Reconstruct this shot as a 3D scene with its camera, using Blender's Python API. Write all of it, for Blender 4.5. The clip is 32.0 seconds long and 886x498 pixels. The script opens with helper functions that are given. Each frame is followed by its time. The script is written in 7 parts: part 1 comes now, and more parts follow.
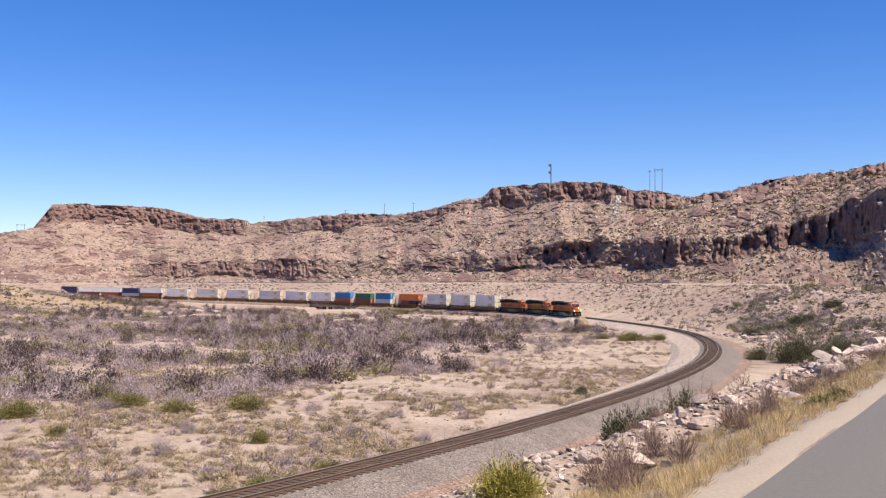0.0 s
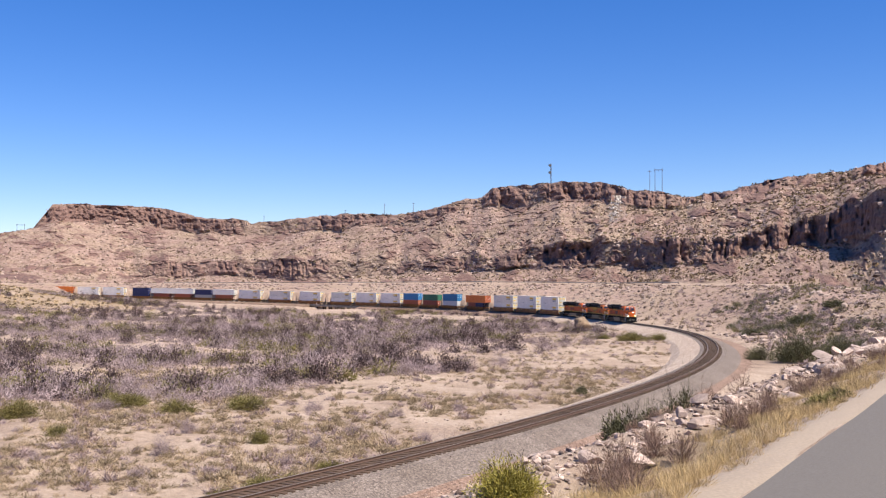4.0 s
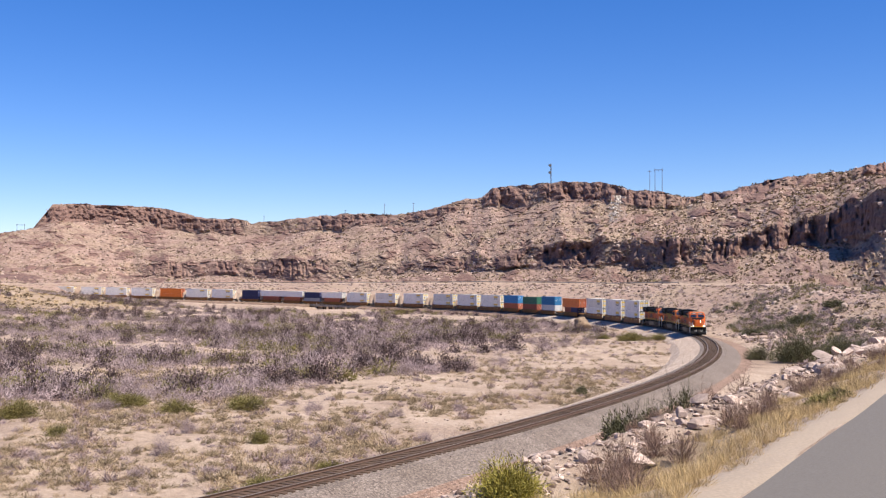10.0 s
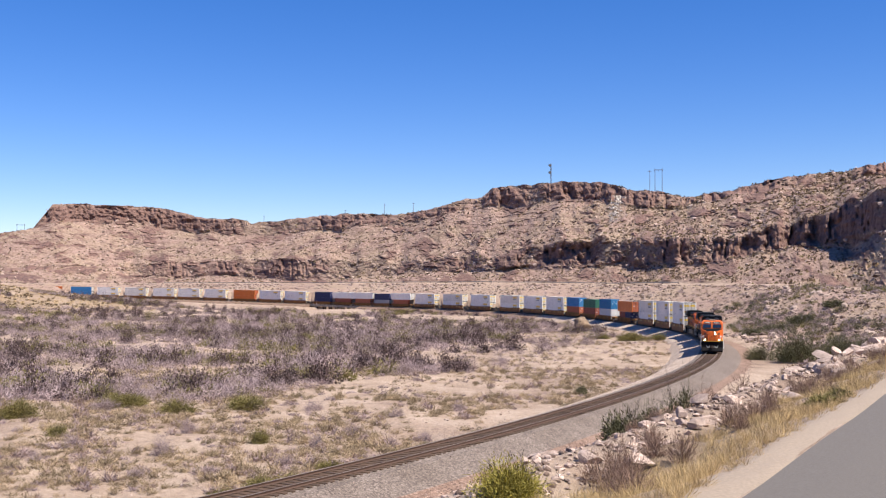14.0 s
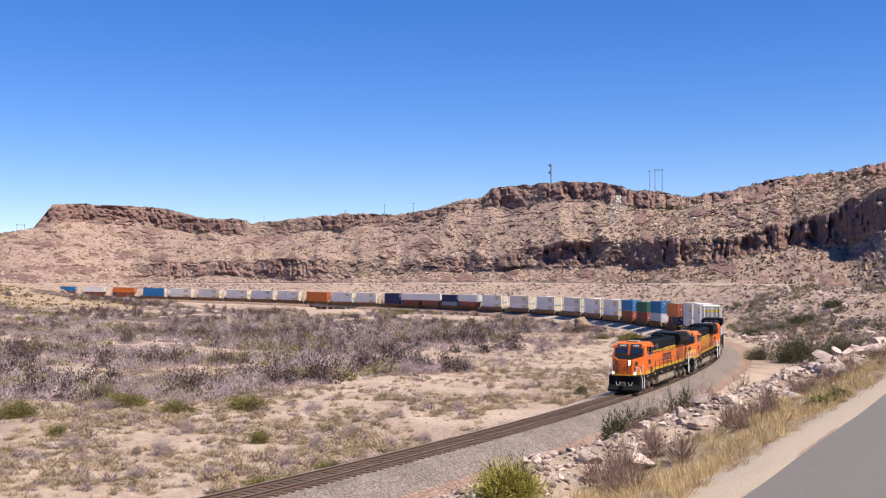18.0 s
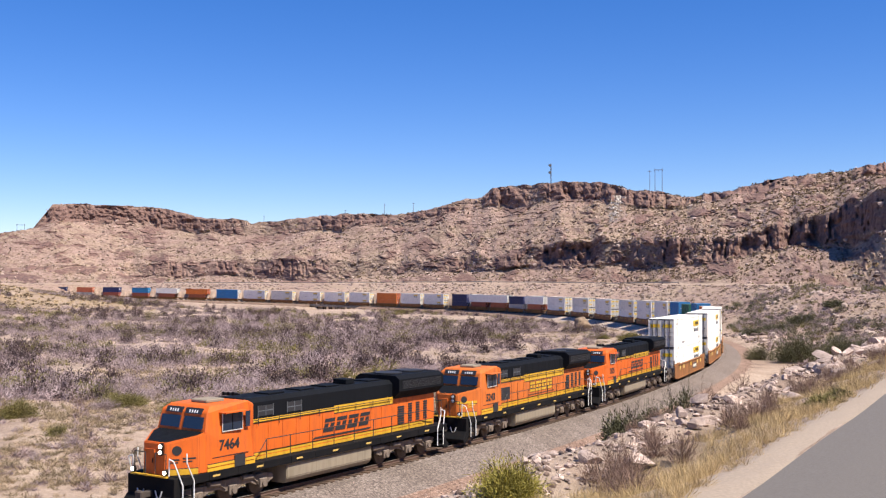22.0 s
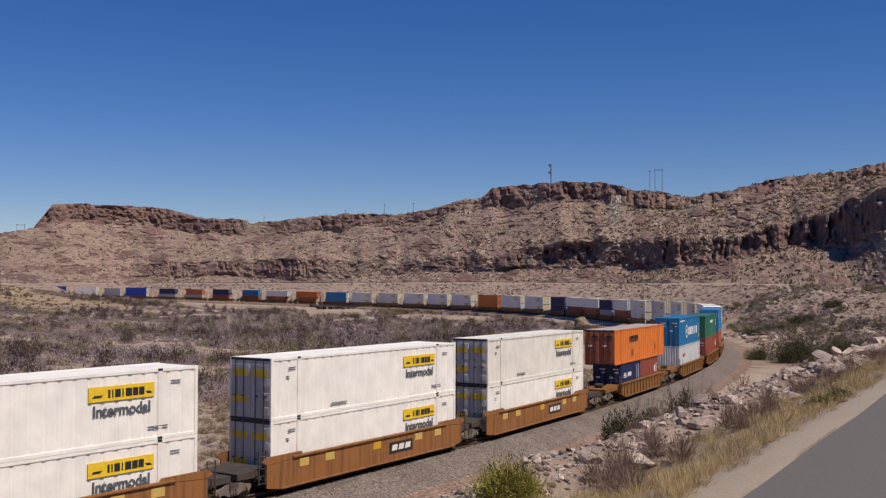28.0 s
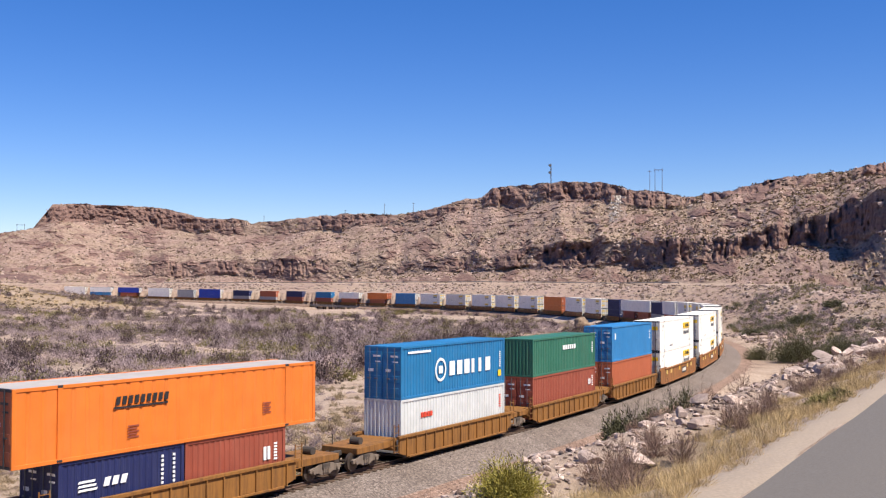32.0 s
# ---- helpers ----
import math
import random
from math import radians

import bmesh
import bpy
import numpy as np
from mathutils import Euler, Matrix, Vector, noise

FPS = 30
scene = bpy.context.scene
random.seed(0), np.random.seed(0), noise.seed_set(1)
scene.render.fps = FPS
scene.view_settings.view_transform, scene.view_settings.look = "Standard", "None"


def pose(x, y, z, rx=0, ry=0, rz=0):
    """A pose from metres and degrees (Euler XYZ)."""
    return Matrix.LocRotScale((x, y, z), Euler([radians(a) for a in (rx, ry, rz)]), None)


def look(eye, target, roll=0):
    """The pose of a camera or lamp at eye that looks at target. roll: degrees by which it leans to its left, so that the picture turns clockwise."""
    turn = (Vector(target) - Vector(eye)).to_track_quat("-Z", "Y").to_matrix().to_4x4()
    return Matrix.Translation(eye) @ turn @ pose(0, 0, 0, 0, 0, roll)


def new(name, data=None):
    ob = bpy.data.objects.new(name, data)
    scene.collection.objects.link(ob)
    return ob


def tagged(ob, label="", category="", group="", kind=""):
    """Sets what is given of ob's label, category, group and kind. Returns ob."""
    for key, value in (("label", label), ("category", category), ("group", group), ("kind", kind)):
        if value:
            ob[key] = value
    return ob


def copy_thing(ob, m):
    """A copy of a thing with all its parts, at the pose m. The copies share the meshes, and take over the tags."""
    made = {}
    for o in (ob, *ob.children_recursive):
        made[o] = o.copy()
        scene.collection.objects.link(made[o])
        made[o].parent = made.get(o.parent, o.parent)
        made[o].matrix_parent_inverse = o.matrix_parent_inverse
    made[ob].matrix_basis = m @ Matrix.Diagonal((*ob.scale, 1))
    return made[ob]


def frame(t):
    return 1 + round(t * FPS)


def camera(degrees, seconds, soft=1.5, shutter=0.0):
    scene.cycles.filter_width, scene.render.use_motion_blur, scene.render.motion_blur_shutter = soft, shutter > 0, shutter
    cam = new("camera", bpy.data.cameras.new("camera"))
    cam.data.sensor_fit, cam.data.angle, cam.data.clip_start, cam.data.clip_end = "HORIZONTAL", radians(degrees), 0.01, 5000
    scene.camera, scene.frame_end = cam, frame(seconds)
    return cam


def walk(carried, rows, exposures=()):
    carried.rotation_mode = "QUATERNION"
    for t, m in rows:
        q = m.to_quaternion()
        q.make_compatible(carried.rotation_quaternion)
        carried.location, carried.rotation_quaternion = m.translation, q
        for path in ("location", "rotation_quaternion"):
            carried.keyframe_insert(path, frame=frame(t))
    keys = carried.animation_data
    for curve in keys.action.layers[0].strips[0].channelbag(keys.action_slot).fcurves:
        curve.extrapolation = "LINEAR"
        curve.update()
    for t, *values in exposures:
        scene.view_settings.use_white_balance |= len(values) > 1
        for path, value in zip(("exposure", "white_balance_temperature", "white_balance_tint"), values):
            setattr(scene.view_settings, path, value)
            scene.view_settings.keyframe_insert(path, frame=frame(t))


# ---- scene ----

# ======================= camera: on a stand beside the road =======================
EYE_Z = 9.862
cam = camera(46.14, 32.0, soft=1.25)
CAM_POSE = pose(0, 0, EYE_Z, 90 + 1.571, 0, 0)
walk(cam, [(0.0, CAM_POSE), (32.0, CAM_POSE)],
     exposures=[(0.0, 0.82), (25.6, 0.82), (26.4, 0.28), (27.5, -0.14), (28.2, -0.14), (29.5, 0.0), (30.4, 0.06), (31.0, 0.24), (31.5, 0.58), (32.0, 0.70)])

# ======================= sky and sun =======================
SUN_AZ = math.atan2(-0.590, 0.807)
SUN_EL = radians(56)
world = bpy.data.worlds.new("desert_sky")
scene.world = world
world.use_nodes = True
wn = world.node_tree.nodes
sky = wn.new("ShaderNodeTexSky")
sky.sky_type = "NISHITA"
sky.sun_disc = False
sky.sun_elevation = SUN_EL
sky.sun_rotation = math.pi / 2 - SUN_AZ
sky.altitude = 1000
sky.air_density = 1.0
sky.dust_density = 0.0
sky.ozone_density = 5.0
wn["Background"].inputs["Strength"].default_value = 0.0750
hsv = wn.new("ShaderNodeHueSaturation")
hsv.inputs["Saturation"].default_value = 1.30
hsv.inputs["Hue"].default_value = 0.515
hsv.inputs["Value"].default_value = 1.16
world.node_tree.links.new(sky.outputs[0], hsv.inputs["Color"])
# dry desert air: less green low down
sky_dir = wn.new("ShaderNodeTexCoord")
sky_up = wn.new("ShaderNodeSeparateXYZ")
world.node_tree.links.new(sky_dir.outputs["Generated"], sky_up.inputs[0])
sky_tone = wn.new("ShaderNodeValToRGB")
for _el, (_p, _c) in zip(sky_tone.color_ramp.elements, ((0.0, (0.93, 0.865, 0.96, 1)), (0.30, (1.0, 1.0, 1.0, 1)))):
    _el.position, _el.color = _p, _c
world.node_tree.links.new(sky_up.outputs["Z"], sky_tone.inputs["Fac"])
sky_mix = wn.new("ShaderNodeMix")
sky_mix.data_type, sky_mix.blend_type = "RGBA", "MULTIPLY"
sky_mix.inputs["Factor"].default_value = 1.0
world.node_tree.links.new(hsv.outputs[0], sky_mix.inputs["A"])
world.node_tree.links.new(sky_tone.outputs["Color"], sky_mix.inputs["B"])
world.node_tree.links.new(sky_mix.outputs["Result"], wn["Background"].inputs["Color"])
sun_data = bpy.data.lights.new("sun", "SUN")
sun_data.energy = 5.0
sun_data.angle = radians(0.55)
sun_data.color = (1.0, 0.93, 0.83)
sun = new("sun", sun_data)
sun_dir = Vector((math.cos(SUN_AZ) * math.cos(SUN_EL), math.sin(SUN_AZ) * math.cos(SUN_EL), math.sin(SUN_EL)))
sun.matrix_world = look(sun_dir * 400, (0, 0, 0))

# ======================= small numeric helpers =======================
rng = np.random.RandomState(7)


def hash2(ix, iy, seed):
    n = (ix.astype(np.int64) * 374761393 + iy.astype(np.int64) * 668265263 + seed * 982451653) & 0x7FFFFFFF
    n = ((n ^ (n >> 13)) * 1274126177) & 0x7FFFFFFF
    return ((n ^ (n >> 16)) & 0xFFFF) / 65535.0


def vnoise(x, y, seed=0):
    """Smooth value noise in -1..1."""
    x, y = np.asarray(x, float), np.asarray(y, float)
    ix, iy = np.floor(x), np.floor(y)
    fx, fy = x - ix, y - iy
    fx, fy = fx * fx * (3 - 2 * fx), fy * fy * (3 - 2 * fy)
    a, b = hash2(ix, iy, seed), hash2(ix + 1, iy, seed)
    c, d = hash2(ix, iy + 1, seed), hash2(ix + 1, iy + 1, seed)
    return 2 * ((a * (1 - fx) + b * fx) * (1 - fy) + (c * (1 - fx) + d * fx) * fy) - 1


def fbm(x, y, octaves=4, seed=0, gain=0.5):
    total, amp, f = 0.0, 1.0, 1.0
    x, y = np.asarray(x, float), np.asarray(y, float)
    x, y = 0.83 * x - 0.56 * y, 0.56 * x + 0.83 * y
    for k in range(octaves):
        total = total + amp * vnoise(x * f, y * f, seed + k)
        amp, f = amp * gain, f * 2.03
        x, y = 0.8 * x - 0.6 * y, 0.6 * x + 0.8 * y
    return total


def smooth(e0, e1, x):
    t = np.clip((np.asarray(x, float) - e0) / (e1 - e0), 0, 1)
    return t * t * (3 - 2 * t)


# ======================= the railway's line =======================
# s runs from beside the camera round the bend and away; the train comes towards smaller s
CURVE_S = [0, 30, 60, 90, 120, 150, 180, 220, 260, 320, 400, 500, 600, 700, 850, 1000]
CURVE_K = [.00324, .0022, .00196, .00432, .00263, .00228, .00291, .0022, .00228, .00341, .00217, .00303, .00174, .00094, .00098, .001]
GRADE_S = [0, 50, 120, 250, 500, 1000]
GRADE_Z = [0, -.50, -.62, -2.61, -3.69, 1.15]
S0, S1, DS = -200.0, 1240.0, 1.0
LS = np.arange(S0, S1 + DS / 2, DS)
_k = np.interp(LS, CURVE_S, CURVE_K)
_h = np.concatenate([[0], np.cumsum((_k[1:] + _k[:-1]) / 2 * DS)])
_i0 = int(round(-S0 / DS))
LH = _h - _h[_i0] + 0.99753
_m = (LH[1:] + LH[:-1]) / 2
LX = np.concatenate([[0], np.cumsum(np.cos(_m) * DS)])
LY = np.concatenate([[0], np.cumsum(np.sin(_m) * DS)])
LX, LY = LX - LX[_i0] - 6.04, LY - LY[_i0] + 53.295
_z = np.interp(LS, GRADE_S, GRADE_Z)
LZ = np.convolve(np.concatenate([np.full(30, _z[0]), _z, np.full(30, _z[-1])]), np.ones(61) / 61, "valid")


def line_at(s):
    return (float(np.interp(s, LS, LX)), float(np.interp(s, LS, LY)), float(np.interp(s, LS, LZ)), float(np.interp(s, LS, LH)))


def beside(s, left, up=0.0):
    x, y, z, a = line_at(s)
    return (x - math.sin(a) * left, y + math.cos(a) * left, z + up)


def near_line(x, y):
    """Signed distance to the railway (left of its way out positive), and its height there."""
    x, y = np.asarray(x, float).ravel(), np.asarray(y, float).ravel()
    dist, idx = np.full(x.shape, 1e9), np.zeros(x.shape, int)
    pick = np.arange(0, len(LS), 4)
    for lo in range(0, len(x), 20000):
        sl = slice(lo, lo + 20000)
        d2 = (x[sl, None] - LX[None, pick]) ** 2 + (y[sl, None] - LY[None, pick]) ** 2
        idx[sl] = pick[np.argmin(d2, axis=1)]
    best = np.full(x.shape, 1e18)
    res = idx.copy()
    for o in range(-4, 5):
        j = np.clip(idx + o, 0, len(LS) - 1)
        d2 = (x - LX[j]) ** 2 + (y - LY[j]) ** 2
        m = d2 < best
        best[m], res[m] = d2[m], j[m]
    side = -np.sin(LH[res]) * (x - LX[res]) + np.cos(LH[res]) * (y - LY[res])
    return np.where(side >= 0, 1, -1) * np.sqrt(best), LZ[res], LS[res]


# ======================= the lie of the land =======================
ROAD_DIR = (0.5075, 0.8616)            # the road runs beside the near railway
ROAD_EDGE = 2.4                        # its edge, left of the camera
ROAD_Z = 8.0
BRIDGE_S = (480.0, 519.0)
FOOT_AZ = [-180, -29.3, -23.1, -20.5, -16.8, -10.6, -6.3, -2.0, 2.4, 6.7, 10.0, 12.7, 15.7, 19.1, 21.3, 23.1, 28.9, 180]
FOOT_R = [400, 688, 663, 683, 721, 651, 594, 545, 495, 453, 416, 384, 348, 307, 290, 277, 268, 400]
FOOT_Z = [6, 6.1, 6.1, 5.9, 5.6, 5.9, 6.2, 6.5, 6.8, 6.8, 6.9, 7.1, 7.4, 7.3, 6.9, 6.6, 6.2, 6]
LOWB_R = [480, 768, 739, 747, 778, 702, 644, 590, 537, 493, 457, 431, 412, 400, 372, 335, 292, 480]
LOWB_Z = [16, 13.3, 14.1, 13.5, 11.7, 10.4, 9.3, 11.3, 12.6, 13.7, 14.1, 14.5, 15.4, 20.0, 19.8, 23.6, 25.0, 16]
LOWT_R = [495, 785, 754, 762, 791, 714, 656, 600, 547, 502, 466, 440, 422, 410, 384, 347, 304, 495]
LOWT_Z = [24, 16.4, 17.2, 18.2, 20.3, 22.6, 23.8, 18.5, 20.7, 26.0, 27.7, 26.6, 24.7, 30.2, 35.6, 38.0, 27.0, 24]
UPB_R = [600, 876, 847, 858, 885, 801, 736, 680, 628, 578, 542, 522, 503, 492, 496, 499, 509, 600]
UPB_Z = [42, 31.2, 38.4, 51.1, 52.5, 40.9, 43.5, 45.2, 51.3, 51.9, 45.6, 44.3, 47.1, 51.2, 54.0, 56.0, 58.8, 42]
RIM_AZ = [-180, -29.3, -23.1, -22.0, -21.5, -21.1, -20.6, -19.0, -16.2, -14.7, -13.6, -12.4, -11.2, -10.4, -9.4, -8.5, -6.9, -5.7, -2.6,
          -1.4, 0.5, 2.1, 2.7, 3.6, 4.8, 6.7, 8.5, 9.7, 10.3, 11.8, 12.7, 13.9, 15.4, 16.8, 17.9, 19.6, 21.3, 23.1, 28.9, 180]
RIM_R = [615, 892, 862, 867, 869, 871, 873, 884, 891, 870, 853, 838, 822, 812, 796, 782, 759, 742, 702,
         687, 664, 645, 638, 627, 613, 592, 573, 560, 554, 543, 536, 529, 519, 514, 510, 508, 511, 514, 525, 615]
RIM_Z = [52, 35.0, 43.3, 46.3, 48.7, 57.3, 67.9, 68.7, 67.3, 64.5, 59.7, 55.9, 55.7, 50.9, 51.9, 52.5, 54.3, 55.0, 52.8,
         54.1, 56.6, 59.5, 64.5, 65.5, 65.5, 63.8, 60.9, 57.4, 54.8, 52.8, 51.0, 50.7, 51.9, 54.9, 57.3, 58.9, 60.5, 62.5, 65.4, 52]


def road_side(x, y):
    """Metres left of the line through the camera along the road."""
    return -ROAD_DIR[1] * x + ROAD_DIR[0] * y


def near_height(x, y):
    """Height of the ground between the camera and the foot of the hills."""
    shape = np.shape(x)
    x, y = np.asarray(x, float).ravel(), np.asarray(y, float).ravel()
    side, zt, st = near_line(x, y)
    # wash inside the bend
    wash = -3.0 + 0.55 * fbm(x / 45, y / 45, 3, 11) + 0.16 * fbm(x / 6, y / 6, 3, 12)
    wash = wash + 0.9 * smooth(30, 120, -x) + 0.7 * smooth(60, 20, np.hypot(x, y))
    cap = zt - 1.7 - 0.5 * smooth(15, 40, side) + 0.006 * np.maximum(side - 25, 0) + 0.3 * fbm(x / 30, y / 30, 3, 13)
    wash = np.where(np.hypot(x, y) > 170, np.minimum(wash, cap), wash)
    wash = wash + 16.4 * np.exp(-((x + 232) / 95) ** 2 - ((y - 400) / 115) ** 2) * (1 + 0.10 * fbm(x / 22, y / 22, 3, 14))
    bank_in = zt - 0.95 - (side - 2.6) * 0.42
    inside = np.maximum(wash, bank_in)
    inside = np.where(inside > zt - 1.0, np.where(side < 14, np.minimum(inside, zt - 1.0 + 0.25 * np.maximum(side - 6, 0)), inside), inside)
    # outside of the bend: ditch, then the road's bank or the rising foot of the hills
    out = -side
    p = road_side(x, y)
    floor = zt - 1.0 - 0.25 * smooth(2.5, 8, out) + 0.055 * np.maximum(out - 9, 0) + 0.25 * fbm(x / 9, y / 9, 3, 15) * smooth(6, 12, out)
    bank = np.interp(p, [-60, -25, -6.5, -5.2, ROAD_EDGE - .2, ROAD_EDGE + .4, 4.2, 4.9, 5.7, 6.6, 7.8, 9.5, 21.0, 23.0],
                     [22, 12, 8.05, ROAD_Z - .06, ROAD_Z - .06, ROAD_Z - .05, 7.56, 7.34, 7.38, 7.0, 6.2, 5.1, -1.6, -30])
    bank = bank + smooth(ROAD_EDGE + .3, 4, p) * 0.12 * fbm(x / 2.2, y / 2.2, 3, 16) * smooth(40, 20, p)
    outside = np.maximum(floor, bank)
    z = np.where(side > 0, inside, outside)
    # the gully under the bridge
    sm = (BRIDGE_S[0] + BRIDGE_S[1]) / 2
    bx, by, bz, ba = line_at(sm)
    along = (x - bx) * math.cos(ba) + (y - by) * math.sin(ba)
    across = -(x - bx) * math.sin(ba) + (y - by) * math.cos(ba)
    z = z - 4.2 * np.exp(-(along / 13.0) ** 4) * smooth(170, 60, np.abs(across))
    # the cutting for the ballast
    z = np.where(np.abs(side) < 7.5, np.minimum(z, zt - 1.15 - 0.5 * smooth(120, 250, np.hypot(x, y))), z)
    # fine unevenness away from road and rails
    calm = smooth(2.5, 6, np.abs(side)) * np.where(p > ROAD_EDGE, smooth(ROAD_EDGE + .6, 5.0, p), smooth(-5, -8, p))
    z = z + calm * 0.07 * fbm(x / 1.6, y / 1.6, 3, 18)
    r = np.hypot(x, y)
    az = np.degrees(np.arctan2(x, y))
    rf = np.interp(az, FOOT_AZ, FOOT_R)
    zf = np.interp(az, FOOT_AZ, FOOT_Z)
    far_side = np.where(side > 0, 0.0, 1.0)
    t = smooth(0.72, 1.0, r / rf) * np.maximum(far_side, smooth(0.93, 1.0, r / rf))
    z = z * (1 - t) + zf * t
    return z.reshape(shape)


def ground_z(x, y):
    return float(near_height(np.array([x]), np.array([y]))[0])

# ======================= materials =======================
def material(name, rough=0.8, metal=0.0):
    m = bpy.data.materials.new(name)
    m.use_nodes = True
    b = m.node_tree.nodes["Principled BSDF"]
    b.inputs["Roughness"].default_value = rough
    b.inputs["Metallic"].default_value = metal
    return m, m.node_tree.nodes, m.node_tree.links, b


def coords(n, l, space="Object", scale=(1, 1, 1)):
    tc = n.new("ShaderNodeTexCoord")
    mp = n.new("ShaderNodeMapping")
    mp.inputs["Scale"].default_value = scale
    l.new(tc.outputs[space], mp.inputs["Vector"])
    return mp.outputs[0]


def noise_tex(n, l, vec, scale, detail=4.0, rough=0.6):
    t = n.new("ShaderNodeTexNoise")
    t.inputs["Scale"].default_value = scale
    t.inputs["Detail"].default_value = detail
    t.inputs["Roughness"].default_value = rough
    if vec is not None:
        l.new(vec, t.inputs["Vector"])
    return t.outputs["Fac"]


def ramp(n, l, fac, stops):
    r = n.new("ShaderNodeValToRGB")
    e = r.color_ramp.elements
    while len(e) < len(stops):
        e.new(0.5)
    for el, (p, c) in zip(e, stops):
        el.position = p
        el.color = (*c, 1) if len(c) == 3 else c
    l.new(fac, r.inputs["Fac"])
    return r.outputs["Color"]


def mix(n, l, fac, a, b, mode="MIX"):
    m = n.new("ShaderNodeMix")
    m.data_type, m.blend_type = "RGBA", mode
    for sock, v in ((m.inputs["Factor"], fac), (m.inputs["A"], a), (m.inputs["B"], b)):
        if isinstance(v, (int, float)):
            sock.default_value = v
        elif isinstance(v, tuple):
            sock.default_value = (*v, 1)
        else:
            l.new(v, sock)
    return m.outputs["Result"]


def bump(n, l, b, height, strength, dist):
    bp = n.new("ShaderNodeBump")
    bp.inputs["Strength"].default_value = strength
    bp.inputs["Distance"].default_value = dist
    l.new(height, bp.inputs["Height"])
    l.new(bp.outputs[0], b.inputs["Normal"])


def attr(n, name):
    a = n.new("ShaderNodeAttribute")
    a.attribute_name = name
    return a.outputs["Fac"]


def earth_material():
    m, n, l, b = material("desert_earth", 0.95)
    v = coords(n, l)
    big = noise_tex(n, l, v, 0.022, 5)
    mid = noise_tex(n, l, v, 0.22, 6, 0.7)
    fine = noise_tex(n, l, v, 2.3, 6, 0.75)
    sand = ramp(n, l, mid, [(0.30, (0.26, 0.182, 0.130)), (0.50, (0.40, 0.298, 0.220)), (0.70, (0.50, 0.39, 0.30))])
    red = ramp(n, l, fine, [(0.30, (0.17, 0.108, 0.078)), (0.70, (0.32, 0.225, 0.168))])
    base = mix(n, l, ramp(n, l, big, [(0.44, (0, 0, 0)), (0.64, (0.7, 0.7, 0.7))]), sand, red)
    speck = ramp(n, l, fine, [(0.35, (0.62, 0.60, 0.58)), (0.60, (1.06, 1.05, 1.04))])
    base = mix(n, l, 0.8, base, speck, "MULTIPLY")
    # dry grass cover
    straw = ramp(n, l, mix(n, l, 0.5, fine, mid), [(0.34, (0.115, 0.085, 0.046)), (0.50, (0.265, 0.185, 0.108)), (0.64, (0.385, 0.282, 0.178))])
    base = mix(n, l, attr(n, "grass"), base, straw)
    # scree: pale stones, with the shade of the gaps put into the colour
    vr = coords(n, l, scale=(1, 1, 1.6))
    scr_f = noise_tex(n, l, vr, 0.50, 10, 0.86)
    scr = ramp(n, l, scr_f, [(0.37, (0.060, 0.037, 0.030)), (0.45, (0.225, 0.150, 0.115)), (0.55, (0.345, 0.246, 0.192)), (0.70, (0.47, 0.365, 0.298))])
    grassy = ramp(n, l, noise_tex(n, l, v, 0.035, 5, 0.6), [(0.42, (1.0, 0.95, 0.95)), (0.62, (1.0, 1.02, 0.90))])
    scr = mix(n, l, 1.0, scr, grassy, "MULTIPLY")
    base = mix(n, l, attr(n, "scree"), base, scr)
    vc = coords(n, l, scale=(1, 1, 0.45))
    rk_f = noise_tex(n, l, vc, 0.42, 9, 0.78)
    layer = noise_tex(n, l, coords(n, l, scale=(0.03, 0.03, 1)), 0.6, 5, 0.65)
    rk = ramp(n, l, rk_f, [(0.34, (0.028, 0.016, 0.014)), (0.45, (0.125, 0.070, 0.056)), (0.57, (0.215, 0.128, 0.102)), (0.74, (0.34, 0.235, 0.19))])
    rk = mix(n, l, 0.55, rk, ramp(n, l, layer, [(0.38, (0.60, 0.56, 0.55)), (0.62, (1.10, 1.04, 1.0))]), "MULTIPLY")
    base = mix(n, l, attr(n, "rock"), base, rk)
    l.new(base, b.inputs["Base Color"])
    hgt = n.new("ShaderNodeMath")
    hgt.operation = "ADD"
    l.new(scr_f, hgt.inputs[0])
    l.new(fine, hgt.inputs[1])
    bump(n, l, b, hgt.outputs[0], 0.6, 0.3)
    return m


EARTH = earth_material()


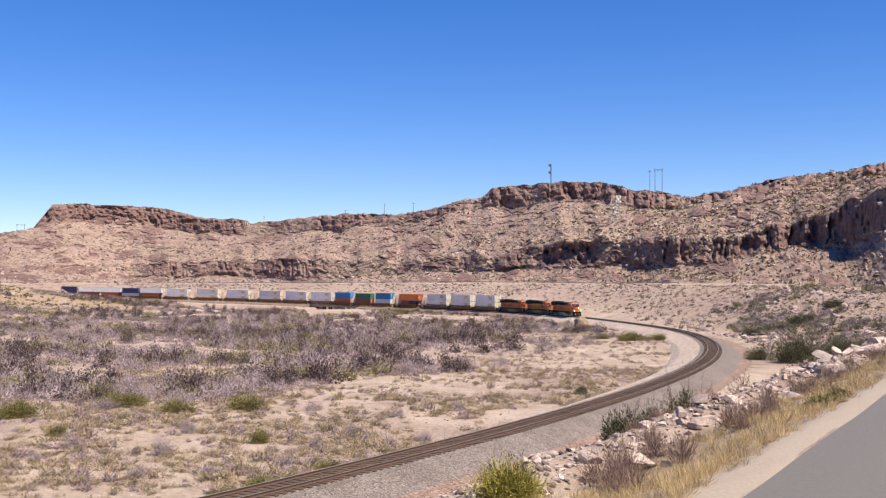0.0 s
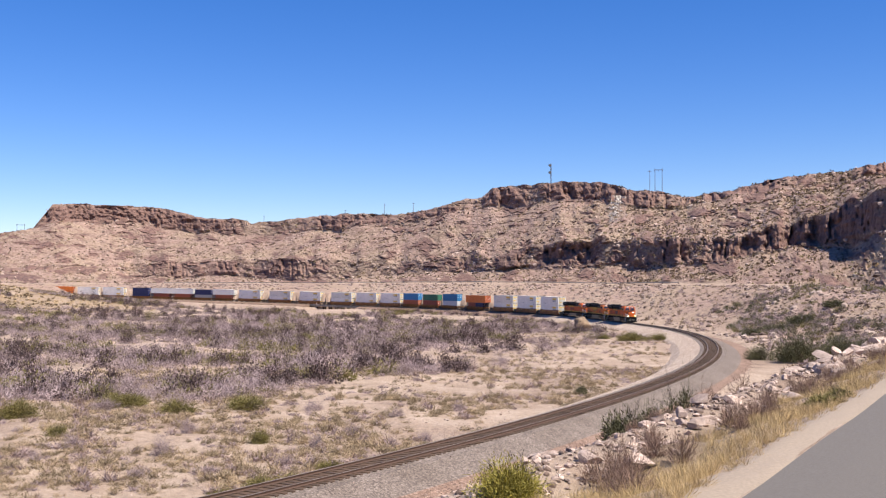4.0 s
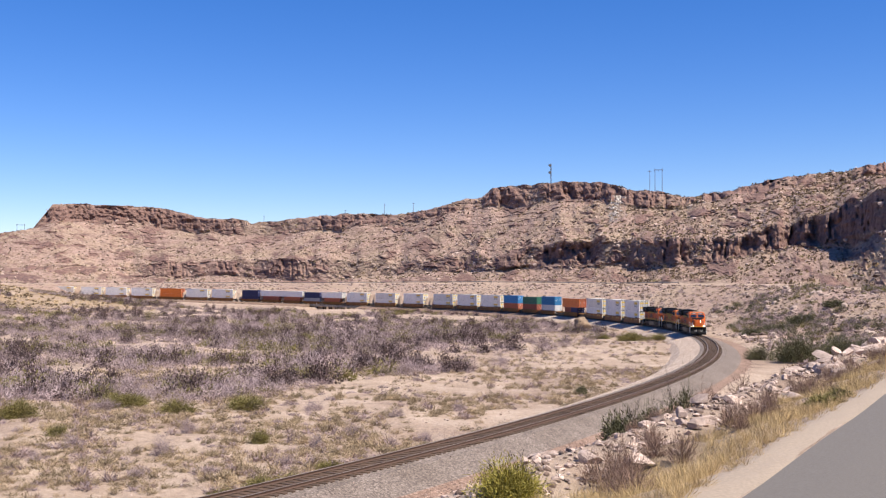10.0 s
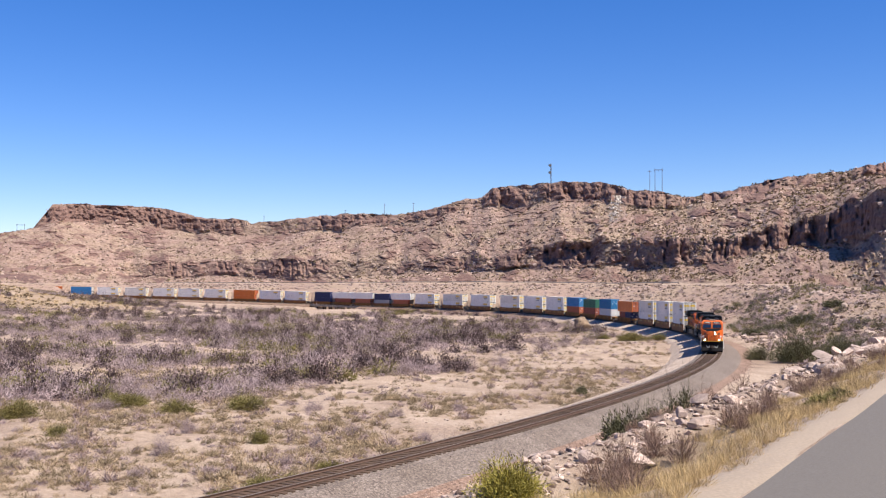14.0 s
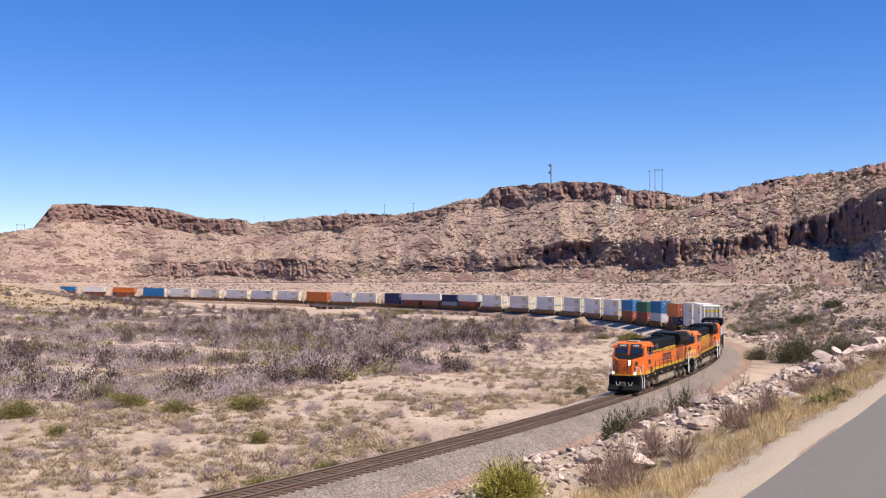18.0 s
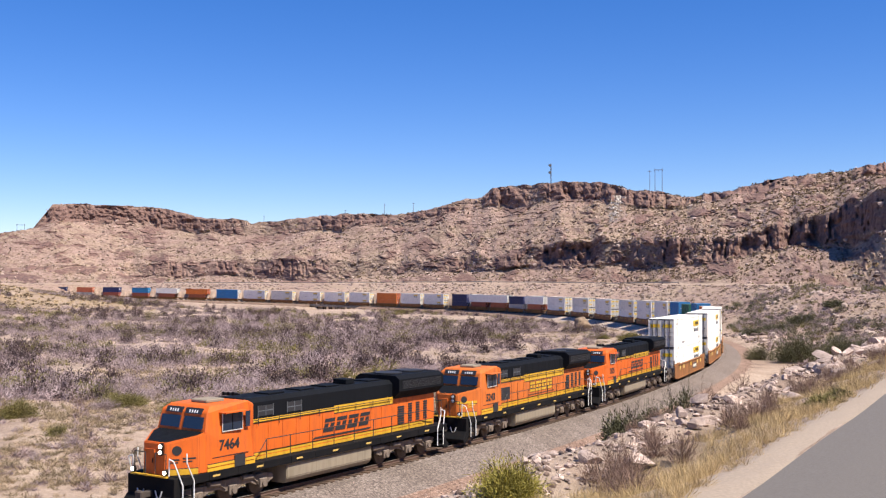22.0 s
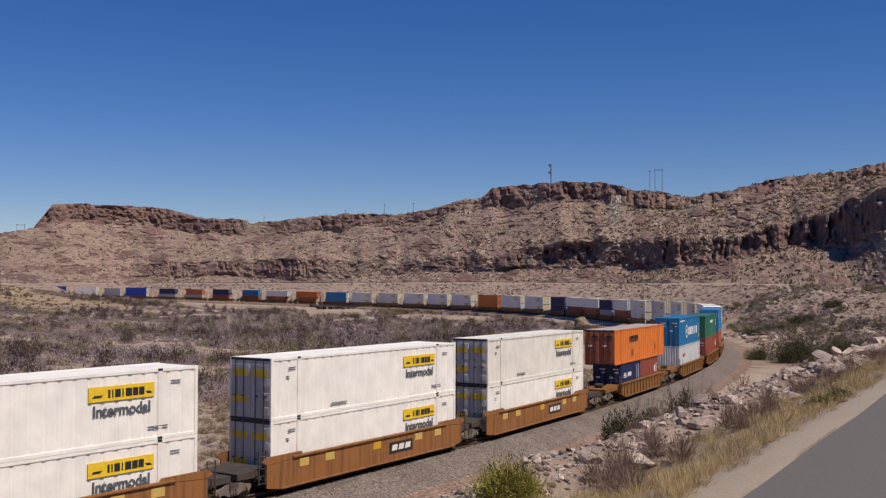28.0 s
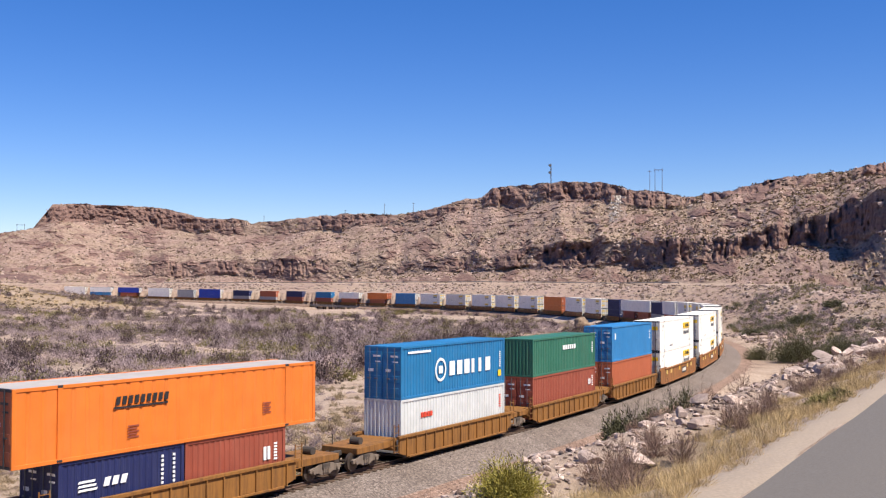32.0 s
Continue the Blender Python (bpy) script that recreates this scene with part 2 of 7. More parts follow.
def simple(name, c0, c1, scale=6.0, rough=0.8, metal=0.0, bump_d=0.0, detail=5, space="Object", spread=0.0, streak=None):
    """A surface between two tones, with grain, and a shift of tone from piece to piece."""
    m, n, l, b = material(name, rough, metal)
    v = coords(n, l, space, streak or (1, 1, 1))
    f = noise_tex(n, l, v, scale, detail, 0.68)
    col = ramp(n, l, f, [(0.30, c0), (0.70, c1)])
    if spread:
        oi = n.new("ShaderNodeObjectInfo")
        gi = n.new("ShaderNodeNewGeometry")
        ad = n.new("ShaderNodeMath")
        ad.operation = "ADD"
        l.new(oi.outputs["Random"], ad.inputs[0])
        l.new(gi.outputs["Random Per Island"], ad.inputs[1])
        fr = n.new("ShaderNodeMath")
        fr.operation = "FRACT"
        l.new(ad.outputs[0], fr.inputs[0])
        k0, k1 = 1 - spread, 1 + spread
        col = mix(n, l, 1.0, col, ramp(n, l, fr.outputs[0], [(0.0, (k0, k0, k0)), (1.0, (k1, k1 * 0.99, k1 * 0.96))]), "MULTIPLY")
    l.new(col, b.inputs["Base Color"])
    if bump_d:
        bump(n, l, b, f, 0.6, bump_d)
    return m


ASPHALT = simple("road_asphalt", (0.101, 0.087, 0.074), (0.142, 0.124, 0.107), 34.0, 0.92, bump_d=0.006, detail=9)


def grain(name, tones, size, rough=0.95):
    """Broken stone: cells of a stone's size, each of its own tone, with dark joints."""
    m, n, l, b = material(name, rough)
    v = coords(n, l)
    vo = n.new("ShaderNodeTexVoronoi")
    vo.inputs["Scale"].default_value = 1 / size
    l.new(v, vo.inputs["Vector"])
    sp = n.new("ShaderNodeSeparateColor")
    l.new(vo.outputs["Color"], sp.inputs[0])
    k = len(tones) - 1
    col = ramp(n, l, sp.outputs[0], [(i / k, c) for i, c in enumerate(tones)])
    joint = ramp(n, l, vo.outputs["Distance"], [(0.30, (1, 1, 1)), (0.75, (0.42, 0.40, 0.38))])
    col = mix(n, l, 0.8, col, joint, "MULTIPLY")
    patch = ramp(n, l, noise_tex(n, l, v, 0.35, 5), [(0.35, (0.80, 0.76, 0.72)), (0.65, (1.08, 1.06, 1.05))])
    col = mix(n, l, 0.9, col, patch, "MULTIPLY")
    l.new(col, b.inputs["Base Color"])
    bump(n, l, b, sp.outputs[1], 0.45, size * .6)
    return m


BALLAST = grain("ballast_stone", [(0.096, 0.073, 0.061), (0.185, 0.147, 0.123), (0.229, 0.185, 0.156), (0.326, 0.269, 0.228)], 0.085)
BALLAST_RED = grain("red_fines", [(0.134, 0.081, 0.058), (0.253, 0.157, 0.111), (0.316, 0.206, 0.148), (0.411, 0.298, 0.230)], 0.095)
PALE_GRAVEL = grain("pale_gravel", [(0.264, 0.189, 0.144), (0.503, 0.378, 0.287), (0.598, 0.476, 0.372), (0.789, 0.671, 0.561)], 0.2)
GAUGE_DIRT = simple("oily_ballast", (0.046, 0.027, 0.016), (0.136, 0.081, 0.048), 5.0, 0.95, bump_d=0.05, detail=9)
SLEEPER = simple("old_sleeper", (0.037, 0.020, 0.012), (0.092, 0.054, 0.031), 5.0, 0.9, bump_d=0.01, spread=0.3, streak=(1, 6, 6))
RAIL = simple("rail_steel", (0.059, 0.032, 0.021), (0.112, 0.063, 0.042), 8.0, 0.7, 0.1)
RAIL_TOP = simple("rail_polished", (0.193, 0.158, 0.130), (0.275, 0.230, 0.193), 3.0, 0.6, 0.3)
SAND = simple("road_sand", (0.230, 0.176, 0.129), (0.335, 0.265, 0.199), 26.0, 0.95, detail=9)
CONCRETE = simple("old_concrete", (0.173, 0.151, 0.130), (0.302, 0.274, 0.238), 1.5, 0.9, bump_d=0.01)


# ======================= mesh helpers =======================
def mesh_np(name, verts, faces, mats, index=None, smooth_shade=False):
    """A mesh from arrays: verts (n, 3); faces (m, 3 or 4)."""
    me = bpy.data.meshes.new(name)
    verts, faces = np.asarray(verts, np.float32), np.asarray(faces, np.int32)
    k = faces.shape[1]
    me.vertices.add(len(verts))
    me.vertices.foreach_set("co", verts.ravel())
    me.loops.add(faces.size)
    me.loops.foreach_set("vertex_index", faces.ravel())
    me.polygons.add(len(faces))
    me.polygons.foreach_set("loop_start", np.arange(0, faces.size, k, dtype=np.int32))
    if index is not None:
        me.polygons.foreach_set("material_index", np.asarray(index, np.int32))
    me.polygons.foreach_set("use_smooth", np.full(len(faces), smooth_shade))
    for mt in (mats if isinstance(mats, (list, tuple)) else [mats]):
        me.materials.append(mt)
    me.update(calc_edges=True)
    me.validate()
    return me


def grid_faces(nr, nc, wrap=False):
    i, j = np.meshgrid(np.arange(nr - 1), np.arange(nc if wrap else nc - 1), indexing="ij")
    j2 = (j + 1) % nc
    return np.stack([i * nc + j, i * nc + j2, (i + 1) * nc + j2, (i + 1) * nc + j], -1).reshape(-1, 4)


def part(name, bm, mat, parent=None, label="", at=None, smooth_shade=False):
    """Links a bmesh as one mesh object under a thing or a part."""
    me = bpy.data.meshes.new(name)
    bm.to_mesh(me)
    bm.free()
    if smooth_shade:
        me.polygons.foreach_set("use_smooth", np.full(len(me.polygons), True))
    for mt in (mat if isinstance(mat, (list, tuple)) else [mat]):
        me.materials.append(mt)
    ob = new(name, me)
    ob.parent = parent
    if at is not None:
        ob.matrix_basis = at
    if label:
        ob["label"] = label
    return ob


def share(name, me, parent, at, label=""):
    ob = new(name, me)
    ob.parent = parent
    ob.matrix_basis = at
    if label:
        ob["label"] = label
    return ob


def box(bm, x0, x1, y0, y1, z0, z1, bevel=0.0, mi=0):
    r = bmesh.ops.create_cube(bm, size=1, matrix=Matrix.Translation(((x0 + x1) / 2, (y0 + y1) / 2, (z0 + z1) / 2)) @ Matrix.Diagonal((x1 - x0, y1 - y0, z1 - z0, 1)))
    fs = {f for v in r["verts"] for f in v.link_faces}
    for f in fs:
        f.material_index = mi
    if bevel:
        es = {e for v in r["verts"] for e in v.link_edges}
        bmesh.ops.bevel(bm, geom=list(es), offset=bevel, segments=1, affect="EDGES")
    return bm


def cyl(bm, p0, p1, r0, r1=None, seg=10, caps=True):
    p0, p1 = Vector(p0), Vector(p1)
    d = p1 - p0
    m = Matrix.Translation((p0 + p1) / 2) @ d.to_track_quat("Z", "Y").to_matrix().to_4x4()
    bmesh.ops.create_cone(bm, cap_ends=caps, segments=seg, radius1=r0, radius2=r0 if r1 is None else r1, depth=d.length, matrix=m)
    return bm


def poly_prism(bm, pts, y0, y1, bevel=0.0, mi=0):
    """An outline in x, z drawn out across y."""
    a = [bm.verts.new((x, y0, z)) for x, z in pts]
    c = [bm.verts.new((x, y1, z)) for x, z in pts]
    fs = [bm.faces.new(a), bm.faces.new(list(reversed(c)))]
    k = len(pts)
    for i in range(k):
        fs.append(bm.faces.new((a[i], c[i], c[(i + 1) % k], a[(i + 1) % k])))
    bmesh.ops.recalc_face_normals(bm, faces=fs)
    for f in fs:
        f.material_index = mi
    if bevel:
        es = list({e for f in fs for e in f.edges})
        bmesh.ops.bevel(bm, geom=es, offset=bevel, segments=1, affect="EDGES")
    return bm


def bm_new():
    return bmesh.new()

# ======================= the ground: one sheet out to the horizon =======================
def build_ground():
    az = np.concatenate([np.arange(-180, -30, 3.0), np.arange(-30, -25.2, 0.4), np.linspace(-25.2, 25.2, 540), np.arange(25.6, 30, 0.4), np.arange(30, 180, 3.0)])
    nc = len(az)
    ar = np.radians(az)
    rf, zf = np.interp(az, FOOT_AZ, FOOT_R), np.interp(az, FOOT_AZ, FOOT_Z)
    wob = lambda k, sd: fbm(az * k, az * 0 + sd, 2, sd, 0.35)
    wlo, whi = 7 * wob(0.4, 31), 8 * wob(0.35, 34)
    lbr, lbz = np.interp(az, FOOT_AZ, LOWB_R) + 7 * wob(0.4, 31), np.interp(az, FOOT_AZ, LOWB_Z) + 1.0 * wob(1.3, 32)
    ltr, ltz = np.interp(az, FOOT_AZ, LOWT_R) + 7 * wob(0.4, 31), np.interp(az, FOOT_AZ, LOWT_Z) + 1.6 * wob(1.6, 33)
    ubr, ubz = np.interp(az, FOOT_AZ, UPB_R) + 8 * wob(0.35, 34), np.interp(az, FOOT_AZ, UPB_Z) + 1.5 * wob(1.2, 35)
    rr, rz = np.interp(az, RIM_AZ, RIM_R) + 8 * wob(0.35, 34), np.interp(az, RIM_AZ, RIM_Z) + 0.5 * wob(3.0, 36)
    rows = []                                   # r, z, rock, scree
    zero = np.zeros(nc)
    fr = np.concatenate([np.geomspace(5.0, 200, 200), np.arange(203, 722, 3.0)])
    for r0 in np.concatenate([[0.4, 1.5, 3.0], fr]):
        rows.append((np.minimum(r0, rf * (0.97 + 0.03 * r0 / 721)) if r0 < 719 else rf, None))
    n_near = len(rows)
    R = np.array([q[0] for q in rows])
    # keep rows in order beyond the foot of the nearer hills
    R = np.minimum(R, rf[None, :] * (0.985 + 0.015 * (np.arange(n_near) / (n_near - 1))[:, None]))
    X, Y = R * np.sin(ar), R * np.cos(ar)
    Z = near_height(X, Y)
    rock = np.zeros_like(Z)
    scree = smooth(0.80, 0.97, R / rf) * 0.85
    outer = near_line(X, Y)[0].reshape(X.shape)
    scree = np.maximum(scree, 0.8 * smooth(9, 20, -outer) * smooth(90, 150, R) * (Y > 60))
    grass = np.zeros_like(Z)
    bands = []

    def band(ra, za, rb, zb, count, rk, amp, curve=1.0, wa=0.0, wb=0.0):
        for q in np.linspace(0, 1, count + 1)[1:]:
            r_ = (ra - wa) + (rb - wb - ra + wa) * q + wa * (1 - q) ** 4 + wb * q ** 4 if np.ndim(wb) else ra + (rb - ra) * q
            bands.append((r_, za + (zb - za) * q ** curve, rk * min(1, 4 * q, 4 * (1 - q) + 0.35), amp))

    band(rf, zf, rf + 11, zf + 0.5, 4, 0.0, 0.12)                    # highway bench
    band(rf + 11, zf + 0.5, lbr, lbz, 26, 0.12, 0.9, 1.25, 0.0, wlo)
    band(lbr, lbz, ltr, ltz, 30, 1.0, 1.0)
    band(ltr, ltz, ubr, ubz, 60, 0.10, 1.3, 1.12, wlo, whi)
    band(ubr, ubz, rr, rz, 34, 1.0, 1.0)
    band(rr, rz, rr + 60, rz - 0.4, 8, 0.25, 0.5)
    band(rr + 60, rz - 0.4, rr + 500, rz - 8, 6, 0.0, 0.5)
    band(rr + 500, rz - 8, rr * 0 + 4200, rz * 0 - 30, 8, 0.0, 1.0)
    BR = np.array([q[0] for q in bands])
    BZ = np.array([q[1] for q in bands])
    BK = np.array([q[2] + zero for q in bands])
    BA = np.array([q[3] + zero for q in bands])
    arc = ar[None, :] * 600
    # buttresses, clefts and ledges on the rock bands
    cliff = np.where(BK > 0.3, BK, 0)
    bend = 2.2 * fbm(arc / 11, BZ / 8, 3, 42)
    layer = BZ / 4.6 + 0.8 * fbm(arc / 26, BZ * 0, 3, 48)
    step = layer - np.floor(layer)

    def clefts(width, tall, seed, sharp):
        return (1 - np.abs(vnoise((arc + bend) / width, BZ / tall, seed))) ** sharp

    butt = fbm(arc / 24, BZ / 60, 3, 41) * 4.6 + 4.6 * clefts(6.0, 34, 45, 4) + 3.0 * clefts(2.6, 15, 47, 3) + 1.3 * fbm(arc / 1.9, BZ / 2.6, 3, 53)
    ledge = 1.5 * (smooth(0.7, 1.0, step) - step) + 1.5 * fbm(arc / 5, BZ / 4.0, 3, 46) + 1.2
    # where the bands break up into scree
    lowmask = np.clip(0.30 + 1.1 * fbm(az / 1.6, az * 0, 3, 51) + 0.85 * smooth(3, 7, az) + 0.5 * smooth(16, 18, az), 0.0, 1.0)
    upmask = np.clip(0.62 + 1.1 * fbm(az / 1.4, az * 0, 3, 52) + 0.5 * smooth(1.8, 3, az) * smooth(12, 9, az) + .75 * smooth(-11, -14, az) + .35 * smooth(-9, -7.5, az) * smooth(-1, -2, az), 0.12, 1.0)
    nb = 4 + 26
    M = np.ones_like(BK)
    M[nb:nb + 30] = lowmask
    M[nb + 30 + 60:nb + 30 + 60 + 34] = upmask
    cliff = cliff * M
    BR = BR + cliff * (butt + ledge - 4.2)
    BX, BY = BR * np.sin(ar), BR * np.cos(ar)
    BR = BR - (1 - cliff) * (BA > 0.8) * (1.5 * np.clip(fbm(arc / 30, BZ / 9, 3, 57), 0, 1) * (1 - step) ** 2 + 0.8 * fbm(arc / 2.6, BZ / 1.6, 3, 58))
    BX, BY = BR * np.sin(ar), BR * np.cos(ar)
    knob = (BA > 0.8) * (1 - cliff) * smooth(0.45, 0.8, fbm(arc / 7, BZ / 3.8, 4, 49, 0.6))
    BR = BR - 2.2 * knob
    BX, BY = BR * np.sin(ar), BR * np.cos(ar)
    slope_n = fbm(BX / 16, BY / 16, 4, 43, 0.5) * 0.8 + fbm(BX / 60, BY / 60, 3, 44) * 1.6
    BZ = BZ + BA * slope_n * (1 - cliff)
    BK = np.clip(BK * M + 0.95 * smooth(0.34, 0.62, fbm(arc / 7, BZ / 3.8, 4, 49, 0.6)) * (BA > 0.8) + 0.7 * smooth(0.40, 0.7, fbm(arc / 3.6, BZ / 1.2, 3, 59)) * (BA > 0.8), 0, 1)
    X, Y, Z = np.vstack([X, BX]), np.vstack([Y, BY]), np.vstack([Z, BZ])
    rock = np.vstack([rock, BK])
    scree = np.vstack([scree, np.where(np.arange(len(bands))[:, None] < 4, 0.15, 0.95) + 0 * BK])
    p = road_side(X, Y)
    hill = np.exp(-((X + 232) / 95) ** 2 - ((Y - 400) / 125) ** 2)
    gr = np.clip(smooth(0.10, 0.34, hill) * (0.85 + 0.5 * fbm(X / 14, Y / 14, 3, 61)), 0, 1)
    side_near = smooth(ROAD_EDGE + 1.0, 3.8, p) * smooth(5.3, 4.4, p) * (np.hypot(X, Y) < 90)
    gr = np.maximum(gr, side_near * np.clip(0.55 + 0.6 * fbm(X / 3, Y / 3, 3, 62), 0, 0.9))
    top = np.vstack([np.zeros((n_near + 4 + 26 + 30 + 60 + 34, nc)), np.full((22, nc), 0.7)])
    gr = np.maximum(gr, top)
    nr = len(X)
    verts = np.stack([X, Y, Z], -1).reshape(-1, 3)
    me = mesh_np("ground", verts, grid_faces(nr, nc, True)[:, ::-1], EARTH, smooth_shade=True)
    me.polygons.foreach_set("use_smooth", np.repeat(np.arange(nr - 1) < n_near + 4, nc))
    for nm, dat in (("rock", rock), ("scree", scree), ("grass", gr)):
        at_ = me.attributes.new(nm, "FLOAT", "POINT")
        at_.data.foreach_set("value", np.asarray(dat, np.float32).ravel())
    ob = tagged(new("ground", me), "dry pinkish desert ground rising to rocky brown mesa cliffs", "ground", kind="structure")
    return X, Y, Z, n_near, rock


GX, GY, GZ, N_NEAR, GROCK = build_ground()


# ======================= the road =======================
def build_road():
    ts = np.concatenate([np.linspace(-300, 0, 40), np.linspace(2, 60, 60), np.linspace(65, 400, 50)])
    ps = np.array([ROAD_EDGE, ROAD_EDGE - 0.6, ROAD_EDGE - 3.4, ROAD_EDGE - 6.6, ROAD_EDGE - 7.2])
    edge = 0.06 * fbm(ts / 6.0, ts * 0, 2, 71)
    P = ps[None, :] + 0 * ts[:, None]
    P[:, 0] += edge
    P[:, 4] -= edge
    Z = np.array([ROAD_Z - 0.03, ROAD_Z, ROAD_Z + 0.05, ROAD_Z, ROAD_Z - 0.03])[None, :] + 0 * P
    X = ROAD_DIR[0] * ts[:, None] - ROAD_DIR[1] * P
    Y = ROAD_DIR[1] * ts[:, None] + ROAD_DIR[0] * P
    tagged(new("road", mesh_np("road", np.stack([X, Y, Z], -1).reshape(-1, 3), grid_faces(len(ts), 5)[:, ::-1], ASPHALT)),
           "worn grey asphalt country road with a sandy edge", "road", kind="structure")


build_road()


def build_shoulder():
    """Pale sand drifted along the edge of the asphalt."""
    ts = np.linspace(-6, 70, 240)
    ps = np.linspace(0, 1, 6)
    outer = ROAD_EDGE + 0.62 + 0.14 * fbm(ts / 1.6, ts * 0, 3, 72)
    inner = ROAD_EDGE - 0.06 + 0.09 * fbm(ts / 1.9, ts * 0, 3, 73)
    Q = inner[:, None] + (outer - inner)[:, None] * ps[None, :]
    X = ROAD_DIR[0] * ts[:, None] - ROAD_DIR[1] * Q
    Y = ROAD_DIR[1] * ts[:, None] + ROAD_DIR[0] * Q
    lift = np.array([-.03, .004, .010, .012, .010, -.03])[None, :]
    Z = np.maximum(near_height(X, Y), np.where(Q < ROAD_EDGE + .08, ROAD_Z - .03, -9)) + lift
    tagged(new("road_shoulder", mesh_np("road_shoulder", np.stack([X, Y, Z], -1).reshape(-1, 3), grid_faces(len(ts), 6)[:, ::-1], SAND, smooth_shade=True)),
           "pale pinkish sand shoulder along the asphalt road", "road shoulder", kind="structure")


build_shoulder()


# ======================= railway =======================
def sweep(name, prof, s0, s1, step, mats, index=None, smooth_shade=False):
    """A cross-section (left, up) drawn along the railway's line."""
    sv = np.arange(s0, s1 + step / 2, step)
    x, y, z, a = (np.interp(sv, LS, q) for q in (LX, LY, LZ, LH))
    pr = np.array(prof)
    X = x[:, None] - np.sin(a)[:, None] * pr[None, :, 0]
    Y = y[:, None] + np.cos(a)[:, None] * pr[None, :, 0]
    Z = z[:, None] + pr[None, :, 1]
    f = grid_faces(len(sv), len(pr))
    idx = None if index is None else np.tile(np.array(index), len(sv) - 1)
    return mesh_np(name, np.stack([X, Y, Z], -1).reshape(-1, 3), f[:, ::-1], mats, idx, smooth_shade)


def build_track():
    prof = [(8.2, -3.1), (5.0, -1.22), (3.7, -0.84), (1.9, -0.30), (1.15, -0.20), (-1.15, -0.20), (-1.9, -0.30), (-3.9, -0.98), (-4.8, -1.10), (-8.6, -1.75)]
    for sa, sb, bank in ((-180, 324, 3), (324, BRIDGE_S[0], 1), (BRIDGE_S[1], 1200, 1)):
        bed = sweep("ballast_bed", prof, sa, sb, 3.0, [BALLAST, BALLAST_RED, GAUGE_DIRT, PALE_GRAVEL], [bank, bank, bank, 0, 2, 0, 0, 1, 1])
        tagged(new("ballast_bed", bed), "grey crushed stone railway ballast with a reddish foot", "ballast", kind="structure")
    track = tagged(new("railway_track"), "single curved railway track of brown rails on dark wooden sleepers", "railway track")
    for g in (0.755, -0.755):
        prof = [(g - .07, -.165), (g - .065, -.15), (g - .012, -.12), (g - .012, -.05), (g - .036, -.035), (g - .036, -.002), (g + .036, -.002), (g + .036, -.035), (g + .012, -.05), (g + .012, -.12), (g + .065, -.15), (g + .07, -.165)]
        share("rail", sweep("rail", prof[::-1], -180, 1190, 2.0, [RAIL, RAIL_TOP], [0, 0, 0, 0, 0, 1, 0, 0, 0, 0, 0]), track, Matrix(), "rusty brown steel rail with a worn top")
    bm = box(bm_new(), -.115, .115, -1.3, 1.3, -.09, .09, 0.012)
    me = bpy.data.meshes.new("sleeper")
    bm.to_mesh(me)
    bm.free()
    me.materials.append(SLEEPER)
    rs = random.Random(5)
    s, made = -20.0, 0
    spare = []
    while s < 1180:
        x, y, z, a = line_at(s)
        m = pose(x, y, z - .255 + rs.uniform(-.008, .008), 0, 0, math.degrees(a) + rs.uniform(-1.5, 1.5))
        if made < 300:
            share("sleeper", me, track, m)
            made += 1
        else:
            spare.append(m)
        s += .58 if made < 300 else .62
    bv = np.array([(x, y, z) for z in (-.09, .09) for y in (-1.3, 1.3) for x in (-.115, .115)])
    bf = np.array([(0, 1, 5, 4), (1, 3, 7, 5), (3, 2, 6, 7), (2, 0, 4, 6), (4, 5, 7, 6)])
    V = np.concatenate([bv @ np.array(m.to_3x3()).T + np.array(m.translation) for m in spare])
    F = np.concatenate([bf + 8 * i for i in range(len(spare))])
    ob = share("far_sleepers", mesh_np("far_sleepers", V, F, SLEEPER), track, Matrix())
    ob["kind"] = "stuff"


build_track()

# ======================= train =======================
# distance of each thing behind the point that is at s = 0 with the clip's start at 0 s
def run(t):
    return 13.998 * t + 0.003 * t * t


def placed(q, length, t, up=0.0):
    """Pose of a vehicle whose middle is at q in the train; it looks along -x in its own space towards the train's head."""
    s = q - run(t)
    b0, b1 = Vector(beside(s - length * .36, 0)), Vector(beside(s + length * .36, 0))
    c, d = (b0 + b1) / 2, (b1 - b0).normalized()
    yv = Vector((0, 0, 1)).cross(d).normalized()
    zv = d.cross(yv)
    m = Matrix((d, yv, zv)).transposed().to_4x4()
    m.translation = c + zv * up
    return m


ROLLING = []          # (thing, q, base length, height, shift along the car)


def riding(ob, q, length, up=0.0, off=0.0):
    ob.matrix_basis = placed(q, length, 0.0, up) @ Matrix.Translation((off, 0, 0))
    ROLLING.append((ob, q, length, up, off))
    return ob


